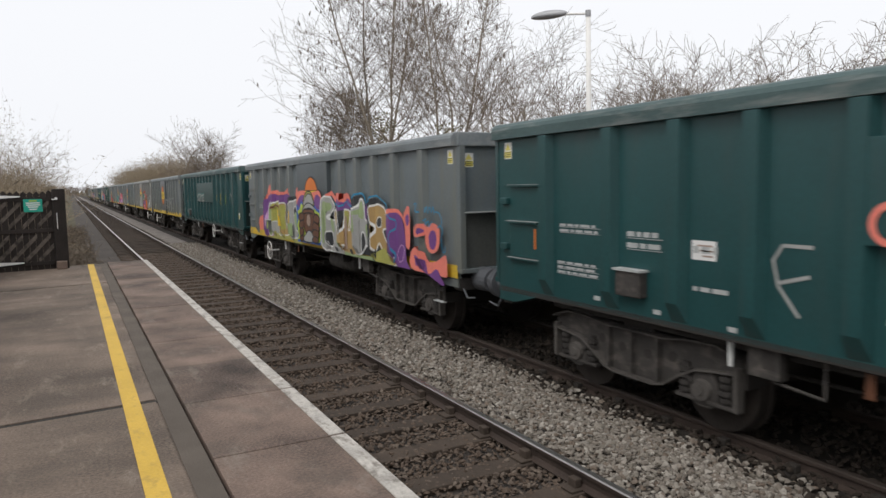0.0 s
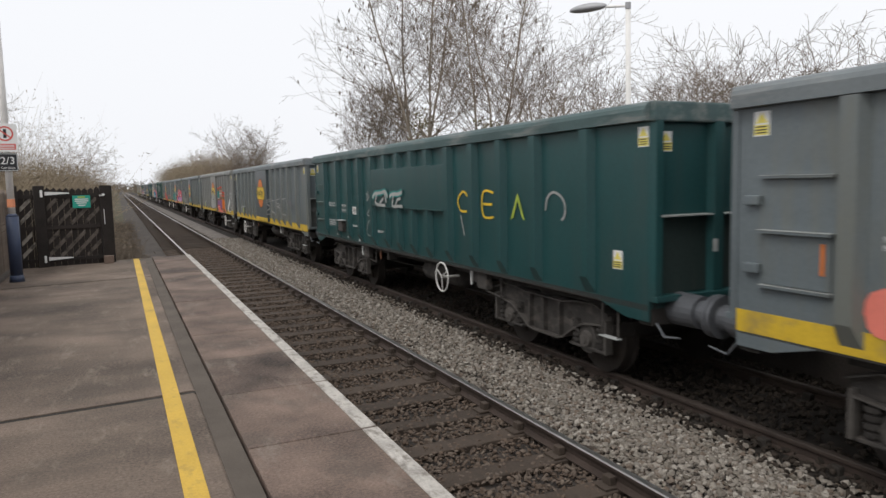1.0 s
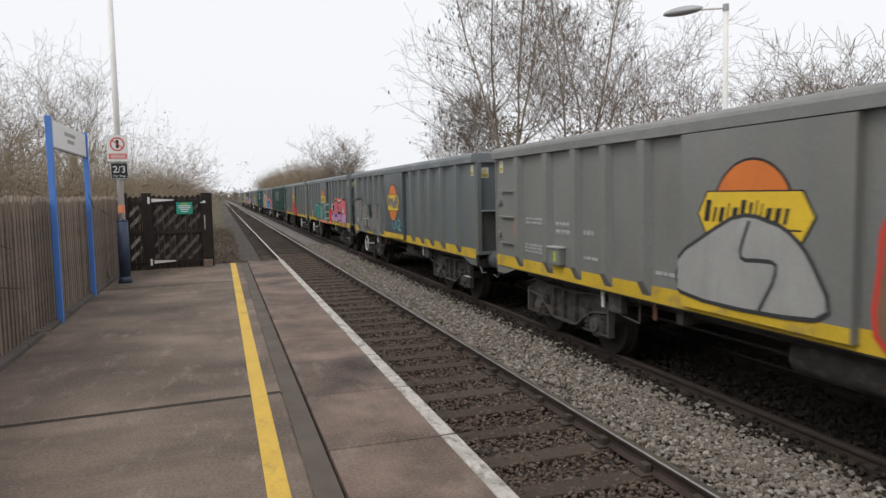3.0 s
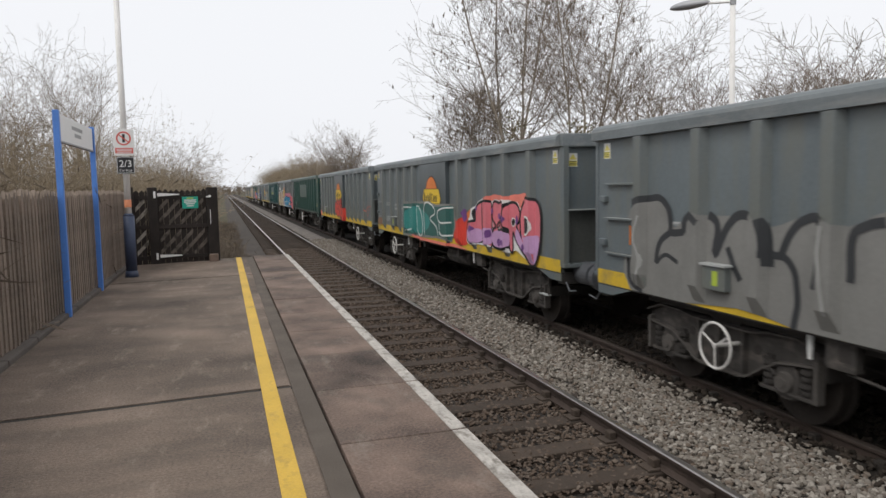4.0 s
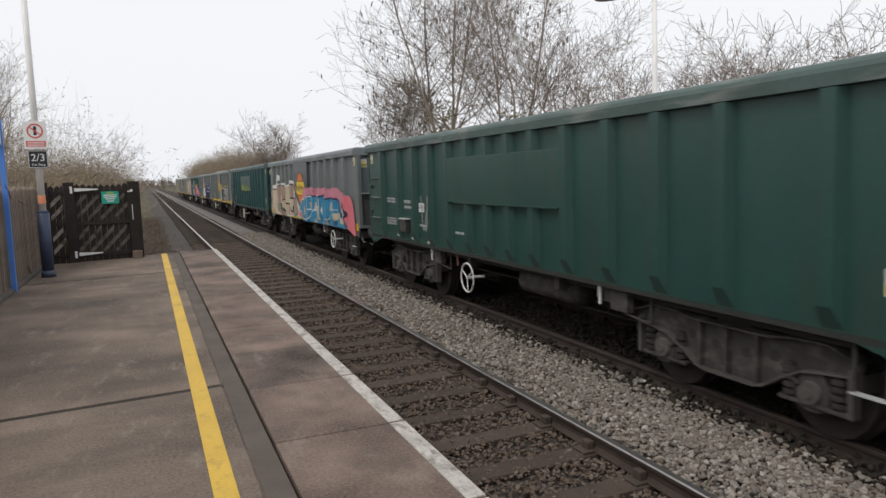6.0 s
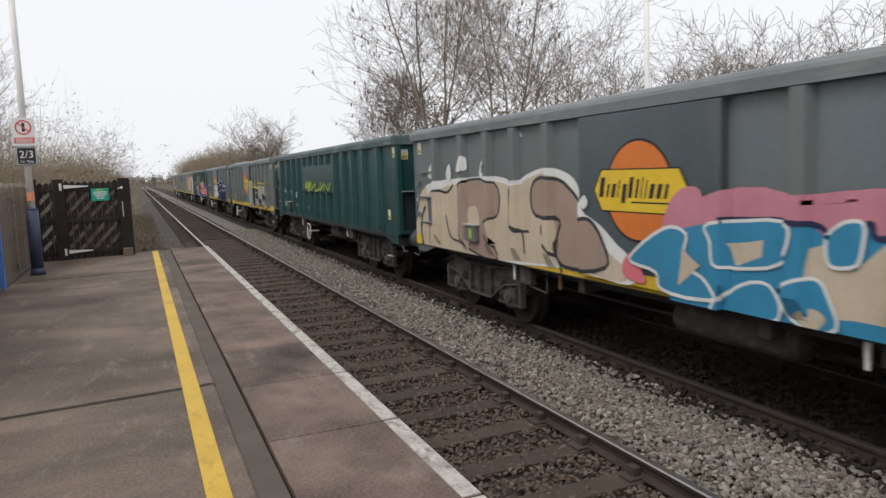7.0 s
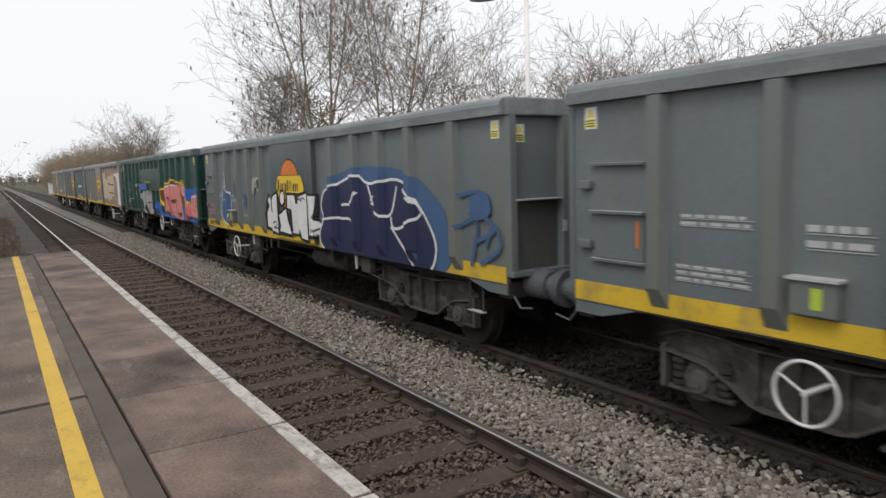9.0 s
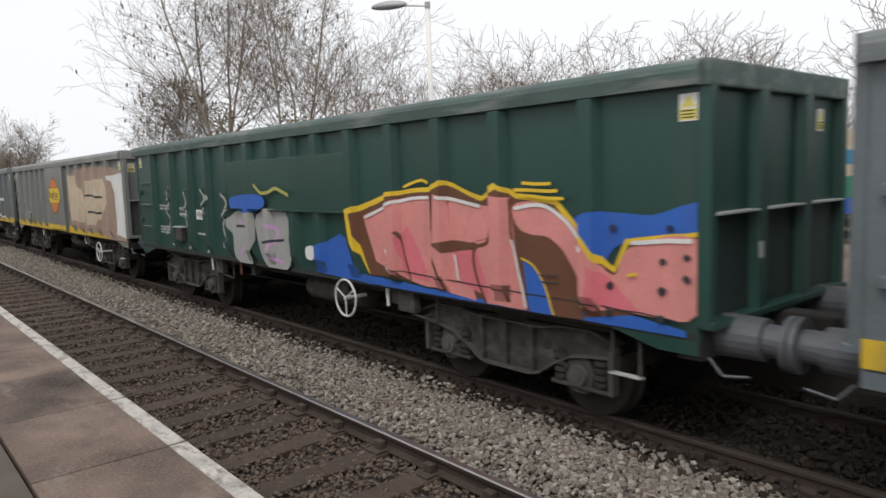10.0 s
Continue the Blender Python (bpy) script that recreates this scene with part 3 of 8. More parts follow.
def lamp_signs():
    """Pole with a dark blue sleeve, carrying two signs."""
    x, y = -2.65, 12.15
    root = new("lamp_post"); root.matrix_basis = pose(x, y, 0)
    tagged(root, "pale platform lamp post with a dark blue lower sleeve", "lamp post", "lamp posts")
    bm = tube((0, 0, 0.08), (0, 0, 0.98), 0.085, 0.085, 20)
    tube((0, 0, 0.98), (0, 0, 1.02), 0.085, 0.055, 20, bm); tube((0, 0, 0), (0, 0, 0.1), 0.105, 0.09, 20, bm)
    part("sleeve", bm, M_NAVY, root, "dark blue scuffed sleeve", True)
    part("pole", tube((0, 0, 1.0), (0, 0, 5.0), 0.05, 0.04, 16), M_POLE, root, "", True)
    part("tape", tube((0, 0, 1.12), (0, 0, 1.24), 0.053, 0.053, 16), M_ORANGE, root, "orange band")
    part("arm", tube((0, 0, 4.95), (0.6, 0, 5.05), 0.025, 0.025, 10), M_POLE, root)
    part("lantern", box((0.55, -0.1, 5.0), (1.1, 0.1, 5.13), 0.05), M_LAMP, root, "grey street lantern")
    for z in (2.25, 2.05, 1.85, 1.72):
        part("clamp", tube((0, 0, z - 0.015), (0, 0, z + 0.015), 0.058, 0.058, 16), M_LAMP, root)
    s = new("no_entry_sign"); s.matrix_basis = pose(x, y - 0.075, 2.14, 0, 0, -3)
    tagged(s, "white warning sign with a red ring on the lamp post", "sign", "platform signs")
    part("plate", box((-0.152, -0.004, -0.205), (0.152, 0.004, 0.205), 0.003), M_SIGNW, s)
    bm = ring((0, 0, 0), 0.098, 0.011)
    bmesh.ops.rotate(bm, verts=bm.verts, matrix=Matrix.Rotation(radians(90), 3, "Z")); bmesh.ops.scale(bm, verts=bm.verts, vec=(1, 0.15, 1)); bmesh.ops.translate(bm, verts=bm.verts, vec=(0, -0.006, 0.062))
    part("ring", bm, M_SIGNR, s, "red ring")
    bm = bmesh.new()
    box((-0.1, -0.0075, -0.009), (0.1, -0.0055, 0.009), 0, bm); bmesh.ops.rotate(bm, verts=bm.verts, matrix=Matrix.Rotation(radians(40), 3, "Y")); bmesh.ops.translate(bm, verts=bm.verts, vec=(0, 0, 0.062))
    part("bar", bm, M_SIGNR, s, "red diagonal bar")
    bm = box((-0.02, -0.0065, 0.0), (0.02, -0.0045, 0.13), 0)
    part("mark", bm, M_BLACK, s, "black plain mark")
    pn = part("panel", box((-0.13, -0.0065, -0.17), (0.13, -0.004, -0.085)), M_SIGNR, s, "red text panel")
    for z in (-0.107, -0.13, -0.153):
        part("print_bar", box((-0.11, -0.009, z - 0.005), (0.11, -0.0066, z + 0.005)), M_SIGNW, pn)
    s = new("car_stop_sign"); s.matrix_basis = pose(x + 0.01, y - 0.075, 1.785, 0, 0, -3)
    tagged(s, "small black stopping-position sign with white numbers", "sign", "platform signs")
    part("plate", box((-0.13, -0.004, -0.135), (0.13, 0.004, 0.135), 0.003), M_BLACK, s)
    bm = bmesh.new()
    for a, b in (((-0.122, 0.12), (0.122, 0.126)), ((-0.122, -0.126), (0.122, -0.12)), ((-0.126, -0.126), (-0.12, 0.126)), ((0.12, -0.126), (0.126, 0.126))):
        box((a[0], -0.007, a[1]), (b[0], -0.0045, b[1]), 0, bm)
    part("border", bm, M_SIGNW, s, "thin white border")
    words("numerals", "2/3", 0.15, pose(0, -0.006, 0.018, 90), M_SIGNW, s, "white numerals")
    words("lettering", "Car Stop", 0.05, pose(0, -0.006, -0.082, 90), M_SIGNW, s, "white lettering")


def name_board():
    root = new("station_sign"); tagged(root, "white station sign board on two blue posts", "sign")
    for y in (8.47, 10.6):
        part("post", box((-2.9, y - 0.032, 0.0), (-2.836, y + 0.032, 2.25), 0.008), M_BLUE, root, "bright blue square post")
    b = part("board", box((-2.885, 8.5, 1.93), (-2.855, 10.57, 2.22), 0.006), M_SIGNW, root, "white board with faded print")
    part("board_edge", box((-2.89, 8.5, 1.912), (-2.85, 10.57, 1.932), 0.004), M_LAMP, root)
    for y0, y1, z in ((9.2, 9.85, 2.1), (9.35, 9.75, 2.02)):
        part("print_bar", box((-2.854, y0, z), (-2.8535, y1, z + 0.045)), PAINT["silver"], b)


def far_lamp():
    x, y = 8.6, 11.75
    root = new("lamp_post"); root.matrix_basis = pose(x, y, 0, 1.2, -1.5, 0)
    tagged(root, "slender pale lamp post with a grey lantern on an arm", "lamp post", "lamp posts")
    part("pole", tube((0, 0, -0.05), (0, 0, 4.88), 0.062, 0.05, 16), M_POLE, root, "", True)
    part("cap", tube((0, 0, 4.8), (0, 0, 4.93), 0.058, 0.058, 16), M_LAMP, root)
    d = Vector((-0.52, 0.85, 0)).normalized()
    part("arm", tube((0, 0, 4.86), d * 0.55 + Vector((0, 0, 4.92)), 0.024, 0.024, 10), M_POLE, root)
    bm = bmesh.new()
    bmesh.ops.create_uvsphere(bm, u_segments=20, v_segments=10, radius=1)
    for v in bm.verts:
        v.co = Vector((v.co.x * 0.42, v.co.y * 0.13, v.co.z * (0.11 if v.co.z > 0 else 0.07)))
        v.co.y *= 1 + 0.3 * v.co.x / 0.42
    turn = Matrix.Translation(d * 0.86 + Vector((0, 0, 4.93))) @ Matrix.Rotation(math.atan2(d.y, d.x), 4, "Z")
    bmesh.ops.transform(bm, matrix=turn, verts=bm.verts)
    part("lantern", bm, M_LAMP, root, "grey lantern hood", True)


def mural():
    root = new("mural_board"); tagged(root, "brightly painted mural board in yellow, blue and green", "mural")
    part("panel", box((11.6, -1, 0.45), (11.66, 5.6, 1.85), 0.01), PAINT["cream"], root)
    rng = random.Random(2)
    for z0, z1, c in ((1.28, 1.5, "sky"), (0.72, 1.12, "green"), (0.45, 0.72, "blue")):
        top = [(-0.95 + 0.4 * i, z1 + rng.uniform(-0.06, 0.06)) for i in range(17)]
        part("painted_band", prism([(5.5, z0), (-0.95, z0)] + [(min(a, 5.5), b) for a, b in top], 0, 11.592, 11.598), PAINT[c], root)
    for y in (0.4, 1.7, 3.1, 4.75):
        part("painted_shape", prism([(y, 0.75), (y + 0.25, 0.78), (y + 0.16, 0.95), (y + 0.12, 1.1), (y + 0.03, 0.92)], 0, 11.584, 11.59), PAINT["coral"], root)
    for y in (-0.9, 2.2, 5.4):
        part("post", box((11.66, y, 0), (11.76, y + 0.1, 1.9), 0.01), M_TIMBER, root)
    f = new("low_fence"); tagged(f, "dark timber fence behind the far platform", "fence")
    for z in (0.05, 0.25):
        part("fence_rail", box((11.45, -6, z), (11.5, 22, z + 0.12), 0.01), M_TIMBER, f)
    y = -6
    while y < 22:
        part("fence_post", box((11.5, y, 0), (11.6, y + 0.1, 0.42), 0.01), M_TIMBER, f)
        y += 1.8


# ---- trees and scrub ----
def tubes(segs, sides):
    """Tapered prisms from rows of x0 y0 z0 r0 x1 y1 z1 r1."""
    s = np.asarray(segs, float)
    p, q, r0, r1 = s[:, :3], s[:, 4:7], s[:, 3], s[:, 7]
    d = q - p
    d /= np.linalg.norm(d, axis=1, keepdims=True) + 1e-9
    ref = np.where(np.abs(d[:, 2:3]) < 0.9, [[0, 0, 1.0]], [[1.0, 0, 0]])
    u = np.cross(d, ref); u /= np.linalg.norm(u, axis=1, keepdims=True)
    w = np.cross(d, u)
    n = len(s)
    a = np.arange(sides) * 2 * np.pi / sides
    c = np.cos(a)[None, :, None] * u[:, None] + np.sin(a)[None, :, None] * w[:, None]
    v = np.concatenate([p[:, None] + c * r0[:, None, None], q[:, None] + c * r1[:, None, None]], 1).reshape(-1, 3)
    i = np.arange(sides); j = (i + 1) % sides
    f = np.stack([i, j, j + sides, i + sides], -1)[None] + (np.arange(n) * 2 * sides)[:, None, None]
    return v, f.reshape(-1, 4)


def bare_tree(loc, height, seed, label, trunk=0.22, lean=0.0, forks=5, keys=True, ivy=True, droop=0.0, spread=1.0, group="bare trees", twig=0.0065, dense=False, fine=2.0):
    rng = random.Random(seed)
    thick, thin, ends = [], [], []
    def grow(p, d, length, r, level):
        steps = 4 if level < 2 else 3
        for k in range(steps):
            d = (d + Vector([rng.gauss(0, 0.09 + 0.035 * level) for _ in range(3)]) + Vector((0, 0, 0.13 if level < 4 else 0.05))).normalized()
            q = p + d * (length / steps)
            r1 = r * (0.86 if level < 3 else 0.75)
            (thick if r > 0.035 else thin).append((*p, r, *q, r1))
            if level < 5 and (k > 0 or level > 0):
                for _ in range(rng.choice((1, 1, 2) if level < 3 else (1, 1, 1, 2) if dense else (0, 1, 1, 2))):
                    side = d.orthogonal(); side.rotate(Matrix.Rotation(rng.uniform(0, 6.28), 3, d))
                    nd = (d + side * rng.uniform(0.55, 1.0) * spread).normalized()
                    grow(q, nd, length * rng.uniform(0.5, 0.72), r1 * rng.uniform(0.42, 0.6), level + 1)
            p, r = q, r1
        ends.append(p)
    base = Vector((0, 0, -0.4))
    up = Vector((lean, 0, 1)).normalized()
    q = base + up * height * 0.16
    thick.append((*base, trunk * 1.25, *q, trunk))
    for k in range(forks):
        a = 6.28 * k / forks + rng.uniform(-0.4, 0.4)
        t = rng.uniform(0.2, 0.5) if k else 0.05
        grow(q, (up + Vector((math.cos(a) * t, math.sin(a) * t, 0)) * spread).normalized(), height * rng.uniform(0.42, 0.56), trunk * rng.uniform(0.36, 0.58), 1)
    root = new("bare_tree"); root.matrix_basis = pose(*loc, 0, 0, rng.uniform(0, 360))
    tagged(root, label, "tree", group)
    v, f = tubes(thick, 7); raw("trunk", v, f, M_BARK, root, True)
    v, f = tubes([(*s[:3], max(s[3], twig), *s[4:7], max(s[7], twig * 0.7)) for s in thin], 3); raw("crown", v, f, M_TWIG, root)["kind"] = "stuff"
    if keys:
        npr = np.random.default_rng(seed)
        pick = [p for p in ends if rng.random() < 0.13]
        rows = []
        for p in pick:
            h = rng.uniform(0.12, 0.26)
            rows.append((p.x, p.y, p.z + 0.03, 0.015, p.x + rng.gauss(0, 0.03), p.y + rng.gauss(0, 0.03), p.z - h * 0.5, rng.uniform(0.028, 0.05)))
            rows.append((*rows[-1][4:7], rows[-1][7], rows[-1][4], rows[-1][5], rows[-1][6] - h * 0.5, 0.012))
        v, f = tubes(rows, 5); raw("seed_cluster", v, f, M_KEYS, root)["kind"] = "stuff"
    if ivy:
        npr = np.random.default_rng(seed + 1)
        n = 1500
        z = npr.uniform(-0.3, height * 0.42, n); a = npr.uniform(0, 6.28, n)
        rad = (trunk + npr.uniform(0, 0.95, n)) * np.clip(1.25 - z / (height * 0.45), 0.25, 1.2)
        c = np.stack([np.cos(a) * rad + lean * z, np.sin(a) * rad, z], -1)
        leaves("ivy", c, npr, 0.09, M_IVY, root)
    npr = np.random.default_rng(seed + 2)
    count = int(fine * len(ends))
    if count:
        c = np.array([ends[i][:] for i in npr.integers(0, len(ends), count)]) + npr.normal(0, 0.04, (count, 3))
        leaves("fine_twig", c, npr, 0.1, M_TWIG, root, 0.03)
    return root


def ash_tree(loc, height, seed, label, stems=3, reach=0.34, trunk=0.2, sprawl=0.0, ivy=1100, keys=0.05):
    """An ash with upright leaders, up-curving side branches, fine twigs and hanging seed bunches."""
    rng = random.Random(seed)
    thick, thin, tips = [], [], []
    def shoot(p, d, length, r, steps, lift, wander):
        way = []
        for _ in range(steps):
            d = (d + Vector((rng.gauss(0, wander), rng.gauss(0, wander), rng.gauss(0, wander) + lift))).normalized()
            q = p + d * (length / steps)
            r1 = max(r * (1 - 0.8 / steps), 0.005)
            (thick if r > 0.03 else thin).append((*p, r, *q, r1))
            way.append((q, d, r1))
            p, r = q, r1
        return way
    def off(d, a):
        side = d.orthogonal(); side.rotate(Matrix.Rotation(rng.uniform(0, 6.28), 3, d))
        return (d * math.cos(a) + side * math.sin(a)).normalized()
    foot = Vector((0, 0, -0.4))
    thick.append((*foot, trunk * 1.3, 0, 0, height * 0.1, trunk))
    for k in range(stems):
        a = 6.28 * k / stems + rng.uniform(-0.5, 0.5)
        tilt = rng.uniform(0.1, 0.2) if stems > 1 else 0.03
        main = shoot(Vector((0, 0, height * 0.1)), Vector((math.cos(a) * tilt, math.sin(a) * tilt, 1)), height * rng.uniform(0.8, 0.92), trunk * 0.42, 16, 0.03, 0.045)
        for j, (p, d, r) in enumerate(main):
            t = j / len(main)
            if t < 0.1:
                continue
            for _ in range(3 if j % 3 == 0 else 2):
                L = height * reach * (1.08 - t) * rng.uniform(0.65, 1.1) * (1.4 if t < 0.3 and rng.random() < sprawl else 1)
                limb = shoot(p, off(d, rng.uniform(0.6, 1.15)), L, max(r * rng.uniform(0.32, 0.5), 0.012), 6, 0.1, 0.1)
                for i, (p2, d2, r2) in enumerate(limb):
                    if i < 1:
                        continue
                    for _ in range(2):
                        twig = shoot(p2, off(d2, rng.uniform(0.45, 0.95)), L * (0.62 - 0.07 * i) * rng.uniform(0.6, 1.1), max(r2 * 0.5, 0.007), 4, 0.09, 0.13)
                        for p3, d3, r3 in twig[1:]:
                            if rng.random() < 0.35:
                                continue
                            spray = shoot(p3, off(d3, rng.uniform(0.4, 0.9)), rng.uniform(0.3, 0.7), 0.006, 2, 0.06, 0.15)
                            tips.append(spray[-1][0])
                        tips.append(twig[-1][0])
    root = new("bare_tree"); root.matrix_basis = pose(*loc, 0, 0, rng.uniform(0, 360))
    tagged(root, label, "tree", "bare trees")
    v, f = tubes(thick, 7); raw("trunk", v, f, M_BARK, root, True)
    v, f = tubes([(*q[:3], max(q[3], 0.0075), *q[4:7], max(q[7], 0.006)) for q in thin], 3); raw("crown", v, f, M_TWIG, root)["kind"] = "stuff"
    rows = []
    for p in tips:
        if rng.random() < keys:
            h, w = rng.uniform(0.16, 0.3), rng.uniform(0.035, 0.06)
            m = (p.x + rng.gauss(0, 0.03), p.y + rng.gauss(0, 0.03), p.z - h * 0.55)
            rows += [(p.x, p.y, p.z, 0.012, *m, w), (*m, w, m[0], m[1], p.z - h, 0.012)]
    v, f = tubes(rows, 5); raw("seed_cluster", v, f, M_KEYS, root)["kind"] = "stuff"
    npr = np.random.default_rng(seed + 1)
    if ivy:
        z, a = height * 0.46 * npr.random(ivy) ** 1.3 - 0.3, npr.uniform(0, 6.28, ivy)
        rad = (trunk + npr.uniform(0, 1.3, ivy)) * np.clip(1.3 - z / (height * 0.5), 0.4, 1.2)
        leaves("ivy", np.stack([np.cos(a) * rad, np.sin(a) * rad, z], -1), npr, 0.09, M_IVY, root)
    return root


def leaves(name, c, npr, size, material, parent=None, aspect=0.6):
    n = len(c)
    u = npr.normal(size=(n, 3)); u /= np.linalg.norm(u, axis=1, keepdims=True)
    w = np.cross(u, npr.normal(size=(n, 3))); w /= np.linalg.norm(w, axis=1, keepdims=True)
    s = size * npr.uniform(0.5, 1.2, (n, 1))
    v = np.stack([c - u * s, c + w * s * aspect, c + u * s, c - w * s * aspect], 1).reshape(-1, 3)
    ob = raw(name, v, (np.arange(n)[:, None] * 4 + np.arange(4)), material, parent)
    ob["kind"] = "stuff"
    return ob


def scrub(name, label, seed, n, place, tall, material, thick=0.012, leafy=0, leaf_size=0.05, aspect=0.07, loose=0.2):
    """A thicket of thin shoots. place(rng) gives x, y, ground and a share of the height."""
    rng = random.Random(seed)
    rows, tips = [], []
    for _ in range(n):
        x, y, z, h = place(rng)
        d = Vector((rng.gauss(0, 0.28), rng.gauss(0, 0.28), 1)).normalized()
        p, L, r = Vector((x, y, z)), h * tall * rng.uniform(0.7, 1.0), thick * rng.uniform(0.7, 1.5)
        for k in range(4):
            d = (d + Vector((rng.gauss(0, 0.16), rng.gauss(0, 0.16), 0.02))).normalized()
            q = p + d * L / 4
            rows.append((*p, r, *q, r * 0.75))
            if k:
                for _ in range(3):
                    e = (d + Vector([rng.gauss(0, 0.6) for _ in range(3)])).normalized()
                    t = p.lerp(q, rng.random())
                    m = t + e * L * rng.uniform(0.08, 0.2)
                    e2 = (e + Vector([rng.gauss(0, 0.5) for _ in range(3)])).normalized()
                    rows.append((*t, r * 0.55, *m, r * 0.4)); rows.append((*m, r * 0.4, *(m + e2 * L * 0.12), r * 0.25))
                    tips.append(m)
            p, r = q, r * 0.75
    v, f = tubes(rows, 3)
    ob = tagged(raw(name, v, f, material), label, "bushes", kind="stuff")
    if leafy:
        npr = np.random.default_rng(seed)
        t = np.array([tips[i][:] for i in npr.integers(0, len(tips), leafy)]) + npr.normal(0, loose, (leafy, 3))
        tagged(leaves("undergrowth", t, npr, leaf_size, material, None, aspect), "fine brown twigs filling the scrub", "twigs", kind="stuff")
    return ob


def vegetation():
    ash_tree((13.3, 33.5, R), 14.0, 11, "tall bare ash tree hung with dark seed bunches", 4, 0.48, 0.19, 0.15)
    ash_tree((13.8, 27.6, R), 11.8, 23, "bare ash tree with an ivy-clad trunk", 3, 0.46, 0.17)
    ash_tree((12.8, 37.8, R), 7.4, 41, "smaller bare ash tree spreading over the railway", 4, 0.62, 0.1, 0.1, 300, 0.03)
    bare_tree((14.5, 23.5, R), 8.5, 57, "slim bare tree in the hedge line", 0.12, forks=5, keys=False, spread=0.7)
    bare_tree((12.0, 80, R), 8.2, 61, "round-crowned bare tree beside the line", 0.24, forks=9, keys=False, spread=1.0, twig=0.013, dense=True)
    bare_tree((-9.0, 47, R), 10.2, 71, "bare tree behind the platform fence", 0.18, forks=6, keys=False, ivy=False, spread=0.8)
    bare_tree((-9.5, 33, R), 7.2, 72, "bare tree behind the platform fence", 0.14, forks=5, keys=False, ivy=False, spread=0.8)
    bare_tree((-8.0, 24, R), 5.6, 76, "thin bare tree among the scrub", 0.14, forks=5, keys=False, ivy=False)
    bare_tree((-3.4, 44, R), 5.4, 79, "thin bare tree at the edge of the scrub", 0.09, forks=4, keys=False, ivy=False, spread=1.2)
    for k, (x, y, h) in enumerate(((13.5, 18.5, 6.6), (14.2, 14.2, 6.6), (13.4, 10.6, 6.2), (14.0, 7.2, 6.3), (13.6, 3.8, 6.3), (13.9, 0.4, 6.2), (14.2, 21, 6.4), (15.5, 16.5, 6.8), (15.4, 9, 6.6), (15.6, 2.5, 7.0))):
        bare_tree((x, y, R), h * 0.82, 100 + k, "gnarled bare hedgerow tree", 0.1, forks=6, keys=False, ivy=False, spread=0.9, dense=True, fine=1.0, group="hedgerow trees")
    scrub("hedge", "dense bare hedge behind the far platform", 5, 900, lambda r: (r.uniform(12.6, 15), r.uniform(-6, 30), R, 1), 3.6, M_SCRUB2, 0.012, 20000, 0.2, 0.05)
    def left(r):
        y = 15.6 + 75 * r.random() ** 1.5
        x = -2.5 - 8 * r.random() ** 0.8
        return x, y, R - 0.5, min(1.0, 0.55 + (-2.2 - x) * 0.3) * (0.85 + 0.2 * math.sin(y * 0.7))
    scrub("scrub", "tangle of brown winter scrub beside the track", 6, 4200, left, 5.4, M_SCRUB, 0.008, 230000, 0.055, 0.16, 0.12)
    scrub("scrub", "brown scrub behind the picket fence", 7, 900, lambda r: (r.uniform(-9, -3.6), r.uniform(5, 22), R, r.uniform(0.5, 1)), 3.0, M_SCRUB2, 0.011, 16000, 0.2)
    scrub("brambles", "low dead bramble on the bank beside the track", 8, 1500, lambda r: (r.uniform(-2.6, -0.5), 15.3 + 40 * r.random() ** 1.4, R - 0.55, 1), 0.7, M_SCRUB2, 0.008, 12000, 0.1, 0.1, 0.08)
    def right(r):
        y = r.uniform(36, 200)
        return r.uniform(9.5, 15), y, R - 0.2, 1 if y > 95 else 0.3
    scrub("thicket", "brown lineside thicket in the distance", 9, 3000, right, 7.6, M_SCRUB, 0.02, 70000, 0.2, 0.16, 0.2)
    scrub("thicket", "far brown lineside thicket", 10, 1500, lambda r: (r.uniform(-26, -5), r.uniform(80, 420), R - 0.2, 1), 5.0, M_SCRUB2, 0.05, 20000, 0.35, 0.2, 0.3)
    scrub("thicket", "hazy far woods along the horizon", 12, 1500, lambda r: (r.uniform(-160, 220), r.uniform(420, 620), R - 0.2, r.uniform(0.6, 1)), 8.0, M_SCRUB2, 0.09, 24000, 0.6, 0.4, 0.4)
    hut = new("relay_cabinet"); tagged(hut, "small white lineside cabinet in the distance", "cabinet")
    hut.matrix_basis = pose(8.6, 150, R - 0.3)
    part("body", box((-1.0, -0.8, 0), (1.0, 0.8, 2.1), 0.05), M_SIGNW, hut)
    part("roof", box((-1.1, -0.9, 2.1), (1.1, 0.9, 2.22), 0.03), M_LAMP, hut)
    part("door", box((-0.5, -0.82, 0.1), (0.5, -0.79, 1.95), 0.01), M_SIGNW, hut)


# ---- wagons ----
SHEET, DEPTH = 1.263, 0.09
RIBS = [0.98, 2.05, 2.92, 3.75, 4.6, 5.4, 7.45, 8.25, 9.1, 9.9, 10.78, 11.85]
INNER = [6.08, 6.77]
F0, F1 = 0.07, 0.115       # half width of a rib's face and foot


def proud(s, z, green):
    """How far the side stands out from its sheet at s along the wagon."""
    d = 0.0
    if green and 4.62 < s < 8.23 and 1.87 <= z <= 2.6:
        return DEPTH
    if not green and 5.36 < s < 7.5:
        return DEPTH
    for r in RIBS + (INNER if green else []):
        a = abs(s - r)
        if a < F1:
            d = max(d, DEPTH * min(1, (F1 - a) / (F1 - F0)))
    return d * min(1, max(0, (z - 1.05) / 0.18))


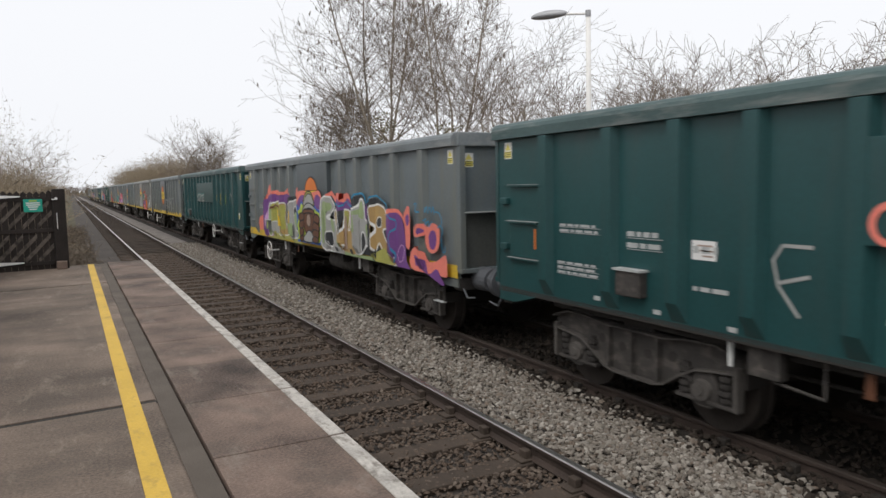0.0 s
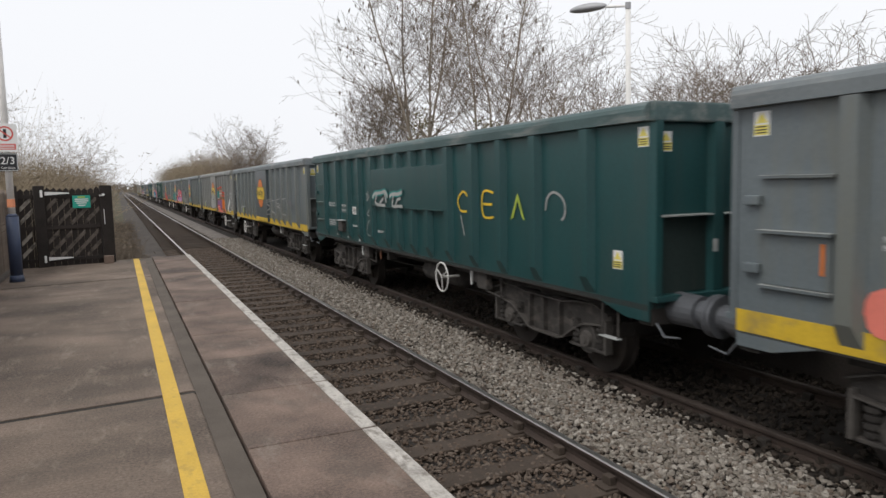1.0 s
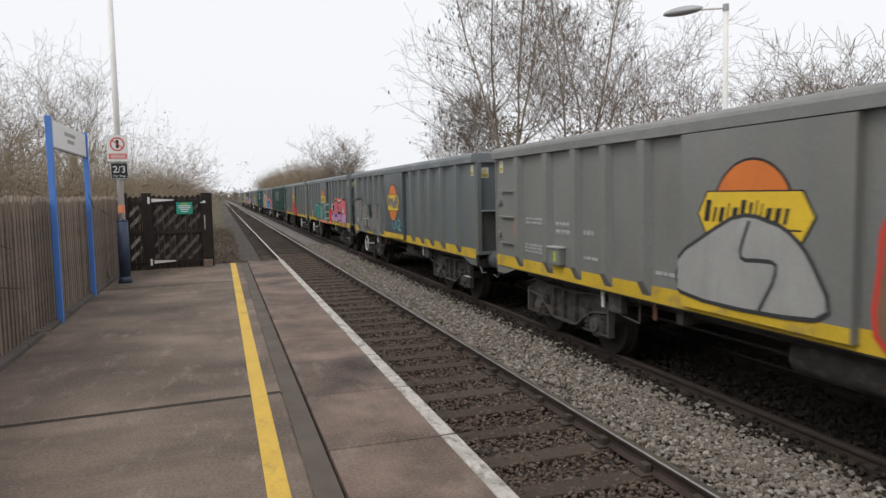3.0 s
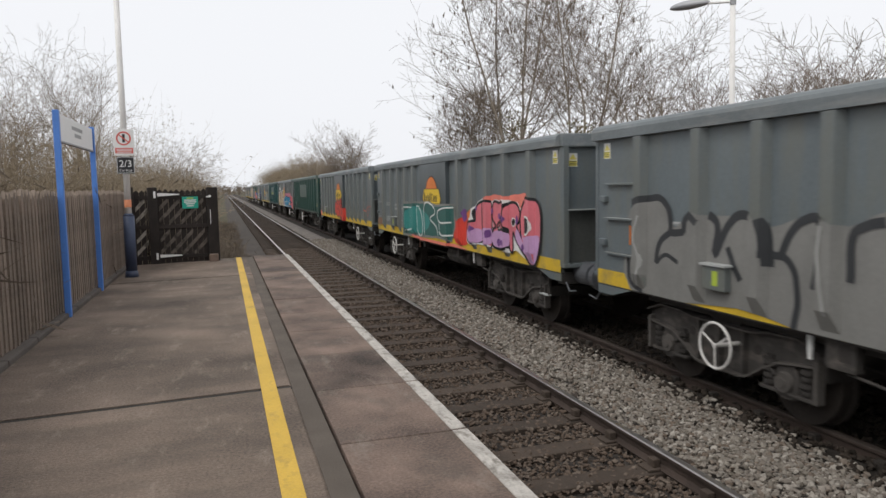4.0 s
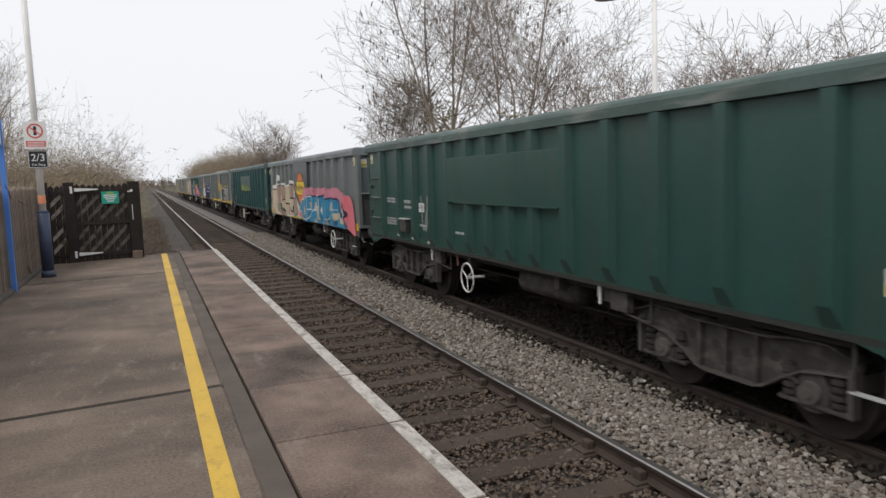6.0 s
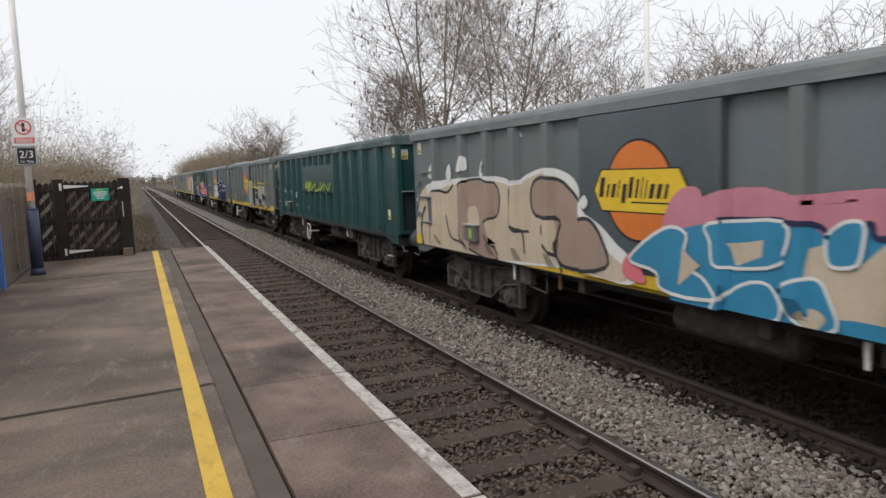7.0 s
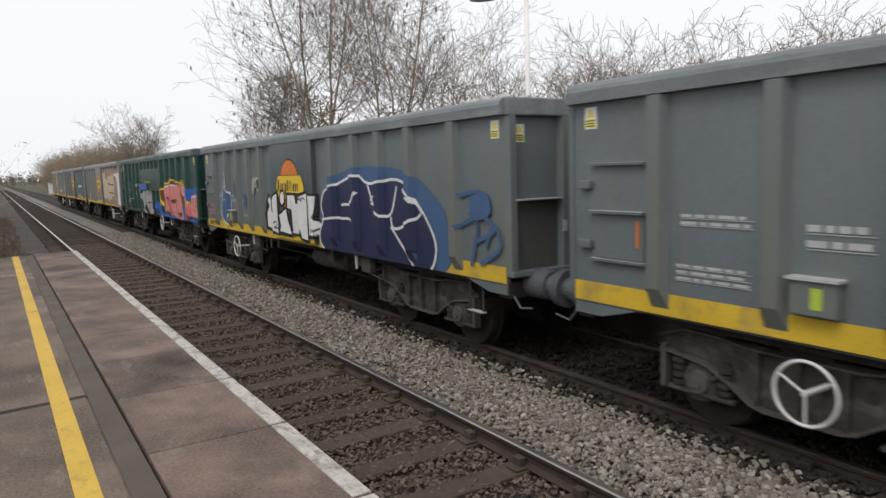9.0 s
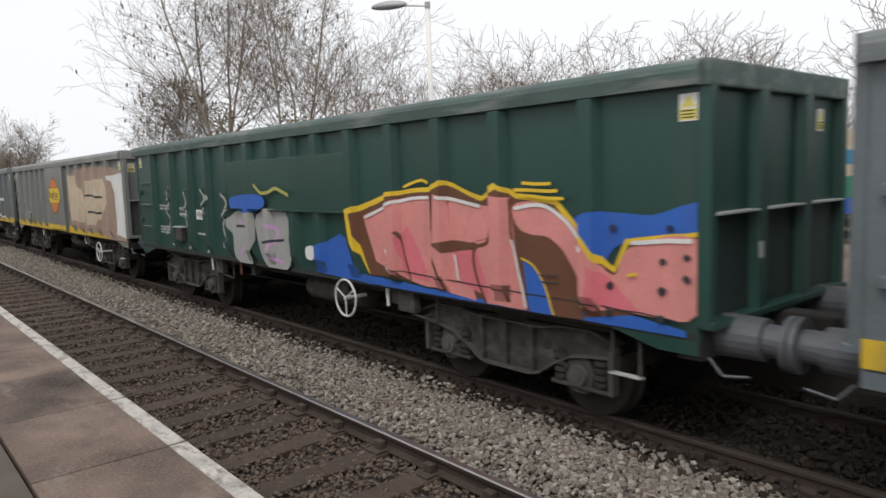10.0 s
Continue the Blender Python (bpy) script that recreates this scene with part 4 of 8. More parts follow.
def rib_mesh(z0, z1, sign, low=True):
    """A pressed post with sloping flanks and a slanted foot."""
    bm = bmesh.new()
    zs = [(z0, 0.0), (z0 + 0.18, 1.0), (z1, 1.0)] if low else [(z0, 1.0), (z1, 1.0)]
    rows = []
    for z, k in zs:
        rows.append([bm.verts.new((sign * (SHEET + dx * k), y, z)) for dx, y in ((-0.004, -F1), (DEPTH, -F0), (DEPTH, F0), (-0.004, F1))])
    for a, b in zip(rows, rows[1:]):
        for i in range(3):
            bm.faces.new((a[i], a[i + 1], b[i + 1], b[i]))
    bm.faces.new(rows[-1])
    bm.faces.new(rows[0][::-1])
    bmesh.ops.recalc_face_normals(bm, faces=bm.faces)
    return bm


def bogie(parent, at):
    """A fabricated bogie: fish-bellied side frames over hanging axle boxes."""
    b = new("bogie"); b.parent = parent; b.matrix_basis = pose(0, at, 0)
    half = [(1.3, 0.66), (1.02, 0.63), (0.82, 0.6), (0.62, 0.5), (0.42, 0.37), (0.3, 0.34)]
    belly = [(-y, z) for y, z in half] + half[::-1]
    top = [(1.32, 0.76), (1.05, 0.85), (0.7, 0.84), (0.45, 0.8)]
    out = belly + top + [(-y, z) for y, z in top[::-1]]
    for s in (-1, 1):
        part("side_frame", prism(out, 0, s * 0.985, s * 1.02), M_BOGIE, b, "grimy fabricated side frame")
        # the pale colour draws the light caught along the belly
        part("belly_flange", prism(belly + [(y, z - 0.022) for y, z in belly[::-1]], 0, s * 0.93, s * 1.09), M_FLANGE, b, "dusty lower flange painted paler for the light it catches")
        up = [(-y, z) for y, z in top] + top[::-1]
        part("top_flange", prism(up + [(y, z + 0.02) for y, z in up[::-1]], 0, s * 0.93, s * 1.09), M_BOGIE, b)
        for y in (-0.34, 0.02, 0.36):
            part("frame_web", box((min(s * 1.02, s * 1.085), y - 0.014, 0.36), (max(s * 1.02, s * 1.085), y + 0.014, 0.8)), M_BOGIE, b)
        for y, z in ((-0.5, 0.64), (-0.17, 0.6), (0.2, 0.6), (0.52, 0.64)):
            part("frame_hole", tube((s * 1.015, y, z), (s * 1.024, y, z), 0.052, 0.052, 14), M_UNDER, b, "dark lightening hole")
        for y in (-0.9, 0.9):
            o = 1 if y > 0 else -1
            bm = prism([(y - 0.1, 0.6), (y + 0.1, 0.6), (y + 0.17, 0.44), (y + 0.15, 0.3), (y + 0.07, 0.25), (y - 0.07, 0.25), (y - 0.15, 0.3), (y - 0.17, 0.44)], 0, s * 0.96, s * 1.06)
            bmesh.ops.bevel(bm, geom=list(bm.edges), offset=0.014, segments=1, affect="EDGES")
            box8 = part("axle_box", bm, M_BOGIE, b, "hanging axle box")
            bm = tube((s * 1.06, y, 0.42), (s * 1.1, y, 0.42), 0.105, 0.095, 18)
            tube((s * 1.1, y, 0.42), (s * 1.115, y, 0.42), 0.05, 0.045, 12, bm)
            part("bearing_cover", bm, M_FLANGE, box8, "round dusty bearing cover")
            for d in (-0.24, 0.22):
                bm = bmesh.new()
                for k in range(4):
                    tube((s * 1.02, y + d, 0.36 + 0.065 * k), (s * 1.02, y + d, 0.4 + 0.065 * k), 0.07 + 0.006 * (k % 2), 0.07, 10, bm)
                tube((s * 1.02, y + d, 0.33), (s * 1.02, y + d, 0.64), 0.045, 0.045, 8, bm)
                part("spring", bm, M_UNDER, b, "dark coil spring")
            part("spring_seat", box((min(s * 0.95, s * 1.08), y - 0.34, 0.3), (max(s * 0.95, s * 1.08), y + 0.32, 0.335), 0.008), M_BOGIE, b)
            part("horn_plate", box((min(s * 0.99, s * 1.09), y + o * 0.37 - 0.025, 0.3), (max(s * 0.99, s * 1.09), y + o * 0.37 + 0.025, 0.7), 0.01), M_FLANGE, b, "dusty outer plate")
            bm = tube((s * 1.04, y - o * 0.3, 0.6), (s * 1.07, y - o * 0.12, 0.46), 0.022, 0.022, 8)
            part("damper", bm, M_UNDER, b)
    part("bolster", box((-1.0, -0.22, 0.55), (1.0, 0.22, 0.92), 0.03), M_UNDER, b)
    for y in (-1.28, 1.28):
        part("end_beam", box((-1.0, y - 0.04, 0.5), (1.0, y + 0.04, 0.66), 0.01), M_UNDER, b)
    for y in (-0.9, 0.9):
        bm = tube((-0.98, 0, 0), (0.98, 0, 0), 0.08, 0.08, 12)
        for s in (-1, 1):
            tube((s * 0.69, 0, 0), (s * 0.82, 0, 0), 0.42, 0.42, 32, bm)
            tube((s * 0.65, 0, 0), (s * 0.69, 0, 0), 0.45, 0.45, 32, bm)
            for k in range(3):
                a = 2.094 * k
                box((s * 0.83 - 0.01, math.cos(a) * 0.2 - 0.05, math.sin(a) * 0.2 - 0.05), (s * 0.83 + 0.01, math.cos(a) * 0.2 + 0.05, math.sin(a) * 0.2 + 0.05), 0.01, bm)
        w = part("wheelset", bm, M_WHEEL, b, "dark steel wheelset")
        w.matrix_basis = pose(0, y, 0.42)
    return b


def warning_label(parent, m):
    p = part("warning_label", box((-0.004, -0.075, -0.1), (0.0, 0.075, 0.1)), M_SIGNW, parent, "small yellow and white warning label")
    p.matrix_basis = m
    part("label_panel", box((-0.0065, -0.068, -0.09), (-0.0045, 0.068, -0.01)), M_LABEL, p)
    part("label_panel", prism([(-0.06, 0.005), (0.06, 0.005), (0, 0.09)], 0, -0.0065, -0.0045), M_LABEL, p)
    for z in (-0.03, -0.055, -0.078):
        part("print_bar", box((-0.009, -0.055, z), (-0.0066, 0.055, z + 0.01)), M_BLACK, p)


def wagon(paint, green, name_label):
    root = new("box_wagon"); tagged(root, name_label, "freight wagon", "train wagons")
    L = BODY
    side = [(0.0, 0.87), (0.35, 0.87), (0.85, 1.0), (L - 0.85, 1.0), (L - 0.35, 0.87), (L, 0.87), (L, 2.9), (0, 2.9)]
    for s in (-1, 1):
        part("side_wall", prism(side, 0, s * (SHEET - 0.02), s * SHEET), paint, root)
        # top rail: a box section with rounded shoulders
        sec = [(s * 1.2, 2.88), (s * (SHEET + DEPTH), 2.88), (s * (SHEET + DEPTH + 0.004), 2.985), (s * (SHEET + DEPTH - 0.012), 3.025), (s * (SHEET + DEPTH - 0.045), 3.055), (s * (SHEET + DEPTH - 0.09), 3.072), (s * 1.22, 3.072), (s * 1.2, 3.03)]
        # its pale coat carries the shoulder's highlight as well as dust
        part("top_rail", prism(sec, 1, -0.03, L + 0.03), RIM[paint], root, "dusty box-section rim painted lighter for sky light")
        full = part("rib", rib_mesh(1.05, 2.872, s), paint, root)
        use = []
        if green:
            lo, hi = part("short_rib", rib_mesh(1.05, 1.87, s), paint, root), part("rib_stub", rib_mesh(2.6, 2.872, s, False), paint, root)
            for r in [RIBS[5], *INNER, RIBS[6]]:
                use += [(lo, r), (hi, r)]
            part("flat_panel", box((min(s * SHEET, s * (SHEET + DEPTH - 0.004)), 4.62, 1.87), (max(s * SHEET, s * (SHEET + DEPTH - 0.004)), 8.23, 2.6), 0.006), paint, root, "flat raised panel")
            part("ledge", box((min(s * SHEET, s * (SHEET + DEPTH + 0.015)), 4.7, 1.855), (max(s * SHEET, s * (SHEET + DEPTH + 0.015)), 7.9, 1.872)), paint, root)
        else:
            part("logo_panel", prism([(5.36, 1.06), (7.5, 1.06), (7.5, 2.868), (5.36, 2.868)], 0, s * SHEET, s * (SHEET + DEPTH)), M_GREYD if paint is M_GREY else paint, root, "flat darker panel")
            part("stripe", prism([(0.0, 1.0), (L, 1.0), (L, 1.19), (0.0, 1.19)], 0, s * (SHEET + 0.001), s * (SHEET + 0.005)), M_WYEL, root, "chipped yellow lower stripe")
            part("panel_stripe", prism([(5.37, 1.062), (7.49, 1.062), (7.49, 1.19), (5.37, 1.19)], 0, s * (SHEET + DEPTH), s * (SHEET + DEPTH + 0.004)), M_WYEL, root)
        use += [(full, r) for r in RIBS if not (r in (RIBS[5], RIBS[6]))]
        seen = set()
        for src, r in use:
            o = src if src.name not in seen else new(src.name.split(".")[0], src.data)
            seen.add(src.name)
            o.parent = root
            o.matrix_basis = pose(0, r, 0)
        part("sole_bar", box((min(s * 0.9, s * 1.08), 0.9, 0.88), (max(s * 0.9, s * 1.08), L - 0.9, 0.99)), M_UNDER, root)
    for y, sg in ((0, -1), (L, 1)):
        part("end_wall", box((-SHEET, min(y, y - sg * 0.02), 1.0), (SHEET, max(y, y - sg * 0.02), 2.9)), paint, root)
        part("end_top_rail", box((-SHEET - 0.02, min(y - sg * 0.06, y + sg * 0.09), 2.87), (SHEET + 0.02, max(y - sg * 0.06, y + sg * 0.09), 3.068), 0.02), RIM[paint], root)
        for x in (-SHEET + 0.05, -0.42, 0.42, SHEET - 0.05):
            w = 0.06 if abs(x) > 1 else 0.09
            part("end_post", prism([(x - w, y), (x + w, y), (x + w * 0.7, y + sg * 0.09), (x - w * 0.7, y + sg * 0.09)], 2, 1.1, 2.88), paint, root)
        for a, b in ((-1.19, -0.51), (-0.33, 0.33), (0.51, 1.19)):
            part("end_ledge", box((a, min(y, y + sg * 0.11), 1.93), (b, max(y, y + sg * 0.1), 1.948), 0.004), M_WORN if sg < 0 else paint, root, "ledge with a worn bright edge")
            part("lower_end_panel", box((a, min(y, y + sg * 0.006), 1.15), (b, max(y, y + sg * 0.006), 1.91)), M_ENDG if green else M_ENDY, root, "grimy lower end sheet")
        part("end_sill", box((-SHEET, min(y, y + sg * 0.12), 1.08), (SHEET, max(y, y + sg * 0.12), 1.14), 0.008), paint, root)
        part("headstock", box((-1.22, min(y, y - sg * 0.2), 0.82), (1.22, max(y, y - sg * 0.2), 1.1), 0.01), M_UNDER, root)
        for x in (-0.87, 0.87):
            bm = tube((x, y - sg * 0.02, 0.98), (x, y + sg * 0.34, 0.98), 0.175, 0.165, 20)
            tube((x, y + sg * 0.3, 0.98), (x, y + sg * 0.53, 0.98), 0.125, 0.125, 20, bm)
            tube((x, y + sg * 0.5, 0.98), (x, y + sg * 0.545, 0.98), 0.21, 0.21, 24, bm)
            part("buffer", bm, M_BUFFER, root, "grey steel buffer")
        part("coupler", box((-0.12, min(y, y + sg * 0.55), 0.88), (0.12, max(y, y + sg * 0.55), 1.06), 0.03), M_UNDER, root)
        bm = tube((-1.2, y + sg * 0.05, 0.86), (-1.2, y + sg * 0.16, 0.74), 0.011, 0.011, 8)
        tube((-1.2, y + sg * 0.16, 0.74), (-1.2, y + sg * 0.36, 0.77), 0.011, 0.011, 8, bm)
        part("hand_rail", bm, M_BUFFER, root, "bent shunter's rail")
    for y in (0.55, 0.82):
        part("step_bracket", tube((-1.2, y, 0.98), (-1.2, y, 0.58), 0.014, 0.014, 8), M_BOGIE, root)
    part("step", box((-1.235, 0.53, 0.57), (-1.165, 0.84, 0.585), 0.003), M_STENCIL, root, "pale footstep")
    part("floor", box((-SHEET, 0.02, 0.98), (SHEET, L - 0.02, 1.04)), M_UNDER, root)
    part("centre_sill", box((-0.3, 0.2, 0.7), (0.3, L - 0.2, 0.98), 0.02), M_UNDER, root)
    for y in (3.9, 5.0, 7.7, 9.0):
        part("cross_member", box((-1.2, y - 0.06, 0.8), (1.2, y + 0.06, 0.99)), M_UNDER, root)
    # hatch with three ledges at the trailing end
    x = -SHEET
    h = part("hatch", box((x - 0.025, L - 0.88, 1.44), (x, L - 0.28, 1.86), 0.006), paint, root, "side hatch with horizontal ledges")
    for z, d in ((2.31, 0.05), (1.87, 0.075), (1.42, 0.05)):
        part("hatch_ledge", box((x - d, L - 0.9, z - 0.014), (x, L - 0.25, z + 0.009), 0.003), paint, h)
        part("ledge_edge", box((x - d - 0.004, L - 0.9, z + 0.009), (x, L - 0.25, z + 0.014)), M_WORN, h, "worn bright edge")
    part("hatch_pull", box((x - 0.035, L - 0.83, 1.56), (x - 0.026, L - 0.8, 1.8)), PAINT["orange"], h, "small orange tag")
    for z in (1.56, 2.12):
        part("hinge", box((x - 0.06, L - 0.25, z - 0.04), (x, L - 0.1, z + 0.04), 0.012), paint, h)
    c = part("side_cabinet", box((x - 0.1, 10.28, 1.22), (x, 10.62, 1.47), 0.012), M_BOGIE if green else paint, root, "small grey data plate box")
    part("cabinet_lid", box((x - 0.125, 10.26, 1.47), (x, 10.64, 1.49)), M_STENCIL, c)
    if not green:
        part("data_label", box((x - 0.104, 10.38, 1.27), (x - 0.1005, 10.46, 1.42)), PAINT["lime"], c, "small green label")
    warning_label(root, pose(x, 0.09 if green else 0.17, 2.73)); warning_label(root, pose(x, L - 0.22, 2.74))
    if green:
        warning_label(root, pose(x, 0.48, 1.46))
    warning_label(root, pose(0.84 if paint is M_GREEN2 else -SHEET + 0.2, -0.002, 2.68, 0, 0, 90))
    part("end_plate", box((-0.5, -0.1, 1.55), (-0.44, -0.09, 1.68)), M_STENCIL, root)
    # writing that cannot be read
    rng = random.Random(9)
    for s0, s1, z0, z1, rows in ((11.62, 10.95, 1.78, 1.9, 2), (11.66, 10.97, 1.32, 1.48, 3), (10.55, 10.08, 1.66, 1.88, 2), (9.72, 9.48, 1.66, 1.8, 1), (9.72, 9.3, 1.34, 1.43, 1), (8.05, 7.6, 1.3, 1.4, 1)):
        st = new("stencil"); st.parent = root
        for k in range(rows):
            zc = z1 - (z1 - z0) * (k + 0.5) / rows
            hh = (z1 - z0) / rows * 0.22
            if rows > 1:
                part("rule_line", box((x - 0.009, s1, zc - hh * 1.6 - 0.004), (x - 0.007, s0, zc - hh * 1.6 + 0.002)), M_STENCIL, st)
            s = s0
            while s > s1:
                w = min(rng.uniform(0.05, 0.17), s - s1 + 0.02)
                if all(abs(s - w / 2 - r) > 0.2 for r in RIBS):
                    part("print_bar", box((x - 0.009, s - w, zc - hh), (x - 0.007, s, zc + hh)), M_STENCIL, st)
                s -= w + 0.03
    if green:
        pl = part("paper_plate", box((x - 0.006, 9.48, 1.64), (x, 9.74, 1.81)), M_SIGNW, root, "white paper label")
        for k in range(3):
            part("print_bar", box((x - 0.009, 9.51, 1.67 + 0.045 * k), (x - 0.0065, 9.62 + 0.03 * k, 1.685 + 0.045 * k)), PAINT["tan"], pl)
        for sx, sz in ((11.0, 1.12), (10.15, 1.1), (9.3, 1.08), (6.8, 1.3)):
            pl = part("plate_mark", box((x - 0.006, sx - 0.045, sz - 0.02), (x, sx + 0.045, sz + 0.025), 0.002), M_STENCIL, root, "small white stencilled plate")
    # brake gear and tank
    bm = tube((-0.85, 4.9, 0.74), (-0.85, 6.3, 0.74), 0.19, 0.19, 20)
    tube((-0.85, 4.84, 0.74), (-0.85, 4.9, 0.74), 0.13, 0.19, 20, bm); tube((-0.85, 6.3, 0.74), (-0.85, 6.36, 0.74), 0.19, 0.13, 20, bm)
    part("air_tank", bm, M_BOGIE, root, "grimy air reservoir", True)
    for y in (3.55, 8.9):
        bm = box((-1.2, y, 0.72), (-1.1, y + 0.3, 0.98), 0.01)
        tube((-1.15, y - 0.35, 0.98), (-1.15, y - 0.35, 0.66), 0.014, 0.014, 8, bm); tube((-1.15, y - 0.35, 0.66), (-1.15, y + 0.1, 0.7), 0.014, 0.014, 8, bm)
        part("brake_bracket", bm, M_BOGIE, root)
    for y in (4.1, 9.4):
        part("release_handle", tube((-1.16, y, 0.98), (-1.16, y, 0.74), 0.03, 0.02, 8), PAINT["white"], root, "white brake release handle")
    part("release_tag", box((-1.18, 8.17, 0.76), (-1.16, 8.24, 0.95), 0.006), PAINT["brown"], root, "rusty red release handle")
    part("brake_rod", tube((-0.6, 2.6, 0.62), (-0.6, L - 2.6, 0.62), 0.02, 0.02, 8), M_UNDER, root)
    bogie(root, 2.2); bogie(root, L - 2.2)
    return root


def handwheel(parent, s, z=0.78):
    h = part("handwheel", ring((-SHEET - 0.06, s, z), 0.235, 0.014), M_HWHEEL, parent, "white brake handwheel", True)
    bm = bmesh.new()
    for k in range(3):
        a = 2.094 * k + 0.5
        tube((-SHEET - 0.06, s, z), (-SHEET - 0.06, s + math.cos(a) * 0.22, z + math.sin(a) * 0.22), 0.01, 0.009, 8, bm)
    tube((-SHEET - 0.075, s, z), (-SHEET + 0.25, s, z), 0.022, 0.022, 12, bm)
    part("spoke", bm, M_HWHEEL, h)


def load(parent, seed, peaks):
    """Crushed stone that shows above the rim."""
    rng = np.random.default_rng(seed)
    n = 1500
    x, y = rng.uniform(-1.15, 1.15, n), rng.uniform(0.15, BODY - 0.15, n)
    z = 2.72 + sum(h * np.exp(-((y - c) / w) ** 2) for c, w, h in peaks) * (1 - (x / 1.3) ** 2)
    ob = stones("stone_load", rng, np.stack([x, y, z], -1), 0.11, M_LOAD)
    ob.parent = parent; ob["label"] = "load of pale crushed limestone"; ob["kind"] = "stuff"


# ---- spray paint on the sides ----
def decal(root, green, bm, paint, layer, label=""):
    for c, no in ((0.006, -1), (BODY - 0.006, 1)):
        bmesh.ops.bisect_plane(bm, geom=list(bm.verts) + list(bm.edges) + list(bm.faces), plane_co=(0, c, 0), plane_no=(0, no, 0), clear_outer=True)
    if not bm.verts:
        bm.free()
        return None
    short = max(v.co.y for v in bm.verts) < 1.3
    for co, no in ((((0, 0, 0.875), (0, 0, -1)), ((0, 0.35, 0.875), (0, 0.26, -1))) if short else (((0, 0, 1.003), (0, 0, -1)),)):
        bmesh.ops.bisect_plane(bm, geom=list(bm.verts) + list(bm.edges) + list(bm.faces), plane_co=co, plane_no=no, clear_outer=True)
    if not bm.verts:
        bm.free()
        return None
    lo, hi = min(v.co.y for v in bm.verts), max(v.co.y for v in bm.verts)
    cuts = []
    for r in RIBS + (INNER if green else []):
        cuts += [r - F1, r - F0, r + F0, r + F1]
    cuts += [4.62, 4.622, 8.228, 8.23] if green else [5.359, 5.361, 7.499, 7.501]
    for c in cuts:
        if lo < c < hi:
            bmesh.ops.bisect_plane(bm, geom=list(bm.verts) + list(bm.edges) + list(bm.faces), plane_co=(0, c, 0), plane_no=(0, 1, 0))
    for c in [1.05, 1.23] + ([1.869, 1.871] if green else []):
        bmesh.ops.bisect_plane(bm, geom=list(bm.verts) + list(bm.edges) + list(bm.faces), plane_co=(0, 0, c), plane_no=(0, 0, 1))
    for v in bm.verts:
        v.co.x = -(SHEET + proud(v.co.y, v.co.z, green) + 0.006 + 0.0007 * layer)
    return part("graffiti", bm, PAINT[paint], root, label or paint + " spray paint")


def ribbon(pts, w, bm=None):
    """A brushed line through points of s and z."""
    bm = bm or bmesh.new()
    left = right = None
    for i, p in enumerate(pts):
        a, b = pts[max(i - 1, 0)], pts[min(i + 1, len(pts) - 1)]
        d = Vector((b[0] - a[0], b[1] - a[1])); d = d.normalized() if d.length else Vector((1, 0))
        n = Vector((-d.y, d.x)) * w / 2
        l, r = bm.verts.new((0, p[0] + n.x, p[1] + n.y)), bm.verts.new((0, p[0] - n.x, p[1] - n.y))
        if left:
            bm.faces.new((left, l, r, right))
        left, right = l, r
    return bm


COATS = collections.Counter()


def coat(root):
    """Each coat of paint lies over those sprayed before it."""
    COATS[root.name] += 1
    return 8 + COATS[root.name]


def rounded(pts, closed, steps=5):
    """A flowing line through a few points."""
    n, out = len(pts), []
    for i in range(n if closed else n - 1):
        p0, p1, p2, p3 = [Vector(pts[(i + k) % n] if closed else pts[min(max(i + k, 0), n - 1)]) for k in (-1, 0, 1, 2)]
        for j in range(steps):
            t = j / steps
            out.append(0.5 * (2 * p1 + (p2 - p0) * t + (2 * p0 - 5 * p1 + 4 * p2 - p3) * t * t + (3 * p1 - p0 - 3 * p2 + p3) * t ** 3))
    if not closed:
        out.append(Vector(pts[-1]))
    return [(p.x, p.y) for p in out]


def unsteady(pts):
    """The slight wobble of a sprayed edge."""
    out = []
    for u, v in pts:
        n = noise.noise_vector(Vector((u * 6, v * 6, 0.3)))
        out.append((u + 0.014 * n.x, v + 0.014 * n.y))
    return out


def painted(root, green, colour, loop, edge, width):
    bm = bmesh.new()
    f = bm.faces.new([bm.verts.new((0, u, v)) for u, v in loop])
    bmesh.ops.triangulate(bm, faces=[f])
    decal(root, green, bm, colour, coat(root))
    if edge:
        decal(root, green, ribbon(loop + loop[:2], width), edge, coat(root), edge + " outline")


def fill(root, green, colour, pts, edge="", width=0.0):
    painted(root, green, colour, unsteady(rounded(pts, True, 4)), edge, width)


def shape(root, green, colour, pts, edge="", width=0.0):
    """A sharp-cornered field of paint."""
    loop = []
    for a, b in zip(pts, pts[1:] + pts[:1]):
        k = max(1, int(math.dist(a, b) / 0.12))
        loop += [(a[0] + (b[0] - a[0]) * j / k, a[1] + (b[1] - a[1]) * j / k) for j in range(k)]
    painted(root, green, colour, unsteady(loop), edge, width)


def stroke(root, green, colour, width, pts):
    decal(root, green, ribbon(unsteady(rounded(pts, False)), width), colour, coat(root))


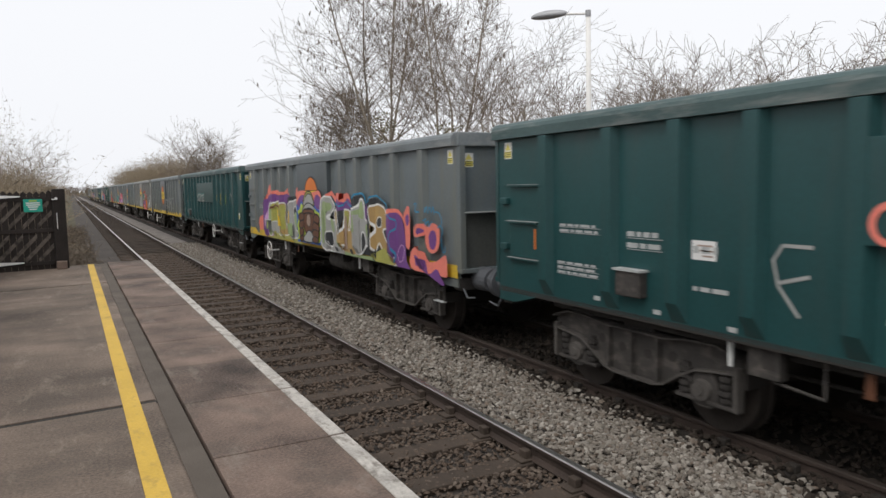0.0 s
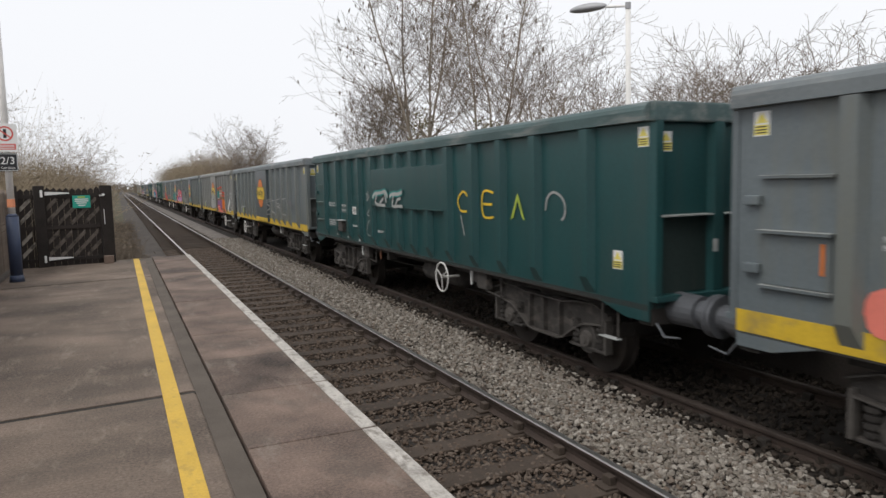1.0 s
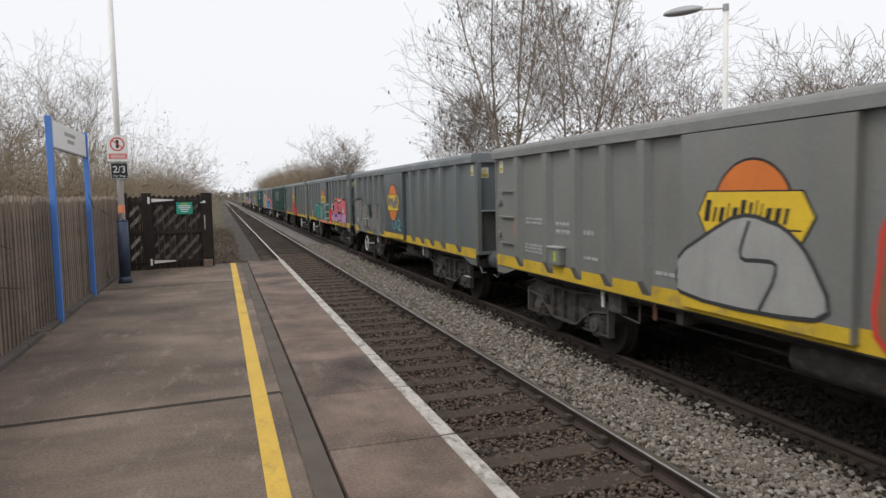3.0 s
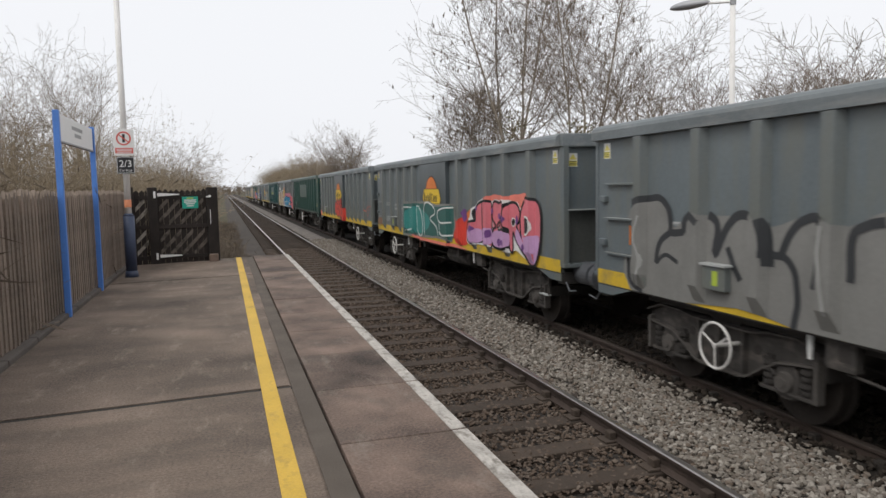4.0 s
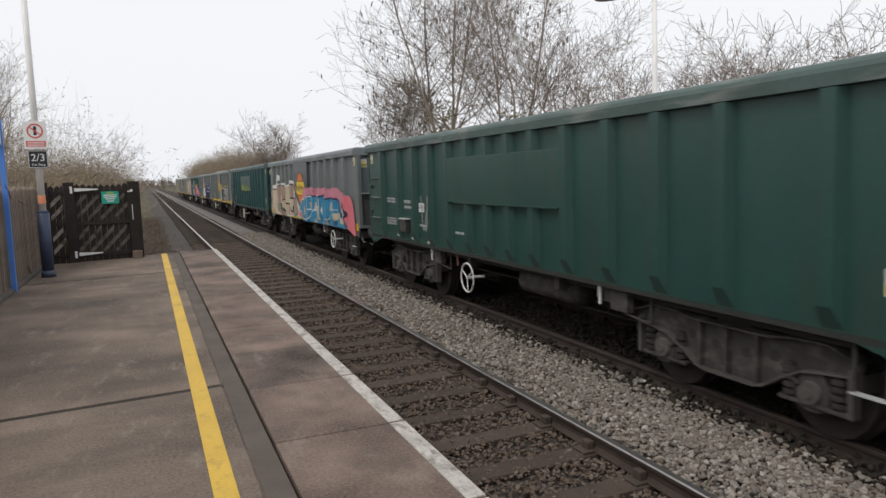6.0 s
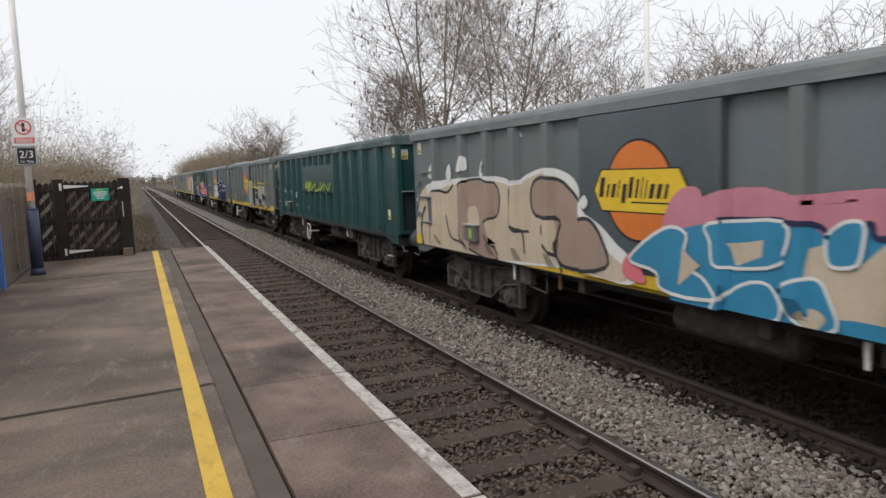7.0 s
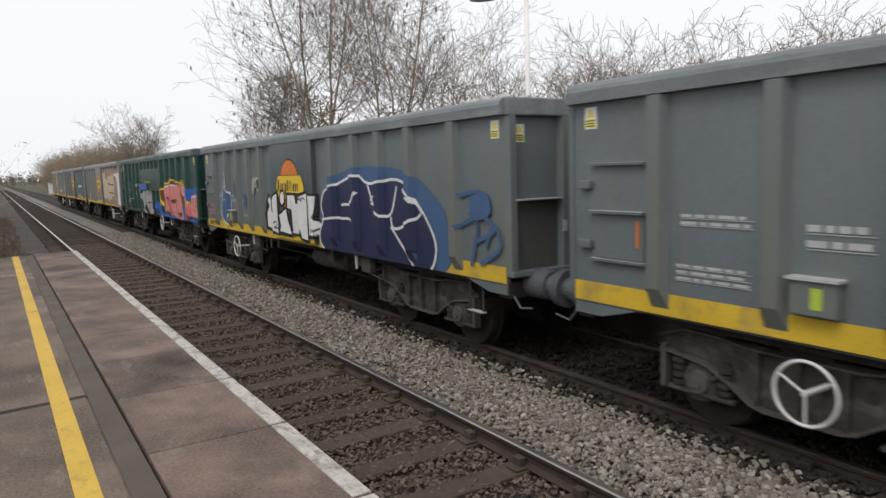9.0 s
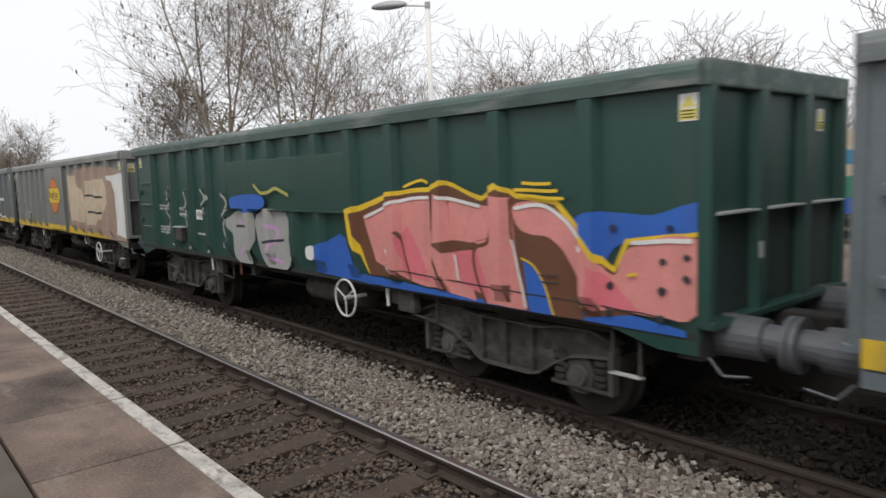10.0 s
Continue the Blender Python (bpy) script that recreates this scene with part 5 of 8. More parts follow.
def logo(root, seed, covered=False):
    """Plain operator's mark: orange disc behind a yellow lozenge with a dark bar for the name."""
    s, z = 6.46, 2.05
    def disc(r):
        bm = bmesh.new()
        bm.faces.new([bm.verts.new((0, s + r * math.cos(a), z + r * math.sin(a))) for a in [6.2832 * i / 44 for i in range(44)]]); return bm
    def loz(k):
        bm = bmesh.new()
        q = [(-0.75, 0), (-0.61, 0.23), (0.61, 0.23), (0.75, 0), (0.61, -0.23), (-0.61, -0.23)]
        bm.faces.new([bm.verts.new((0, s + a * k, z + b * (2 * k - 1))) for a, b in q]); return bm
    decal(root, False, disc(0.53), "black", 0, "dark rim of the mark")
    decal(root, False, disc(0.505), "orange", 1, "orange disc")
    decal(root, False, loz(1.0), "black", 2, "dark rim of the mark")
    decal(root, False, loz(0.97), "yellow", 3, "yellow lozenge")
    u = 0.63
    for k, w in enumerate((0.1, 0.06, 0.085, 0.04, 0.09, 0.085, 0.06, 0.04, 0.04, 0.085, 0.085, 0.065)):
        hgt = (0.14, 0.07, 0.07, 0.11, 0.07, 0.14, 0.12, 0.14, 0.11, 0.07, 0.07, 0.07)[k]
        low = -0.13 if k == 4 else -0.075
        bm = bmesh.new()
        bm.faces.new([bm.verts.new((0, s + a, z + b)) for a, b in ((u + 0.02, low), (u - w + 0.04, low), (u - w, hgt), (u - 0.02, hgt))])
        decal(root, False, bm, "black", 4, "dark plain bar in place of the name")
        u -= w + 0.024
    decal(root, False, ribbon([(s + 0.1, z - 0.12), (s - 0.6, z - 0.12)], 0.016), "black", 4, "thin dark rule")


def graffiti(W):
    """Sprayed pieces on the sides, wagon by wagon; points are metres from the leading end and above the rail."""
    # wagon 1
    fill(W[1], False, "coral", [(11.15, 1.23), (11.67, 1.18), (11.69, 1.49), (11.24, 1.63), (11.21, 1.95), (10.74, 1.97), (10.65, 2.23), (10.4, 2.42), (10.13, 2.41), (10.08, 2.21), (9.76, 2.29), (9.37, 2.27), (8.92, 2.24), (8.6, 2.34), (8.37, 2.34), (8.35, 2.03), (10.43, 1.89), (10.94, 1.47)])
    fill(W[1], False, "coral", [(7.9, 2.08), (7.86, 2.31), (7.59, 2.37), (7.55, 2.08), (7.34, 2.22), (7.06, 2.27), (6.87, 2.25), (6.91, 2.16), (7.41, 1.99)])
    fill(W[1], False, "purple", [(11.16, 1.12), (11.05, 1.72), (10.57, 2.11), (9.97, 2.19), (9.37, 2.14), (8.92, 2.17), (8.3, 2.2), (8.28, 1.98), (10.37, 1.8), (10.62, 1.07)])
    fill(W[1], False, "purple", [(7.54, 1.96), (7.36, 2.12), (7.1, 2.18), (6.9, 2.15), (6.93, 1.95), (7.51, 1.86)])
    shape(W[1], False, "olive", [(10.62, 1.21), (9.46, 1.4), (8.22, 1.52), (7.57, 1.3), (7.55, 0.94), (8.35, 1.04), (10.56, 0.99)])
    fill(W[1], False, "lilac", [(10.55, 1.88), (10.03, 2.05), (9.97, 1.8), (10.31, 1.52), (10.09, 1.1), (10.62, 1.09), (10.71, 1.49)])
    fill(W[1], False, "moss", [(10.47, 1.9), (10.06, 2.02), (10.11, 1.77), (10.31, 1.62), (10.14, 1.33), (10.26, 1.1), (10.56, 1.08), (10.62, 1.49)], "white", 0.03)
    shape(W[1], False, "charcoal", [(8.37, 2.08), (8.09, 2.14), (7.58, 2.12), (7.57, 1.99), (8.05, 2.01), (8.3, 1.95)])
    fill(W[1], False, "olive", [(10.14, 1.63), (10, 1.88), (9.61, 1.99), (9.25, 1.97), (9.13, 1.83), (9.15, 1.55), (9.27, 1.14), (9.56, 1.17), (9.5, 1.39), (9.66, 1.47), (9.97, 1.41), (10.06, 1.14), (10.14, 1.36)], "white", 0.035)
    fill(W[1], False, "charcoal", [(9.64, 1.57), (9.44, 1.71), (9.29, 1.66), (9.31, 1.47), (9.46, 1.4)], "white", 0.025)
    fill(W[1], False, "silver", [(10.09, 1.39), (9.54, 1.47), (9.48, 1.21), (9.92, 1.16)])
    fill(W[1], False, "ochre", [(9.18, 1.92), (8.79, 1.92), (8.85, 1.63), (8.79, 1.4), (8.59, 1.84), (8.47, 2.03), (8.28, 1.87), (8.39, 1.45), (8.43, 1.22), (9.09, 1.16), (9.18, 1.49)], "white", 0.035)
    fill(W[1], False, "olive", [(9.11, 1.87), (8.85, 1.87), (8.91, 1.57), (8.87, 1.34), (9.07, 1.32)])
    fill(W[1], False, "silver", [(8.25, 1.95), (8.05, 2.02), (7.59, 2), (7.56, 1.19), (7.87, 1.14), (8.27, 1.12), (8.39, 1.34), (8.32, 1.72)], "white", 0.035)
    fill(W[1], False, "charcoal", [(8.12, 1.69), (8.07, 1.84), (7.95, 1.89), (7.87, 1.8), (7.81, 1.71), (7.7, 1.55), (7.8, 1.35), (7.94, 1.32), (7.88, 1.5), (7.98, 1.65)], "white", 0.025)
    fill(W[1], False, "moss", [(8.09, 1.65), (7.96, 1.75), (7.81, 1.71), (7.74, 1.56), (7.84, 1.37), (7.95, 1.39)])
    fill(W[1], False, "yellow", [(8.29, 1.73), (8.22, 1.76), (8.21, 1.31), (8.27, 1.33)])
    # wagon 1
    fill(W[1], False, "coral", [(7.53, 2.04), (7.4, 2.24), (6.98, 2.26), (6.78, 2.17), (6.26, 2.23), (5.87, 2.27), (5.69, 2.15), (5.76, 1.98), (7.49, 1.86)])
    fill(W[1], False, "purple", [(7.51, 1.93), (7.17, 2.16), (6.84, 2.13), (6.93, 1.9)])
    fill(W[1], False, "purple", [(6.18, 1.95), (6.06, 2.17), (5.76, 2.12), (5.76, 1.84)])
    shape(W[1], False, "blue", [(7.59, 1.72), (7.52, 1.96), (7.3, 1.88), (7.14, 2.06), (6.97, 1.93), (6.16, 1.96), (6.01, 1.88), (5.74, 1.84), (5.78, 1.67), (5.65, 1.61), (5.8, 1.45), (5.67, 1.19), (5.87, 1.09), (7.6, 1.08), (7.43, 1.3), (7.63, 1.4), (7.46, 1.53)])
    shape(W[1], False, "lime", [(7.45, 1.8), (7.3, 1.83), (7.14, 1.98), (6.93, 1.85), (6.16, 1.88), (5.97, 1.81), (5.83, 1.79), (5.85, 1.63), (5.74, 1.58), (5.87, 1.44), (5.76, 1.24), (5.87, 1.14), (7.5, 1.14), (7.3, 1.35), (7.5, 1.44), (7.3, 1.57)])
    fill(W[1], False, "olive", [(7.01, 1.9), (6.88, 2.16), (6.58, 2.26), (6.31, 2.18), (6.18, 1.94), (6.58, 1.98)], "black", 0.03)
    fill(W[1], False, "silver", [(6.93, 1.93), (6.78, 2.14), (6.54, 2.2), (6.32, 2.13), (6.24, 1.97)], "black", 0.025)
    fill(W[1], False, "silver", [(7.07, 1.84), (6.81, 1.95), (6.56, 1.99), (6.22, 1.93), (6.2, 1.83), (6.58, 1.89), (7.02, 1.78)], "black", 0.025)
    fill(W[1], False, "brown", [(7.01, 1.81), (6.58, 1.86), (6.21, 1.83), (6.16, 1.63), (6.32, 1.4), (6.58, 1.31), (6.87, 1.35), (7.02, 1.57)], "black", 0.03)
    stroke(W[1], False, "black", 0.03, [(6.95, 1.74), (6.58, 1.78), (6.24, 1.75)])
    fill(W[1], False, "tan", [(6.7, 1.7), (6.53, 1.74), (6.44, 1.56), (6.58, 1.46), (6.72, 1.54)], "black", 0.015)
    fill(W[1], False, "silver", [(7.02, 1.13), (6.84, 1.28), (6.58, 1.38), (6.37, 1.33), (6.26, 1.14)], "black", 0.025)
    fill(W[1], False, "brown", [(7.35, 1.66), (7.23, 1.75), (6.99, 1.76), (6.92, 1.67), (7.02, 1.6), (7.27, 1.58)], "black", 0.03)
    fill(W[1], False, "brown", [(7.33, 1.49), (7.22, 1.57), (6.98, 1.59), (6.93, 1.5), (7.03, 1.42), (7.25, 1.4)], "black", 0.03)
    fill(W[1], False, "brown", [(7.3, 1.32), (7.2, 1.4), (7, 1.41), (6.95, 1.33), (7.05, 1.25), (7.25, 1.24)], "black", 0.03)
    fill(W[1], False, "brown", [(7.28, 1.18), (7.18, 1.24), (7, 1.24), (6.98, 1.17), (7.08, 1.12), (7.23, 1.12)], "black", 0.03)
    fill(W[1], False, "brown", [(6.22, 1.67), (6.06, 1.76), (5.82, 1.71), (5.8, 1.61), (5.92, 1.54), (6.16, 1.57)], "black", 0.03)
    fill(W[1], False, "brown", [(6.28, 1.51), (6.12, 1.58), (5.87, 1.53), (5.84, 1.42), (5.96, 1.37), (6.22, 1.42)], "black", 0.03)
    fill(W[1], False, "brown", [(6.3, 1.34), (6.14, 1.42), (5.89, 1.38), (5.87, 1.27), (6, 1.23), (6.26, 1.27)], "black", 0.03)
    fill(W[1], False, "brown", [(6.33, 1.18), (6.16, 1.27), (5.94, 1.24), (5.92, 1.16), (6.06, 1.13), (6.26, 1.14)], "black", 0.03)
    fill(W[1], False, "coral", [(5.37, 2.14), (5.19, 2.26), (4.96, 2.15), (4.68, 2.22), (4.54, 2.06), (4.44, 2.18), (4.23, 2.21), (4.11, 2.06), (4.16, 1.95), (5.26, 1.93)])
    fill(W[1], False, "purple", [(5.33, 2.07), (5.11, 2.12), (4.94, 2.02), (4.67, 2.1), (4.44, 2.02), (4.29, 2.11), (4.09, 2.03), (4.11, 1.9), (4.95, 1.83)])
    shape(W[1], False, "charcoal", [(5.65, 2.1), (5.19, 2.17), (4.87, 1.97), (4.95, 1.83), (4.04, 1.93), (3.92, 2.05), (3.72, 2.15), (3.48, 2.19), (3.32, 2.09), (3.3, 1.92), (3.07, 1.97), (3, 2.09), (2.73, 2.1), (2.69, 1.08), (3.49, 1.08), (4.45, 1.05), (4.95, 1.51), (5.26, 1.76)])
    stroke(W[1], False, "sky", 0.03, [(5.03, 2.02), (4.88, 1.97), (4.67, 2), (4.54, 1.95), (4.35, 2.05), (4.1, 1.97), (4.02, 2.03)])
    stroke(W[1], False, "sky", 0.035, [(3.91, 2.04), (3.73, 2.17), (3.53, 2.21), (3.38, 2.15), (3.3, 2.01)])
    fill(W[1], False, "coral", [(3.25, 1.98), (3.21, 2.09), (3.08, 2.07), (2.92, 2.12), (2.89, 2.05), (3.07, 1.99)])
    fill(W[1], False, "purple", [(3.36, 1.95), (3.16, 2.02), (3.18, 1.72), (3.33, 1.74)])
    fill(W[1], False, "silver", [(5.65, 2.02), (5.37, 2.15), (5.11, 2.04), (5.02, 1.93), (5.3, 1.76), (5.26, 1.65), (5.03, 1.66), (4.9, 1.45), (4.66, 1.21), (4.44, 1.17), (4.44, 0.98), (5.59, 1.08), (5.69, 1.56)], "white", 0.035)
    fill(W[1], False, "moss", [(5.57, 1.95), (5.4, 2.05), (5.19, 1.94), (5.34, 1.8), (5.36, 1.47), (5.53, 1.4)])
    fill(W[1], False, "moss", [(5.29, 1.69), (5.1, 1.63), (5.06, 1.44), (5.18, 1.44)])
    fill(W[1], False, "charcoal", [(5.41, 1.31), (5.32, 1.42), (5.18, 1.4), (5.1, 1.22), (5.21, 1.11), (5.35, 1.17)], "white", 0.03)
    fill(W[1], False, "ochre", [(5.01, 1.84), (4.67, 1.88), (4.63, 1.64), (4.56, 1.44), (4.48, 1.56), (4.46, 1.85), (4.39, 1.9), (4.12, 1.85), (4.21, 1.62), (4.23, 1.48), (4.03, 1.56), (3.88, 1.43), (3.87, 1.04), (4.45, 1.04), (4.73, 1.26), (4.95, 1.55)], "white", 0.035)
    fill(W[1], False, "olive", [(4.95, 1.81), (4.7, 1.84), (4.68, 1.54), (4.8, 1.47)])
    fill(W[1], False, "olive", [(4.42, 1.86), (4.18, 1.83), (4.26, 1.62), (4.4, 1.61)])
    fill(W[1], False, "charcoal", [(4.65, 1.58), (4.59, 1.67), (4.55, 1.46), (4.61, 1.41)], "white", 0.02)
    fill(W[1], False, "silver", [(4.13, 1.77), (4.04, 1.9), (3.69, 1.94), (3.6, 2.07), (3.48, 2.1), (3.38, 2.02), (3.36, 1.79), (3.32, 1.73), (3.1, 1.64), (3.05, 1.48), (3.13, 1.29), (3.31, 1.24), (3.54, 1.09), (3.8, 1.08), (3.92, 1.37), (3.87, 1.56), (4.09, 1.54)], "white", 0.035)
    fill(W[1], False, "moss", [(3.99, 1.87), (3.67, 1.89), (3.57, 2.03), (3.46, 2.04), (3.42, 1.74), (3.66, 1.76), (3.76, 1.57), (3.87, 1.7)])
    fill(W[1], False, "charcoal", [(4.13, 1.52), (3.87, 1.65), (3.78, 1.65), (3.81, 1.47), (3.96, 1.49)])
    fill(W[1], False, "charcoal", [(3.54, 1.43), (3.46, 1.5), (3.38, 1.45), (3.32, 1.29), (3.49, 1.11), (3.56, 1.2)], "white", 0.03)
    fill(W[1], False, "moss", [(3.32, 1.63), (3.15, 1.6), (3.18, 1.35), (3.27, 1.42)])
    shape(W[1], False, "moss", [(4.45, 1.07), (3.8, 1.04), (3.04, 1.08), (2.69, 1.07), (2.68, 0.98), (3.12, 0.98), (4.45, 0.96)])
    stroke(W[1], False, "moss", 0.12, [(5.55, 1.86), (5.51, 1.46), (5.49, 1.17)])
    stroke(W[1], False, "yellow", 0.05, [(4.79, 1.76), (4.8, 1.52)])
    stroke(W[1], False, "moss", 0.08, [(4.8, 1.36), (4.59, 1.16)])
    stroke(W[1], False, "tan", 0.1, [(4.34, 1.77), (4.36, 1.42), (4.32, 1.12)])
    stroke(W[1], False, "brown", 0.04, [(4.47, 1.51), (4.42, 1.21), (4.46, 1.04)])
    stroke(W[1], False, "moss", 0.1, [(3.97, 1.46), (3.96, 1.18)])
    stroke(W[1], False, "silver", 0.1, [(3.69, 1.81), (3.64, 1.41), (3.7, 1.18)])
    stroke(W[1], False, "moss", 0.12, [(3.79, 1.76), (3.75, 1.49)])
    stroke(W[1], False, "moss", 0.08, [(3.19, 1.56), (3.15, 1.35)])
    stroke(W[1], False, "lilac", 0.06, [(4.06, 1.79), (4.04, 1.6)])
    shape(W[1], False, "charcoal", [(5.02, 1.12), (4.85, 1.11), (4.79, 1.03), (4.94, 1.04)])
    shape(W[1], False, "charcoal", [(4.17, 1.14), (4.03, 1.13), (3.96, 1.04), (4.09, 1.04)])
    # wagon 1
    stroke(W[1], False, "yellow", 0.06, [(9.07, 1.79), (9.03, 1.38)])
    stroke(W[1], False, "moss", 0.1, [(8.15, 1.48), (8.11, 1.17)])
    stroke(W[1], False, "silver", 0.06, [(8.67, 1.64), (8.59, 1.32)])
    stroke(W[1], False, "brown", 0.05, [(9.87, 1.81), (9.56, 1.9), (9.29, 1.84)])
    # wagon 1
    stroke(W[1], False, "yellow", 0.05, [(2.7, 1.4), (2.43, 1.12)])
    shape(W[1], False, "charcoal", [(2.97, 2.07), (2.79, 2.14), (2.23, 2.01), (2.01, 1.76), (2.05, 1.47), (1.88, 1.05), (2.83, 1.01), (2.98, 1.02)])
    fill(W[1], False, "ochre", [(2.93, 1.95), (2.7, 2.02), (2.38, 1.95), (2.29, 1.8), (2.06, 1.73), (2.14, 1.63), (2.47, 1.59), (2.41, 1.48), (2.14, 1.22), (1.92, 1.1), (2.02, 0.99), (2.34, 1.03), (2.63, 1.34), (2.81, 1.2), (2.88, 1.39), (2.8, 1.59), (2.89, 1.77)], "white", 0.035)
    fill(W[1], False, "charcoal", [(2.75, 1.69), (2.65, 1.8), (2.53, 1.78), (2.55, 1.65), (2.68, 1.62)], "white", 0.02)
    shape(W[1], False, "olive", [(3.04, 1.1), (2.43, 1.28), (2.02, 1.01), (2.83, 1.01)])
    stroke(W[1], False, "sky", 0.03, [(2.93, 2.04), (2.78, 2.17), (2.34, 2.04), (2.29, 1.93)])
    fill(W[1], False, "coral", [(2.21, 1.87), (2.06, 1.96), (1.81, 1.95), (1.62, 1.84), (1.58, 1.92), (1.4, 1.99), (1.39, 1.39), (1.54, 1.37), (1.59, 1.73), (1.84, 1.87)])
    fill(W[1], False, "purple", [(2.16, 1.8), (1.91, 1.9), (1.67, 1.78), (1.56, 1.51), (1.58, 1.18), (1.37, 0.98), (1.82, 0.98), (2.03, 1.17), (2.11, 1.52)])
    fill(W[1], False, "purple", [(1.54, 1.85), (1.43, 1.87), (1.41, 1.74), (1.51, 1.7)])
    stroke(W[1], False, "sky", 0.025, [(2.07, 1.86), (1.89, 1.71), (2.05, 1.47), (1.93, 1.19), (2.03, 1.05)])
    stroke(W[1], False, "lilac", 0.02, [(1.88, 1.2), (1.74, 1.36), (1.6, 1.32), (1.66, 1.14), (1.8, 1.09), (1.88, 1.2)])
    fill(W[1], False, "coral", [(1.39, 1.2), (1.32, 1.32), (1.08, 1.4), (0.88, 1.33), (0.75, 1.2), (0.47, 1.21), (0.17, 1.31), (0.24, 0.86), (0.82, 0.9), (1.34, 1.04)])
    fill(W[1], False, "purple", [(1.22, 1.18), (1.04, 1.27), (0.85, 1.18), (0.74, 0.98), (0.52, 1.09), (0.37, 1.02), (0.26, 0.84), (0.75, 0.86), (1.08, 0.95)])
    fill(W[1], False, "coral", [(1.06, 1.66), (0.95, 1.76), (0.8, 1.73), (0.78, 1.63), (0.92, 1.56), (1.03, 1.56)])
    fill(W[1], False, "purple", [(0.98, 1.66), (0.9, 1.7), (0.86, 1.64), (0.94, 1.6)])
    fill(W[1], False, "coral", [(0.83, 1.53), (0.76, 1.71), (0.59, 1.77), (0.4, 1.72), (0.36, 1.54), (0.44, 1.38), (0.62, 1.32), (0.78, 1.38)])
    fill(W[1], False, "purple", [(0.72, 1.54), (0.64, 1.65), (0.5, 1.65), (0.46, 1.53), (0.53, 1.39), (0.67, 1.4)])
    stroke(W[1], False, "sky", 0.02, [(1.02, 2.04), (0.93, 2.06), (0.99, 1.94), (0.9, 1.93)])
    stroke(W[1], False, "sky", 0.02, [(0.84, 2.02), (0.83, 1.93), (0.77, 2.02), (0.74, 1.92)])
    stroke(W[1], False, "sky", 0.02, [(0.71, 1.92), (0.67, 2.01), (0.61, 1.93), (0.56, 2.01), (0.51, 1.9)])
    stroke(W[1], False, "sky", 0.02, [(0.87, 1.8), (0.79, 1.83), (0.83, 1.73), (0.71, 1.8), (0.7, 1.72), (0.6, 1.8)])
    stroke(W[1], False, "sky", 0.02, [(0.49, 1.94), (0.35, 1.93), (0.29, 1.84), (0.32, 1.75), (0.43, 1.71)])
    stroke(W[1], False, "sky", 0.02, [(0.32, 1.73), (0.26, 1.68), (0.3, 1.54), (0.26, 1.37), (0.19, 1.38), (0.2, 1.46)])
    # wagon 2
    stroke(W[2], True, "jade", 0.12, [(8.05, 2.02), (7.87, 2.12), (7.57, 2.13), (7.31, 2.16), (7.17, 2.05)])
    stroke(W[2], True, "silver", 0.06, [(8.05, 2.02), (7.87, 2.12), (7.57, 2.13), (7.31, 2.16), (7.17, 2.05)])
    stroke(W[2], True, "silver", 0.06, [(7.77, 2.13), (7.88, 1.94), (7.69, 1.9), (7.31, 1.9)])
    stroke(W[2], True, "silver", 0.06, [(7.34, 2.16), (7.25, 1.95)])
    stroke(W[2], True, "silver", 0.05, [(7.63, 1.93), (7.4, 2.04)])
    stroke(W[2], True, "jade", 0.12, [(7.06, 2.06), (6.93, 2.12), (6.69, 2.12), (6.4, 2.15)])
    stroke(W[2], True, "silver", 0.06, [(7.06, 2.06), (6.93, 2.12), (6.69, 2.12), (6.4, 2.15)])
    stroke(W[2], True, "silver", 0.06, [(6.81, 2.13), (6.92, 1.89), (6.64, 1.9), (6.39, 1.89)])
    stroke(W[2], True, "silver", 0.05, [(6.73, 1.92), (6.64, 2.01), (6.48, 2.03)])
    stroke(W[2], True, "silver", 0.025, [(8.73, 2.12), (8.52, 2.06)])
    stroke(W[2], True, "silver", 0.025, [(8.58, 2.17), (8.66, 1.96), (8.52, 2.04), (8.41, 1.95), (8.45, 1.85)])
    stroke(W[2], True, "silver", 0.025, [(8.69, 1.68), (8.4, 1.83), (8.37, 1.64), (8.64, 1.66)])
    stroke(W[2], True, "silver", 0.025, [(8.4, 1.58), (8.63, 1.49), (8.68, 1.27), (8.47, 1.23), (8.38, 1.34)])
    # wagon 3
    stroke(W[3], False, "silver", 0.03, [(5.47, 1.72), (5.23, 1.86), (5.03, 1.82), (5.35, 1.74), (5.27, 1.56), (5.43, 1.33), (5.15, 1.36), (5.04, 1.58)])
    stroke(W[3], False, "silver", 0.03, [(4.61, 1.8), (4.25, 1.82), (4.41, 1.54), (4.35, 1.78), (4.18, 1.45), (4.41, 1.34), (4.62, 1.61), (4.61, 1.8)])
    stroke(W[3], False, "silver", 0.03, [(3.32, 1.94), (3.54, 1.93), (3.73, 1.78), (3.54, 1.68), (3.67, 1.64), (3.53, 1.47), (3.43, 1.41), (3.59, 1.68)])
    stroke(W[3], False, "silver", 0.03, [(2.75, 1.93), (2.54, 1.85), (2.57, 1.48), (2.74, 1.37), (2.93, 1.5), (2.92, 1.82), (2.75, 1.93)])
    stroke(W[3], False, "silver", 0.025, [(2.78, 1.86), (2.76, 1.62)])
    stroke(W[3], False, "grey", 0.05, [(1.97, 1.85), (1.89, 1.61)])
    stroke(W[3], False, "grey", 0.05, [(1.87, 1.8), (1.83, 1.61)])
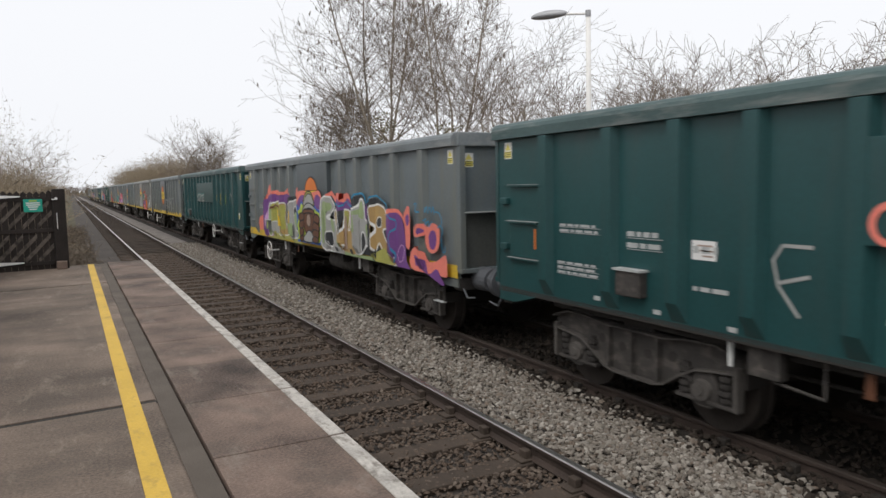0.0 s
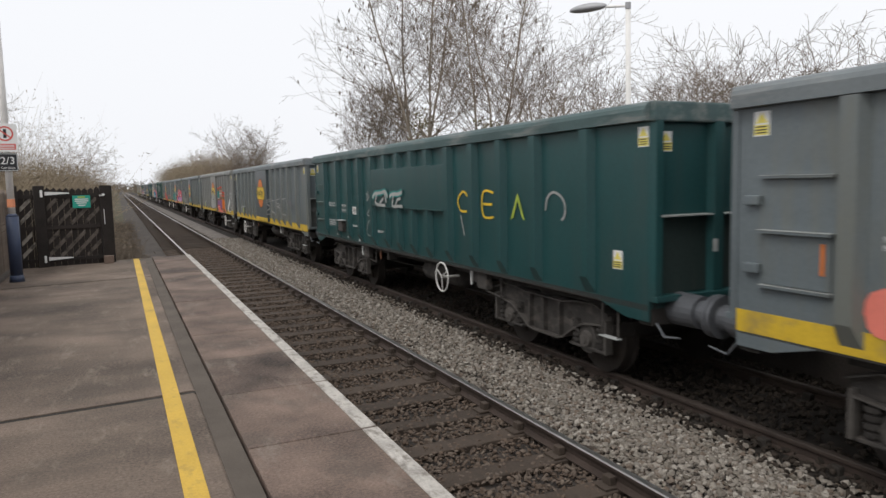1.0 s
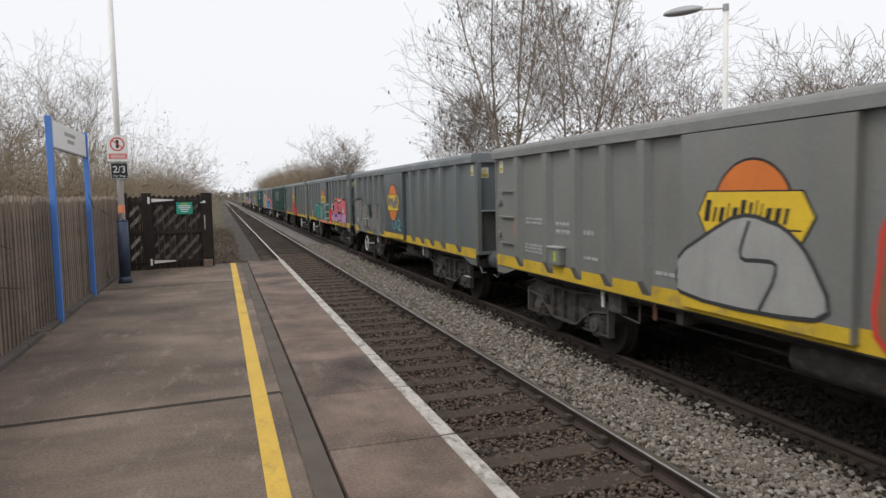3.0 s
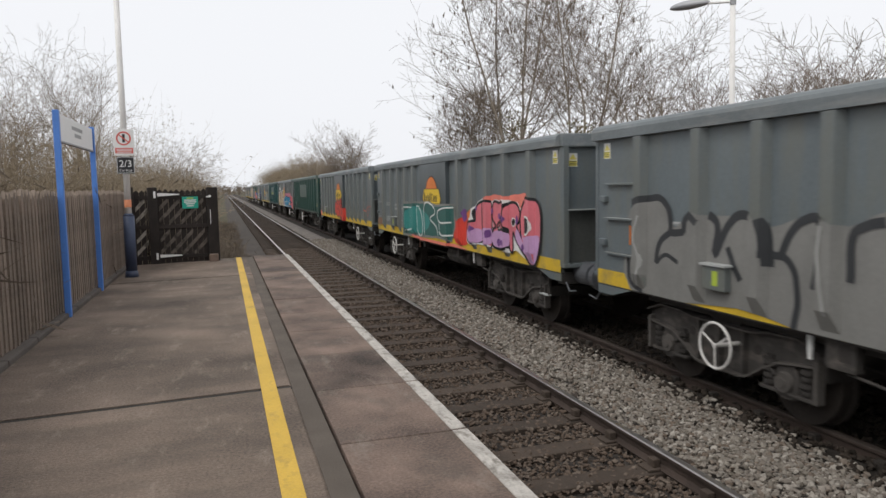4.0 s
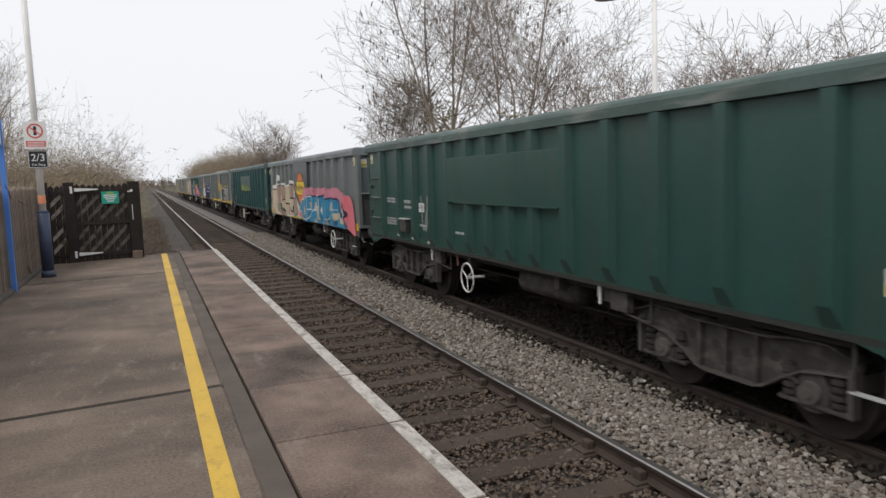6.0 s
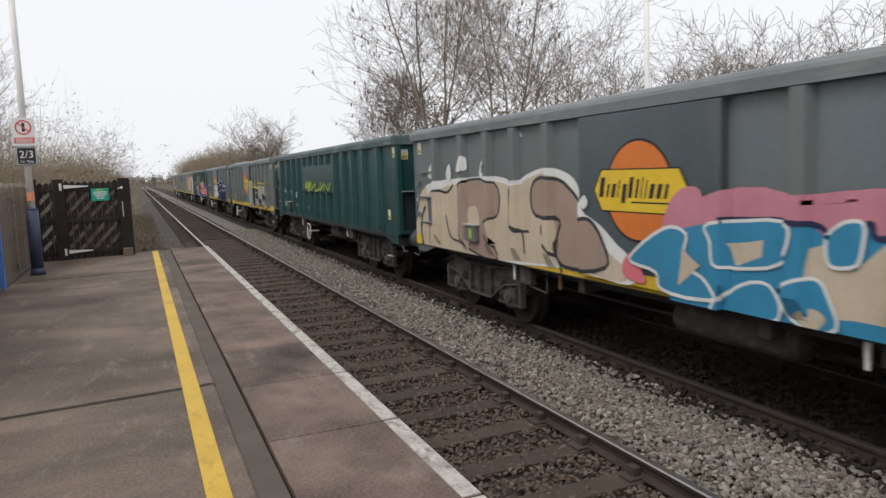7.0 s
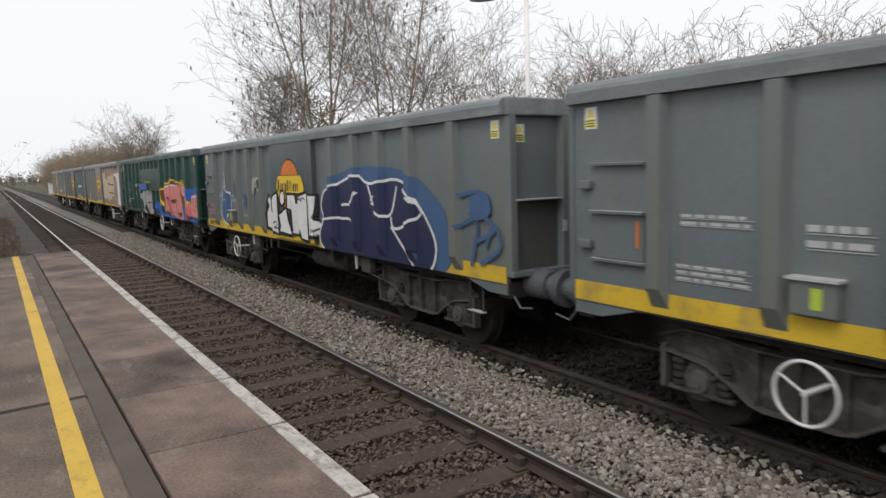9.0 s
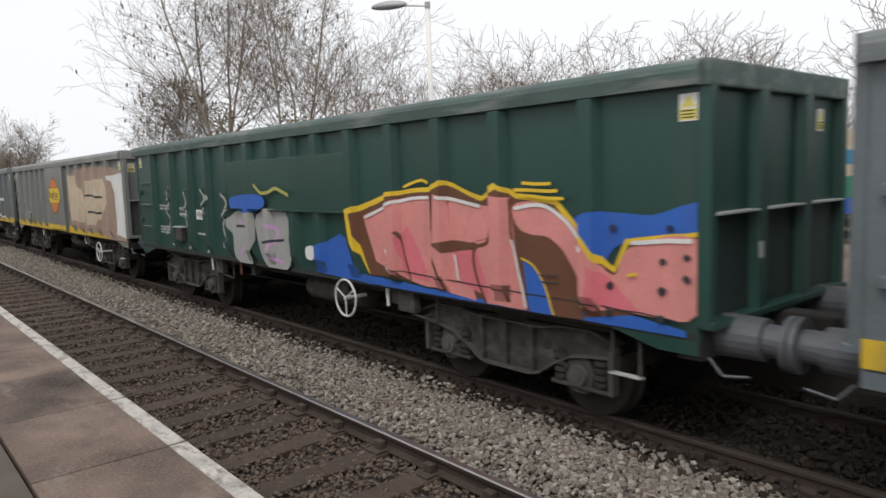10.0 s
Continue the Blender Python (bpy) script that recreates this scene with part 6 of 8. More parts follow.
    stroke(W[3], False, "grey", 0.05, [(1.71, 1.76), (1.71, 1.55)])
    stroke(W[3], False, "grey", 0.05, [(1.59, 1.75), (1.53, 1.58)])
    # wagon 4
    fill(W[4], False, "silver", [(7.54, 1.55), (6.7, 2.01), (6.11, 1.97), (5.74, 1.66), (5.7, 1.2), (7.47, 1.21)], "charcoal", 0.04)
    stroke(W[4], False, "charcoal", 0.04, [(6.47, 1.99), (6.57, 1.65), (6.13, 1.61), (6.33, 1.18)])
    fill(W[4], False, "rust", [(5.19, 1.7), (5.04, 2.12), (4.01, 2.29), (3.17, 2.24), (2.65, 1.84), (2.54, 1.35), (2.46, 1), (3.69, 0.95), (5.09, 1.03)], "red", 0.05)
    fill(W[4], False, "mauve", [(4.68, 1.59), (3.35, 1.62), (3.44, 1.17), (4.55, 1.13)])
    fill(W[4], False, "jade", [(4.93, 2.01), (4.18, 2.12), (4.08, 1.84), (4.82, 1.73)])
    fill(W[4], False, "coral", [(4.96, 1.28), (3.99, 1.38), (3.64, 0.99), (4.91, 1.04)])
    fill(W[4], False, "orange", [(3.12, 1.76), (2.57, 1.51), (2.46, 1.09), (3.2, 1.11)])
    fill(W[4], False, "tan", [(3.91, 2.14), (3.32, 2.13), (3.47, 1.84), (3.97, 1.84)])
    stroke(W[4], False, "white", 0.03, [(4.37, 2.24), (4.13, 2.02), (3.42, 1.96)])
    stroke(W[4], False, "white", 0.02, [(4.88, 1.71), (4.03, 1.72), (3.94, 1.44), (4.54, 1.3)])
    stroke(W[4], False, "red", 0.05, [(3.17, 2.28), (3.11, 2), (2.65, 1.83)])
    stroke(W[4], False, "red", 0.05, [(3.49, 1.06), (3.2, 1.39), (3.37, 1.75), (3.09, 1.92)])
    stroke(W[4], False, "red", 0.05, [(4.9, 1.28), (3.94, 1.44)])
    stroke(W[4], False, "charcoal", 0.05, [(3.25, 1.1), (2.58, 1.06)])
    stroke(W[4], False, "charcoal", 0.03, [(1.93, 1.95), (1.6, 2.03), (1.33, 1.88)])
    stroke(W[4], False, "charcoal", 0.03, [(1.86, 1.82), (1.43, 1.76), (1.52, 1.61)])
    stroke(W[4], False, "white", 0.03, [(0.92, 1.12), (0.85, 1.71), (0.79, 1.94), (0.64, 2.01), (0.5, 1.98), (0.5, 1.87), (0.39, 2.01), (0.25, 1.99), (0.25, 1.89), (0.39, 1.79), (0.12, 1.71), (0.09, 1.5), (0.2, 1.24), (0.42, 1.2), (0.56, 1.35), (0.71, 1.18), (0.92, 1.12)])
    stroke(W[4], False, "white", 0.025, [(0.64, 1.85), (0.51, 1.72), (0.56, 1.56), (0.67, 1.64), (0.64, 1.85)])
    # wagon 5
    fill(W[5], False, "ash", [(12.09, 1.99), (11.65, 2.13), (11.3, 2.01), (11.21, 1.82), (10.9, 2), (10.63, 1.97), (10.29, 1.96), (10, 2.01), (9.76, 1.89), (9.31, 2.02), (8.93, 1.94), (8.49, 2.03), (8.44, 1), (9.35, 0.99), (10.2, 1.07), (12.08, 1.01)])
    stroke(W[5], False, "charcoal", 0.08, [(12.01, 1.95), (11.89, 2.09), (11.6, 2.15), (11.38, 2.09), (11.29, 1.93), (11.29, 1.76), (11.48, 1.63), (11.55, 1.39)])
    stroke(W[5], False, "charcoal", 0.05, [(11.55, 1.39), (11.36, 1.5), (11.13, 1.43)])
    stroke(W[5], False, "charcoal", 0.08, [(11.29, 1.76), (11.06, 1.77), (11.02, 1.91), (10.87, 1.97), (10.73, 1.89)])
    stroke(W[5], False, "charcoal", 0.09, [(10.63, 1.98), (10.49, 1.87), (10.53, 1.57), (10.34, 1.88), (10.15, 1.99), (9.98, 1.95)])
    stroke(W[5], False, "charcoal", 0.07, [(10.34, 1.66), (10.25, 1.49), (10.16, 1.35)])
    stroke(W[5], False, "charcoal", 0.1, [(9.85, 1.96), (9.79, 1.8), (9.77, 1.53)])
    stroke(W[5], False, "charcoal", 0.07, [(9.84, 1.64), (9.59, 1.63), (9.46, 1.47), (9.44, 1.22), (9.48, 0.99)])
    stroke(W[5], False, "charcoal", 0.08, [(9.63, 1.66), (9.51, 1.87), (9.33, 2), (9.14, 1.97)])
    stroke(W[5], False, "charcoal", 0.06, [(9.19, 1.86), (9.24, 1.55), (9.27, 1.39)])
    stroke(W[5], False, "charcoal", 0.08, [(8.9, 1.49), (8.89, 1.86), (8.77, 1.95), (8.6, 1.99)])
    stroke(W[5], False, "charcoal", 0.06, [(12.1, 1.65), (12.1, 1.16), (11.82, 1.02)])
    stroke(W[5], False, "silver", 0.04, [(11.79, 1.94), (11.88, 1.67), (11.77, 1.4), (11.9, 1.08)])
    stroke(W[5], False, "silver", 0.03, [(9.12, 1.94), (9.15, 1.65), (9.07, 1.19)])
    # wagon 6
    fill(W[6], False, "orange", [(4.17, 1.77), (3.68, 1.84), (3.73, 1.63), (4.13, 1.52)])
    fill(W[6], False, "red", [(5.06, 1.25), (4.98, 1.62), (4.59, 1.58), (4.35, 1.79), (4.05, 1.56), (4.13, 1.15), (4.81, 1.08)])
    fill(W[6], False, "coral", [(3.14, 2.05), (2.62, 2.16), (2.11, 2.13), (1.56, 2.17), (1.11, 2.16), (1.1, 1.87), (2.76, 1.87)])
    fill(W[6], False, "purple", [(4.5, 1.79), (4.26, 1.85), (4.17, 1.67), (4.39, 1.59)])
    shape(W[6], False, "ash", [(9.57, 1.94), (6.67, 1.98), (6.09, 1.91), (4.96, 1.96), (4.93, 1.45), (5.19, 1.1), (5.82, 1.14), (9.62, 0.99)])
    shape(W[6], False, "pine", [(9.46, 1.88), (6.67, 1.93), (6.17, 1.86), (5.06, 1.91), (5.01, 1.48), (5.22, 1.14), (5.82, 1.19), (9.5, 1.06)])
    fill(W[6], False, "jade", [(8.93, 1.77), (7.34, 1.78), (6.59, 1.52), (7.15, 1.22), (8.95, 1.17)])
    stroke(W[6], False, "white", 0.035, [(9.14, 1.79), (9.28, 1.14)])
    stroke(W[6], False, "white", 0.035, [(9.14, 1.79), (8.43, 1.74), (8.4, 1.31), (9.17, 1.15)])
    stroke(W[6], False, "white", 0.035, [(8.1, 1.84), (7.38, 1.74), (7.27, 1.17), (7.99, 1.17), (8.1, 1.84)])
    stroke(W[6], False, "white", 0.035, [(7.06, 1.16), (7.06, 1.89), (6.41, 1.9), (6.17, 1.71), (6.56, 1.57), (6.06, 1.4), (5.94, 1.19)])
    stroke(W[6], False, "white", 0.035, [(5.06, 1.87), (5.9, 1.78), (5.84, 1.52), (5.19, 1.54)])
    stroke(W[6], False, "white", 0.035, [(5.84, 1.49), (5.76, 1.24), (5.09, 1.25)])
    shape(W[6], False, "coral", [(8.7, 1.07), (4.96, 1.07), (4.15, 1.02), (5.09, 0.96), (7.78, 0.89)])
    fill(W[6], False, "white", [(4.18, 1.32), (4.09, 1.63), (3.75, 1.69), (3.66, 1.9), (3.44, 2.02), (3.05, 2.09), (2.76, 2.04), (2.55, 2.07), (2.29, 2.05), (2.05, 2.08), (1.88, 2.06), (1.56, 2.03), (1.41, 1.93), (1.15, 2.07), (1.07, 1.14), (1.24, 1.1), (1.63, 1.2), (1.85, 1.14), (2.2, 1.15), (3.29, 1.18), (4.08, 1.14)])
    fill(W[6], False, "pink", [(4.12, 1.55), (4.03, 1.61), (3.66, 1.63), (3.64, 1.83), (3.53, 1.95), (3.29, 2.01), (2.83, 2.04), (2.76, 1.87), (2.74, 1.23), (2.89, 1.21), (3.3, 1.24), (4.04, 1.18), (4.15, 1.36)], "black", 0.05)
    fill(W[6], False, "pink", [(2.71, 1.91), (2.62, 2.03), (2.31, 2), (2.1, 2.04), (2.04, 1.99), (2.08, 1.76), (2.39, 1.66), (2.46, 1.56), (1.97, 1.53), (1.91, 1.25), (2.2, 1.18), (2.7, 1.21), (2.67, 1.5), (2.54, 1.57), (2.7, 1.71)], "black", 0.05)
    fill(W[6], False, "pink", [(2.01, 1.94), (1.87, 2.02), (1.61, 2.01), (1.46, 1.89), (1.47, 1.71), (1.59, 1.62), (1.34, 1.38), (1.19, 1.19), (1.3, 1.17), (1.64, 1.39), (1.75, 1.51), (1.76, 1.18), (1.9, 1.21), (1.94, 1.53), (2.08, 1.66)], "black", 0.05)
    fill(W[6], False, "pink", [(1.43, 1.76), (1.32, 2), (1.06, 2.11), (0.75, 2.04), (0.63, 1.79), (0.68, 1.33), (0.9, 1.01), (1.2, 1.11), (1.39, 1.38)], "black", 0.05)
    fill(W[6], False, "lilac", [(4.09, 1.45), (3.27, 1.47), (3.29, 1.25), (4.02, 1.19)])
    fill(W[6], False, "lilac", [(3.2, 1.47), (2.76, 1.52), (2.77, 1.24), (3.19, 1.24)])
    fill(W[6], False, "lilac", [(2.66, 1.47), (1.98, 1.51), (1.92, 1.26), (2.2, 1.2), (2.67, 1.23)])
    fill(W[6], False, "lilac", [(1.58, 1.58), (1.35, 1.38), (1.22, 1.2), (1.29, 1.19), (1.62, 1.4)])
    fill(W[6], False, "lilac", [(1.37, 1.51), (1.25, 1.44), (0.73, 1.51), (0.72, 1.3), (0.9, 1.04), (1.18, 1.14)])
    stroke(W[6], False, "black", 0.035, [(3.26, 2), (3.23, 1.45), (3.21, 1.22)])
    fill(W[6], False, "black", [(1.8, 1.68), (1.75, 1.75), (1.65, 1.74), (1.64, 1.66), (1.73, 1.62)], "white", 0.02)
    fill(W[6], False, "silver", [(2.44, 1.54), (2.19, 1.66), (2.2, 1.52)], "black", 0.03)
    fill(W[6], False, "charcoal", [(1.13, 1.66), (1.07, 1.79), (0.93, 1.78), (0.9, 1.61), (1.02, 1.51)], "white", 0.03)
    fill(W[6], False, "purple", [(3.81, 1.48), (3.71, 1.55), (3.64, 1.48), (3.75, 1.4)])
    fill(W[6], False, "purple", [(2.9, 1.44), (2.81, 1.5), (2.75, 1.42), (2.85, 1.34)])
    fill(W[6], False, "purple", [(2.41, 1.79), (2.33, 1.83), (2.27, 1.77), (2.36, 1.71)])
    fill(W[6], False, "purple", [(2.07, 1.73), (2.01, 1.8), (1.95, 1.73), (2.02, 1.66)])
    fill(W[6], False, "purple", [(1.39, 1.29), (1.32, 1.34), (1.27, 1.28), (1.33, 1.21)])
    fill(W[6], False, "purple", [(2.46, 1.3), (2.39, 1.37), (2.29, 1.32), (2.38, 1.22)])
    fill(W[6], False, "purple", [(1.6, 1.73), (1.55, 1.82), (1.5, 1.73), (1.56, 1.65)])
    fill(W[6], False, "purple", [(3.59, 1.9), (3.52, 1.93), (3.51, 1.86), (3.59, 1.84)])
    fill(W[6], False, "purple", [(2.09, 1.32), (2.04, 1.37), (1.99, 1.31), (2.04, 1.26)])
    fill(W[6], False, "purple", [(2.74, 1.87), (2.67, 1.92), (2.63, 1.84), (2.71, 1.8)])
    # wagon 6
    fill(W[6], False, "rust", [(12.69, 1.34), (12.39, 1.4), (12.18, 1.37), (12.16, 1.2), (12.7, 1.18)])
    # wagon 7
    fill(W[7], False, "red", [(6.23, 1.81), (5.72, 1.83), (5.65, 1.54), (5.18, 1.52), (5.22, 1), (5.83, 1.03), (6.16, 1.13)], "charcoal", 0.05)
    stroke(W[7], False, "coral", 0.02, [(0.95, 1.63), (0.84, 1.5), (0.72, 1.64), (0.64, 1.52)])
    stroke(W[7], False, "coral", 0.02, [(0.59, 1.52), (0.55, 1.67), (0.38, 1.65), (0.34, 1.54)])
    stroke(W[7], False, "coral", 0.02, [(0.28, 1.54), (0.24, 1.68), (0.06, 1.72)])
    stroke(W[7], False, "coral", 0.02, [(0.79, 1.46), (0.59, 1.36), (0.42, 1.48)])
    # wagon 7
    fill(W[7], False, "red", [(7.43, 1.51), (7.34, 1.7), (7.11, 1.78), (6.94, 1.72), (6.87, 1.52), (6.91, 1.22), (7.26, 1.24), (7.39, 1.28)], "charcoal", 0.055)
    fill(W[7], False, "red", [(6.93, 1.71), (6.71, 1.93), (6.51, 1.78), (6.48, 1.66), (6.35, 1.52), (6.37, 1.3), (6.45, 1.15), (6.89, 1.17), (6.87, 1.47)], "charcoal", 0.055)
    fill(W[7], False, "red", [(6.47, 1.8), (6.27, 1.84), (6.15, 1.8), (6.16, 1.65), (6.01, 1.64), (5.99, 1.48), (6.07, 1.34), (6.09, 1.16), (6.27, 1.18), (6.31, 1.44), (6.43, 1.56)], "charcoal", 0.055)
    fill(W[7], False, "red", [(6.13, 1.84), (5.8, 1.89), (5.69, 1.13), (6.03, 1.17), (6.07, 1.34), (5.98, 1.49), (6.01, 1.65), (6.14, 1.68)], "charcoal", 0.055)
    stroke(W[7], False, "charcoal", 0.035, [(6.79, 1.67), (6.67, 1.7), (6.56, 1.65)])
    stroke(W[7], False, "charcoal", 0.035, [(6.66, 1.4), (6.53, 1.51), (6.46, 1.43)])
    stroke(W[7], False, "charcoal", 0.035, [(5.98, 1.73), (5.79, 1.71)])
    stroke(W[7], False, "charcoal", 0.035, [(5.95, 1.57), (5.79, 1.55)])
    # wagon 9
    fill(W[9], False, "white", [(12.45, 1.91), (12.17, 2.11), (11.24, 2.18), (9.67, 2.22), (9.18, 2.12), (8.8, 2.24), (8.33, 2.32), (7.81, 2.23), (7.56, 1.99), (7.42, 1.8), (7.11, 1.68), (6.86, 1.51), (6.58, 1.33), (6.58, 1.06), (7.96, 1.08), (12.44, 0.86)])
    fill(W[9], False, "cream", [(12.32, 1.91), (11.73, 2), (11.25, 2.09), (9.67, 2.14), (9.18, 2.05), (8.8, 2.18), (8.38, 2.25), (7.93, 2.15), (7.68, 1.98), (7.52, 1.76), (7.26, 1.64), (7, 1.41), (6.69, 1.24), (6.74, 1.07), (7.96, 1.1), (12.33, 0.9), (12.56, 1.34)])
    fill(W[9], False, "tan", [(10.81, 2.11), (9.74, 2.12), (9.63, 1.71), (10.03, 1.47), (9.7, 1.01), (10.64, 1.08), (10.86, 1.44)], "charcoal", 0.035)
    fill(W[9], False, "cream", [(10.63, 1.72), (10.33, 1.75), (10.29, 1.45), (10.61, 1.42)])
    fill(W[9], False, "tan", [(8.71, 1.97), (8.58, 2.17), (8.06, 2.17), (7.65, 1.94), (7.59, 1.71), (7.28, 1.71), (7.06, 1.5), (7, 1.19), (7.96, 1.1), (8.13, 1.37), (8.04, 1.67), (8.6, 1.7)], "charcoal", 0.045)
    stroke(W[9], False, "charcoal", 0.04, [(12.33, 0.95), (12.4, 1.35), (11.98, 1.95), (11.44, 1.97), (11.2, 2.1)])
    stroke(W[9], False, "charcoal", 0.035, [(9.15, 2.03), (9.17, 1.52), (8.78, 1.48)])
    stroke(W[9], False, "charcoal", 0.04, [(8.09, 1.71), (8.36, 1.67), (8.47, 1.49), (8.31, 1.34), (8.08, 1.17), (8.01, 1.01)])
    stroke(W[9], False, "charcoal", 0.035, [(9.33, 1.53), (8.98, 1.48), (8.91, 1.17)])
    stroke(W[9], False, "charcoal", 0.03, [(11.52, 1.59), (11.32, 1.22), (10.75, 1.17)])
    fill(W[9], False, "white", [(12.26, 2.28), (12.08, 2.46), (11.95, 2.28), (12.11, 2.18)])
    fill(W[9], False, "white", [(11.47, 2.25), (11.31, 2.44), (11.24, 2.23), (11.36, 2.14)])
    fill(W[9], False, "white", [(10.86, 2.34), (10.7, 2.55), (10.63, 2.37), (10.76, 2.3)])
    fill(W[9], False, "white", [(10.21, 2.26), (10.06, 2.52), (9.96, 2.32), (10.08, 2.22)])
    fill(W[9], False, "white", [(7.47, 1.91), (7.38, 1.99), (7.31, 1.9), (7.4, 1.83)])
    fill(W[9], False, "hotpink", [(6.08, 1.74), (5.89, 2.04), (5.57, 2.06), (5.55, 1.54), (5.71, 1.68), (6, 1.71)])
    fill(W[9], False, "hotpink", [(5.56, 2), (5.07, 2.1), (4.58, 2.04), (4, 2.09), (3.85, 2.05), (3.83, 1.69), (4.38, 1.68), (4.73, 1.79), (5.5, 1.77)])
    fill(W[9], False, "pink", [(6.69, 1.29), (6.49, 1.44), (6.41, 1.29), (6.32, 1.12), (6.63, 1.14)])
    # wagon 9
    fill(W[9], False, "cream", [(12.62, 1.89), (12.46, 2), (12.32, 1.94), (12.28, 0.87), (12.69, 0.85), (12.86, 0.84), (12.9, 1.3), (12.77, 1.51)])
    stroke(W[9], False, "charcoal", 0.08, [(12.39, 1.7), (12.58, 1.49), (12.61, 1.2), (12.52, 0.88)])
    fill(W[9], False, "yellow", [(12.85, 1.16), (12.65, 1.17), (12.63, 1), (12.84, 0.99)])
    fill(W[9], False, "white", [(12.81, 1.8), (12.78, 1.85), (12.74, 1.82), (12.76, 1.77)])
    # wagon 9
    fill(W[9], False, "hotpink", [(5.83, 1.84), (5.28, 1.98), (4.48, 1.96), (3.4, 2.08), (2.54, 2.03), (1.97, 2.09), (1.37, 1.95), (1.01, 1.9), (0.4, 1.73), (0.25, 0.86), (0.75, 0.89), (1.03, 0.99), (1.83, 1.52), (5.93, 1.46)])
    fill(W[9], False, "pink", [(1.05, 1.8), (0.78, 1.83), (0.36, 1.69), (0.17, 0.8), (0.75, 0.89), (1, 0.97)])
    shape(W[9], False, "sky", [(5.92, 1.68), (5.36, 1.8), (4.49, 1.8), (4.3, 1.68), (4.02, 1.83), (3.93, 1.73), (3.49, 1.85), (3.14, 1.82), (3.03, 1.75), (2.39, 1.78), (1.7, 1.72), (1.67, 1.44), (1.56, 1.43), (1.18, 1.75), (0.88, 1.41), (1.01, 1.24), (1.02, 0.97), (1.7, 0.98), (2.53, 0.98), (4.51, 0.98), (5.95, 0.95)])
    shape(W[9], False, "cream", [(5.3, 1.5), (4.75, 1.62), (4.78, 1.46), (5.24, 1.35)])
    shape(W[9], False, "cream", [(4.49, 1.63), (4.32, 1.69), (4.14, 1.48), (3.91, 1.7), (3.74, 1.76), (3.75, 1.13), (4.26, 1.11), (4.52, 1.34)])
    shape(W[9], False, "cream", [(2.79, 1.45), (2.61, 1.66), (2.34, 1.68), (2.34, 1.3), (2.5, 1.4)])
    shape(W[9], False, "silver", [(3.4, 1.51), (3.2, 1.51), (3.2, 1.38), (3.4, 1.38)])
    fill(W[9], False, "cream", [(2.32, 1.46), (2.07, 1.38), (1.7, 1.39), (1.69, 1.29), (1.99, 1.17), (2.28, 1.15), (2.4, 1.25)])
    shape(W[9], False, "cream", [(1.71, 1.28), (1.32, 1.28), (1.32, 1.11), (1.7, 1.1)])
    shape(W[9], False, "cream", [(1.56, 1.47), (1.33, 1.67), (1.31, 1.42), (1.56, 1.41)])
    shape(W[9], False, "cream", [(1.09, 1.5), (0.91, 1.4), (1.03, 1.28)])
    shape(W[9], False, "tan", [(3.31, 1.16), (2.86, 1.18), (2.94, 0.93), (3.27, 1.01)])
    shape(W[9], False, "charcoal", [(1.58, 1.41), (1.31, 1.43), (1.31, 1.28), (1.57, 1.28)])
    shape(W[9], False, "denim", [(1.31, 1.24), (1.06, 1.21), (1.04, 0.99), (1.24, 1.02)])
    shape(W[9], False, "denim", [(2.46, 1.13), (2.03, 1.15), (2.08, 1.03), (2.42, 1.02)])
    stroke(W[9], False, "navy", 0.045, [(5.36, 1.81), (4.49, 1.82), (4.28, 1.69), (4.02, 1.85), (3.95, 1.74), (3.49, 1.86), (3.15, 1.85), (3.03, 1.76), (2.39, 1.79), (1.71, 1.73), (1.67, 1.45), (1.56, 1.44), (1.18, 1.76), (0.88, 1.41), (0.99, 1.26)])
    stroke(W[9], False, "white", 0.025, [(3.42, 1.17), (2.86, 1.18), (2.53, 1.33), (2.41, 1.19)])
    stroke(W[9], False, "white", 0.025, [(3.6, 1.67), (3.64, 1.41), (3.58, 1.1), (3.45, 0.99)])
    stroke(W[9], False, "white", 0.02, [(2.3, 1.73), (2.17, 1.51), (1.83, 1.47)])
    stroke(W[9], False, "cyan", 0.03, [(1.26, 1.71), (1.28, 1.43), (1.22, 1.07)])
    stroke(W[9], False, "cyan", 0.03, [(2.45, 0.97), (1.83, 0.97), (1.14, 1)])
    # wagon 9
    fill(W[9], False, "sky", [(6.55, 1.36), (6.03, 1.69), (5.73, 1.66), (5.77, 1.41), (5.48, 1.24), (5.41, 1.08), (6.06, 1.09), (6.14, 1.25)], "white", 0.035)
    shape(W[9], False, "cream", [(5.78, 1.52), (5.55, 1.38), (5.7, 1.26), (5.83, 1.16)])
    fill(W[9], False, "sky", [(5.46, 1.77), (4.73, 1.82), (4.62, 1.71), (4.77, 1.47), (5.35, 1.39), (5.43, 1.6)], "white", 0.03)
    shape(W[9], False, "cream", [(5.3, 1.6), (4.93, 1.66), (4.94, 1.52), (5.22, 1.41)])
    fill(W[9], False, "sky", [(5.42, 1.01), (5.22, 1.22), (4.87, 1.29), (4.77, 1.01), (5.29, 0.96)], "white", 0.03)
    fill(W[9], False, "sky", [(4.79, 1.23), (4.51, 1.39), (4.36, 1.33), (4.25, 1.04), (4.56, 1)], "white", 0.03)
    fill(W[9], False, "sky", [(4.36, 1.71), (4.25, 1.82), (4.06, 1.84), (4.1, 1.54), (4.32, 1.52)], "white", 0.03)
    fill(W[9], False, "cream", [(4.61, 1.08), (4.46, 1.16), (4.34, 1.09), (4.46, 0.98)])
